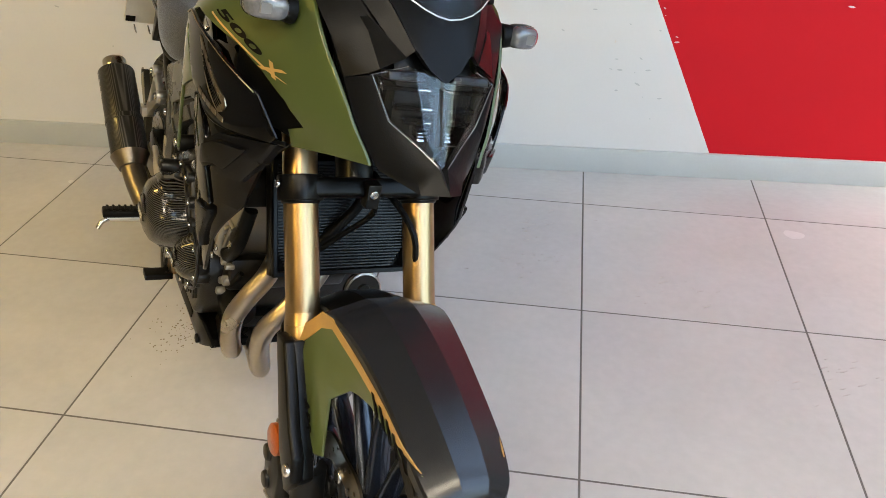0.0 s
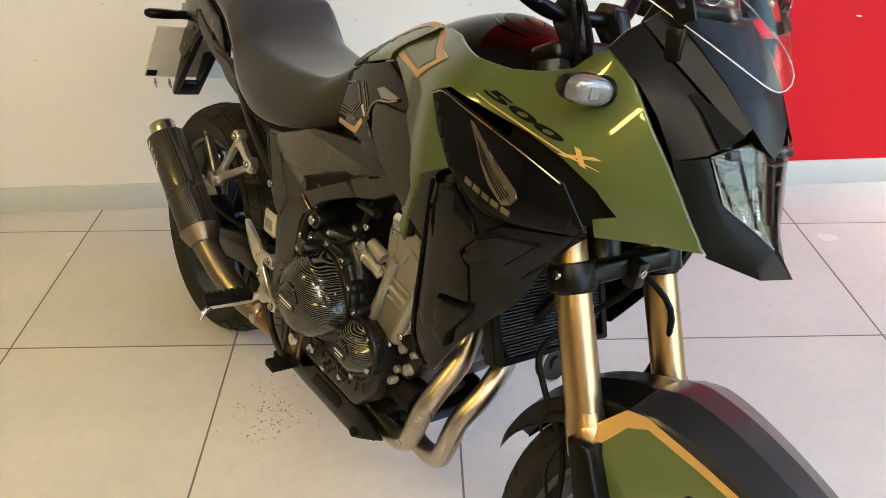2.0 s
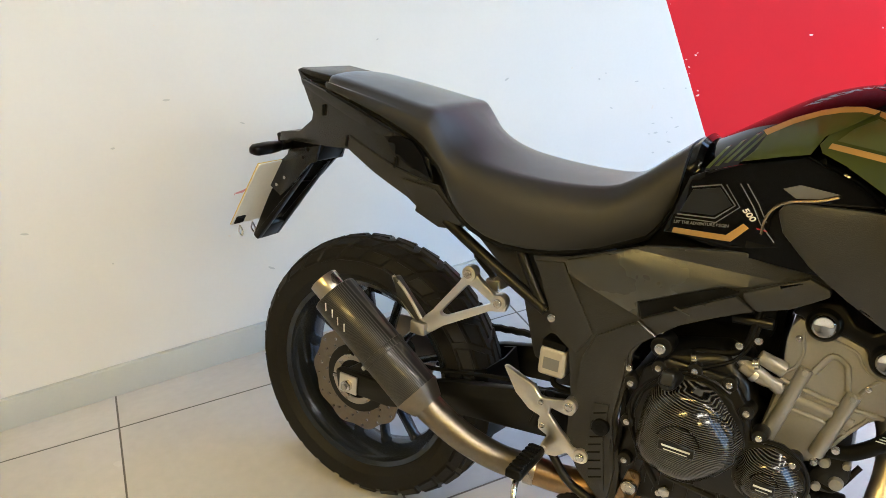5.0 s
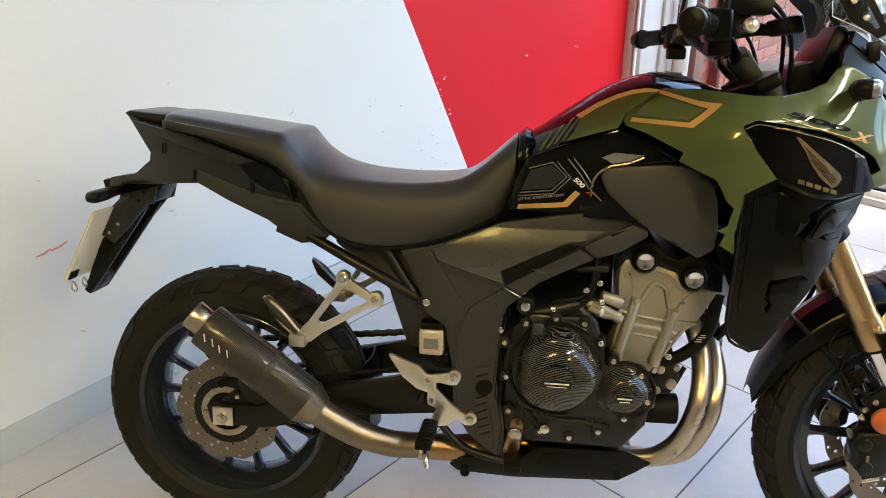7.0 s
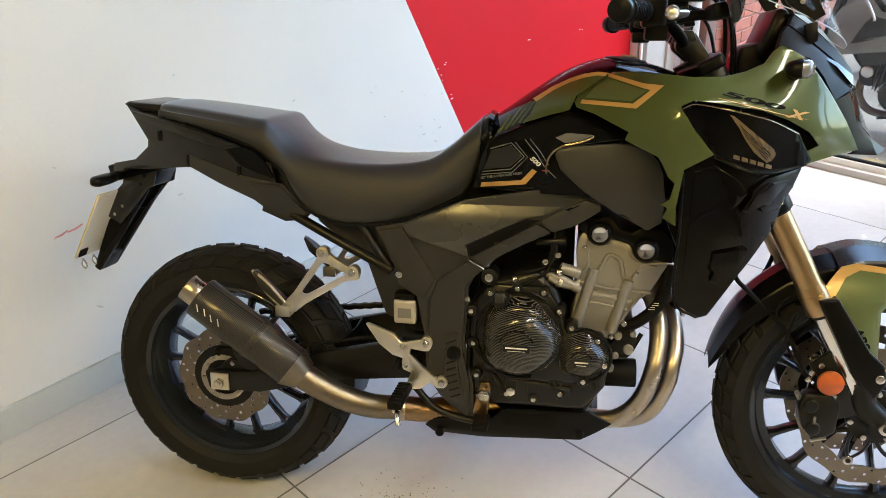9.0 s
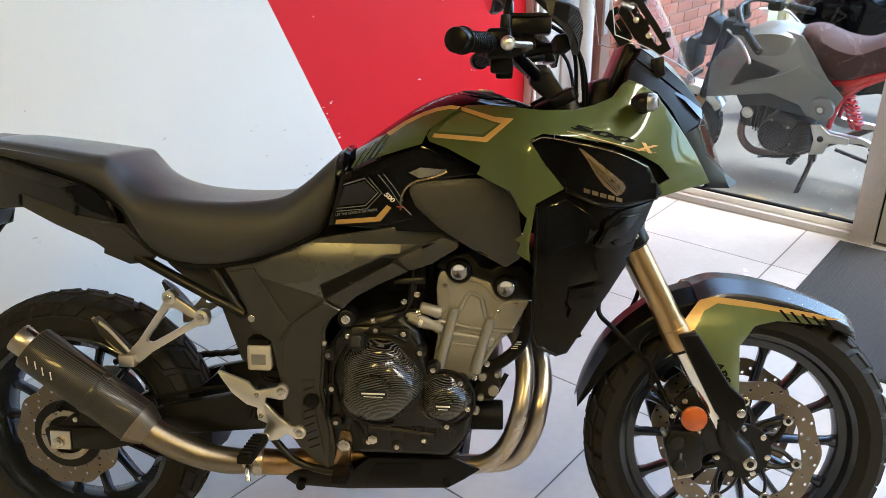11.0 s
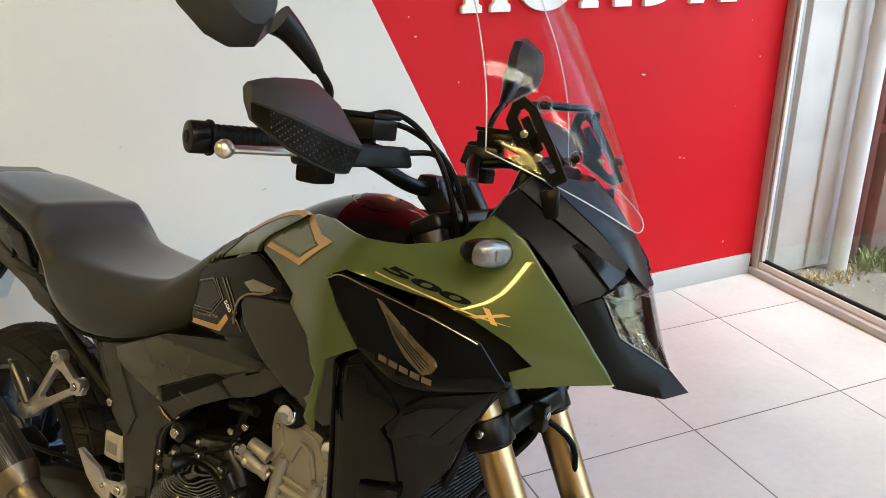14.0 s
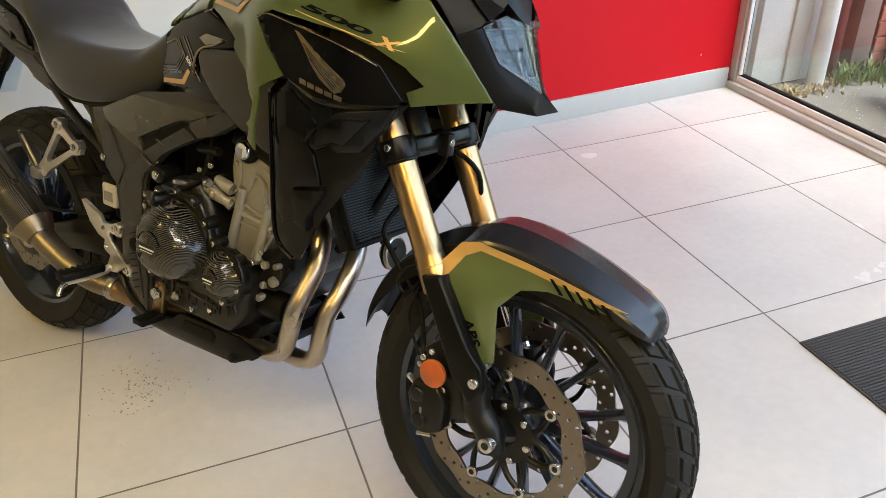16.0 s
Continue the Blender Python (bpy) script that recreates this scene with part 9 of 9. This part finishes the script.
for k, (a, b) in enumerate((((-1.372, 0.517), (-1.335, 0.525)), ((-1.337, 0.520), (-1.292, 0.528)), ((-1.375, 0.512), (-1.375, 0.530)))):
    pts = [(a[0], a[1]), ((a[0] + b[0]) / 2, (a[1] + b[1]) / 2 - 0.004), (b[0], b[1]), (b[0], b[1] + 0.005), ((a[0] + b[0]) / 2, (a[1] + b[1]) / 2 + 0.003), (a[0] - 0.002, a[1] + 0.004)]
    top = [bm.verts.new((x, -0.001, z)) for x, z in pts]
    bm.faces.new(top)
ob = part("wall_smear", bm, "smear", smooth=0)
ob.matrix_world = WALL
tagged(ob, "faint red smear on the white wall", "paint marks", kind="stuff")


# ---------------------------------------------------------------- many small pieces: tiles and bricks
def piece(w, d, h, bevel):
    bm = box((0, 0, 0), (w, d, h))
    es = [e for e in bm.edges if all(v.co.z > h - 1e-6 for v in e.verts)]
    bmesh.ops.bevel(bm, geom=es, offset=bevel, segments=1, affect="EDGES")
    return bm


tile0 = part("tile", piece(0.596, 0.596, 0.0105, 0.0012), "tile", floor, smooth=0)
cols, rows_ = list(range(-9, 3)), list(range(-9, 2))
first = True
for i in cols:
    for j in rows_:
        m = pose(i * 0.6 + 0.002, j * 0.6 + 0.002, -0.0105)
        if i == 2:
            m = m @ Matrix.Diagonal((0.76, 1, 1, 1))
        if j == 1:
            m = m @ Matrix.Diagonal((1, 0.6, 1, 1))
        if first:
            tile0.matrix_basis = m
            first = False
        else:
            same("tile", tile0, m, floor)

brick0 = part("brick", round_edges(box((0, 0, 0), (0.2155, 0.02, 0.0665)), 0.003, seg=1), "brick", bwall, smooth=0)
n = 0
for c in range(25):
    for k in range(-1, 12):
        x = k * 0.225 + (0.1125 if c % 2 else 0)
        if x > 2.50:
            continue
        if k < 0 and not c % 2:
            continue
        m = pose(max(x, 0.0), -0.004 + random.uniform(-0.002, 0.002), c * 0.075)
        if k < 0:
            m = m @ Matrix.Diagonal((0.475, 1, 1, 1))
        if n == 0:
            brick0.matrix_basis = m
        else:
            same("brick", brick0, m, bwall)
        n += 1
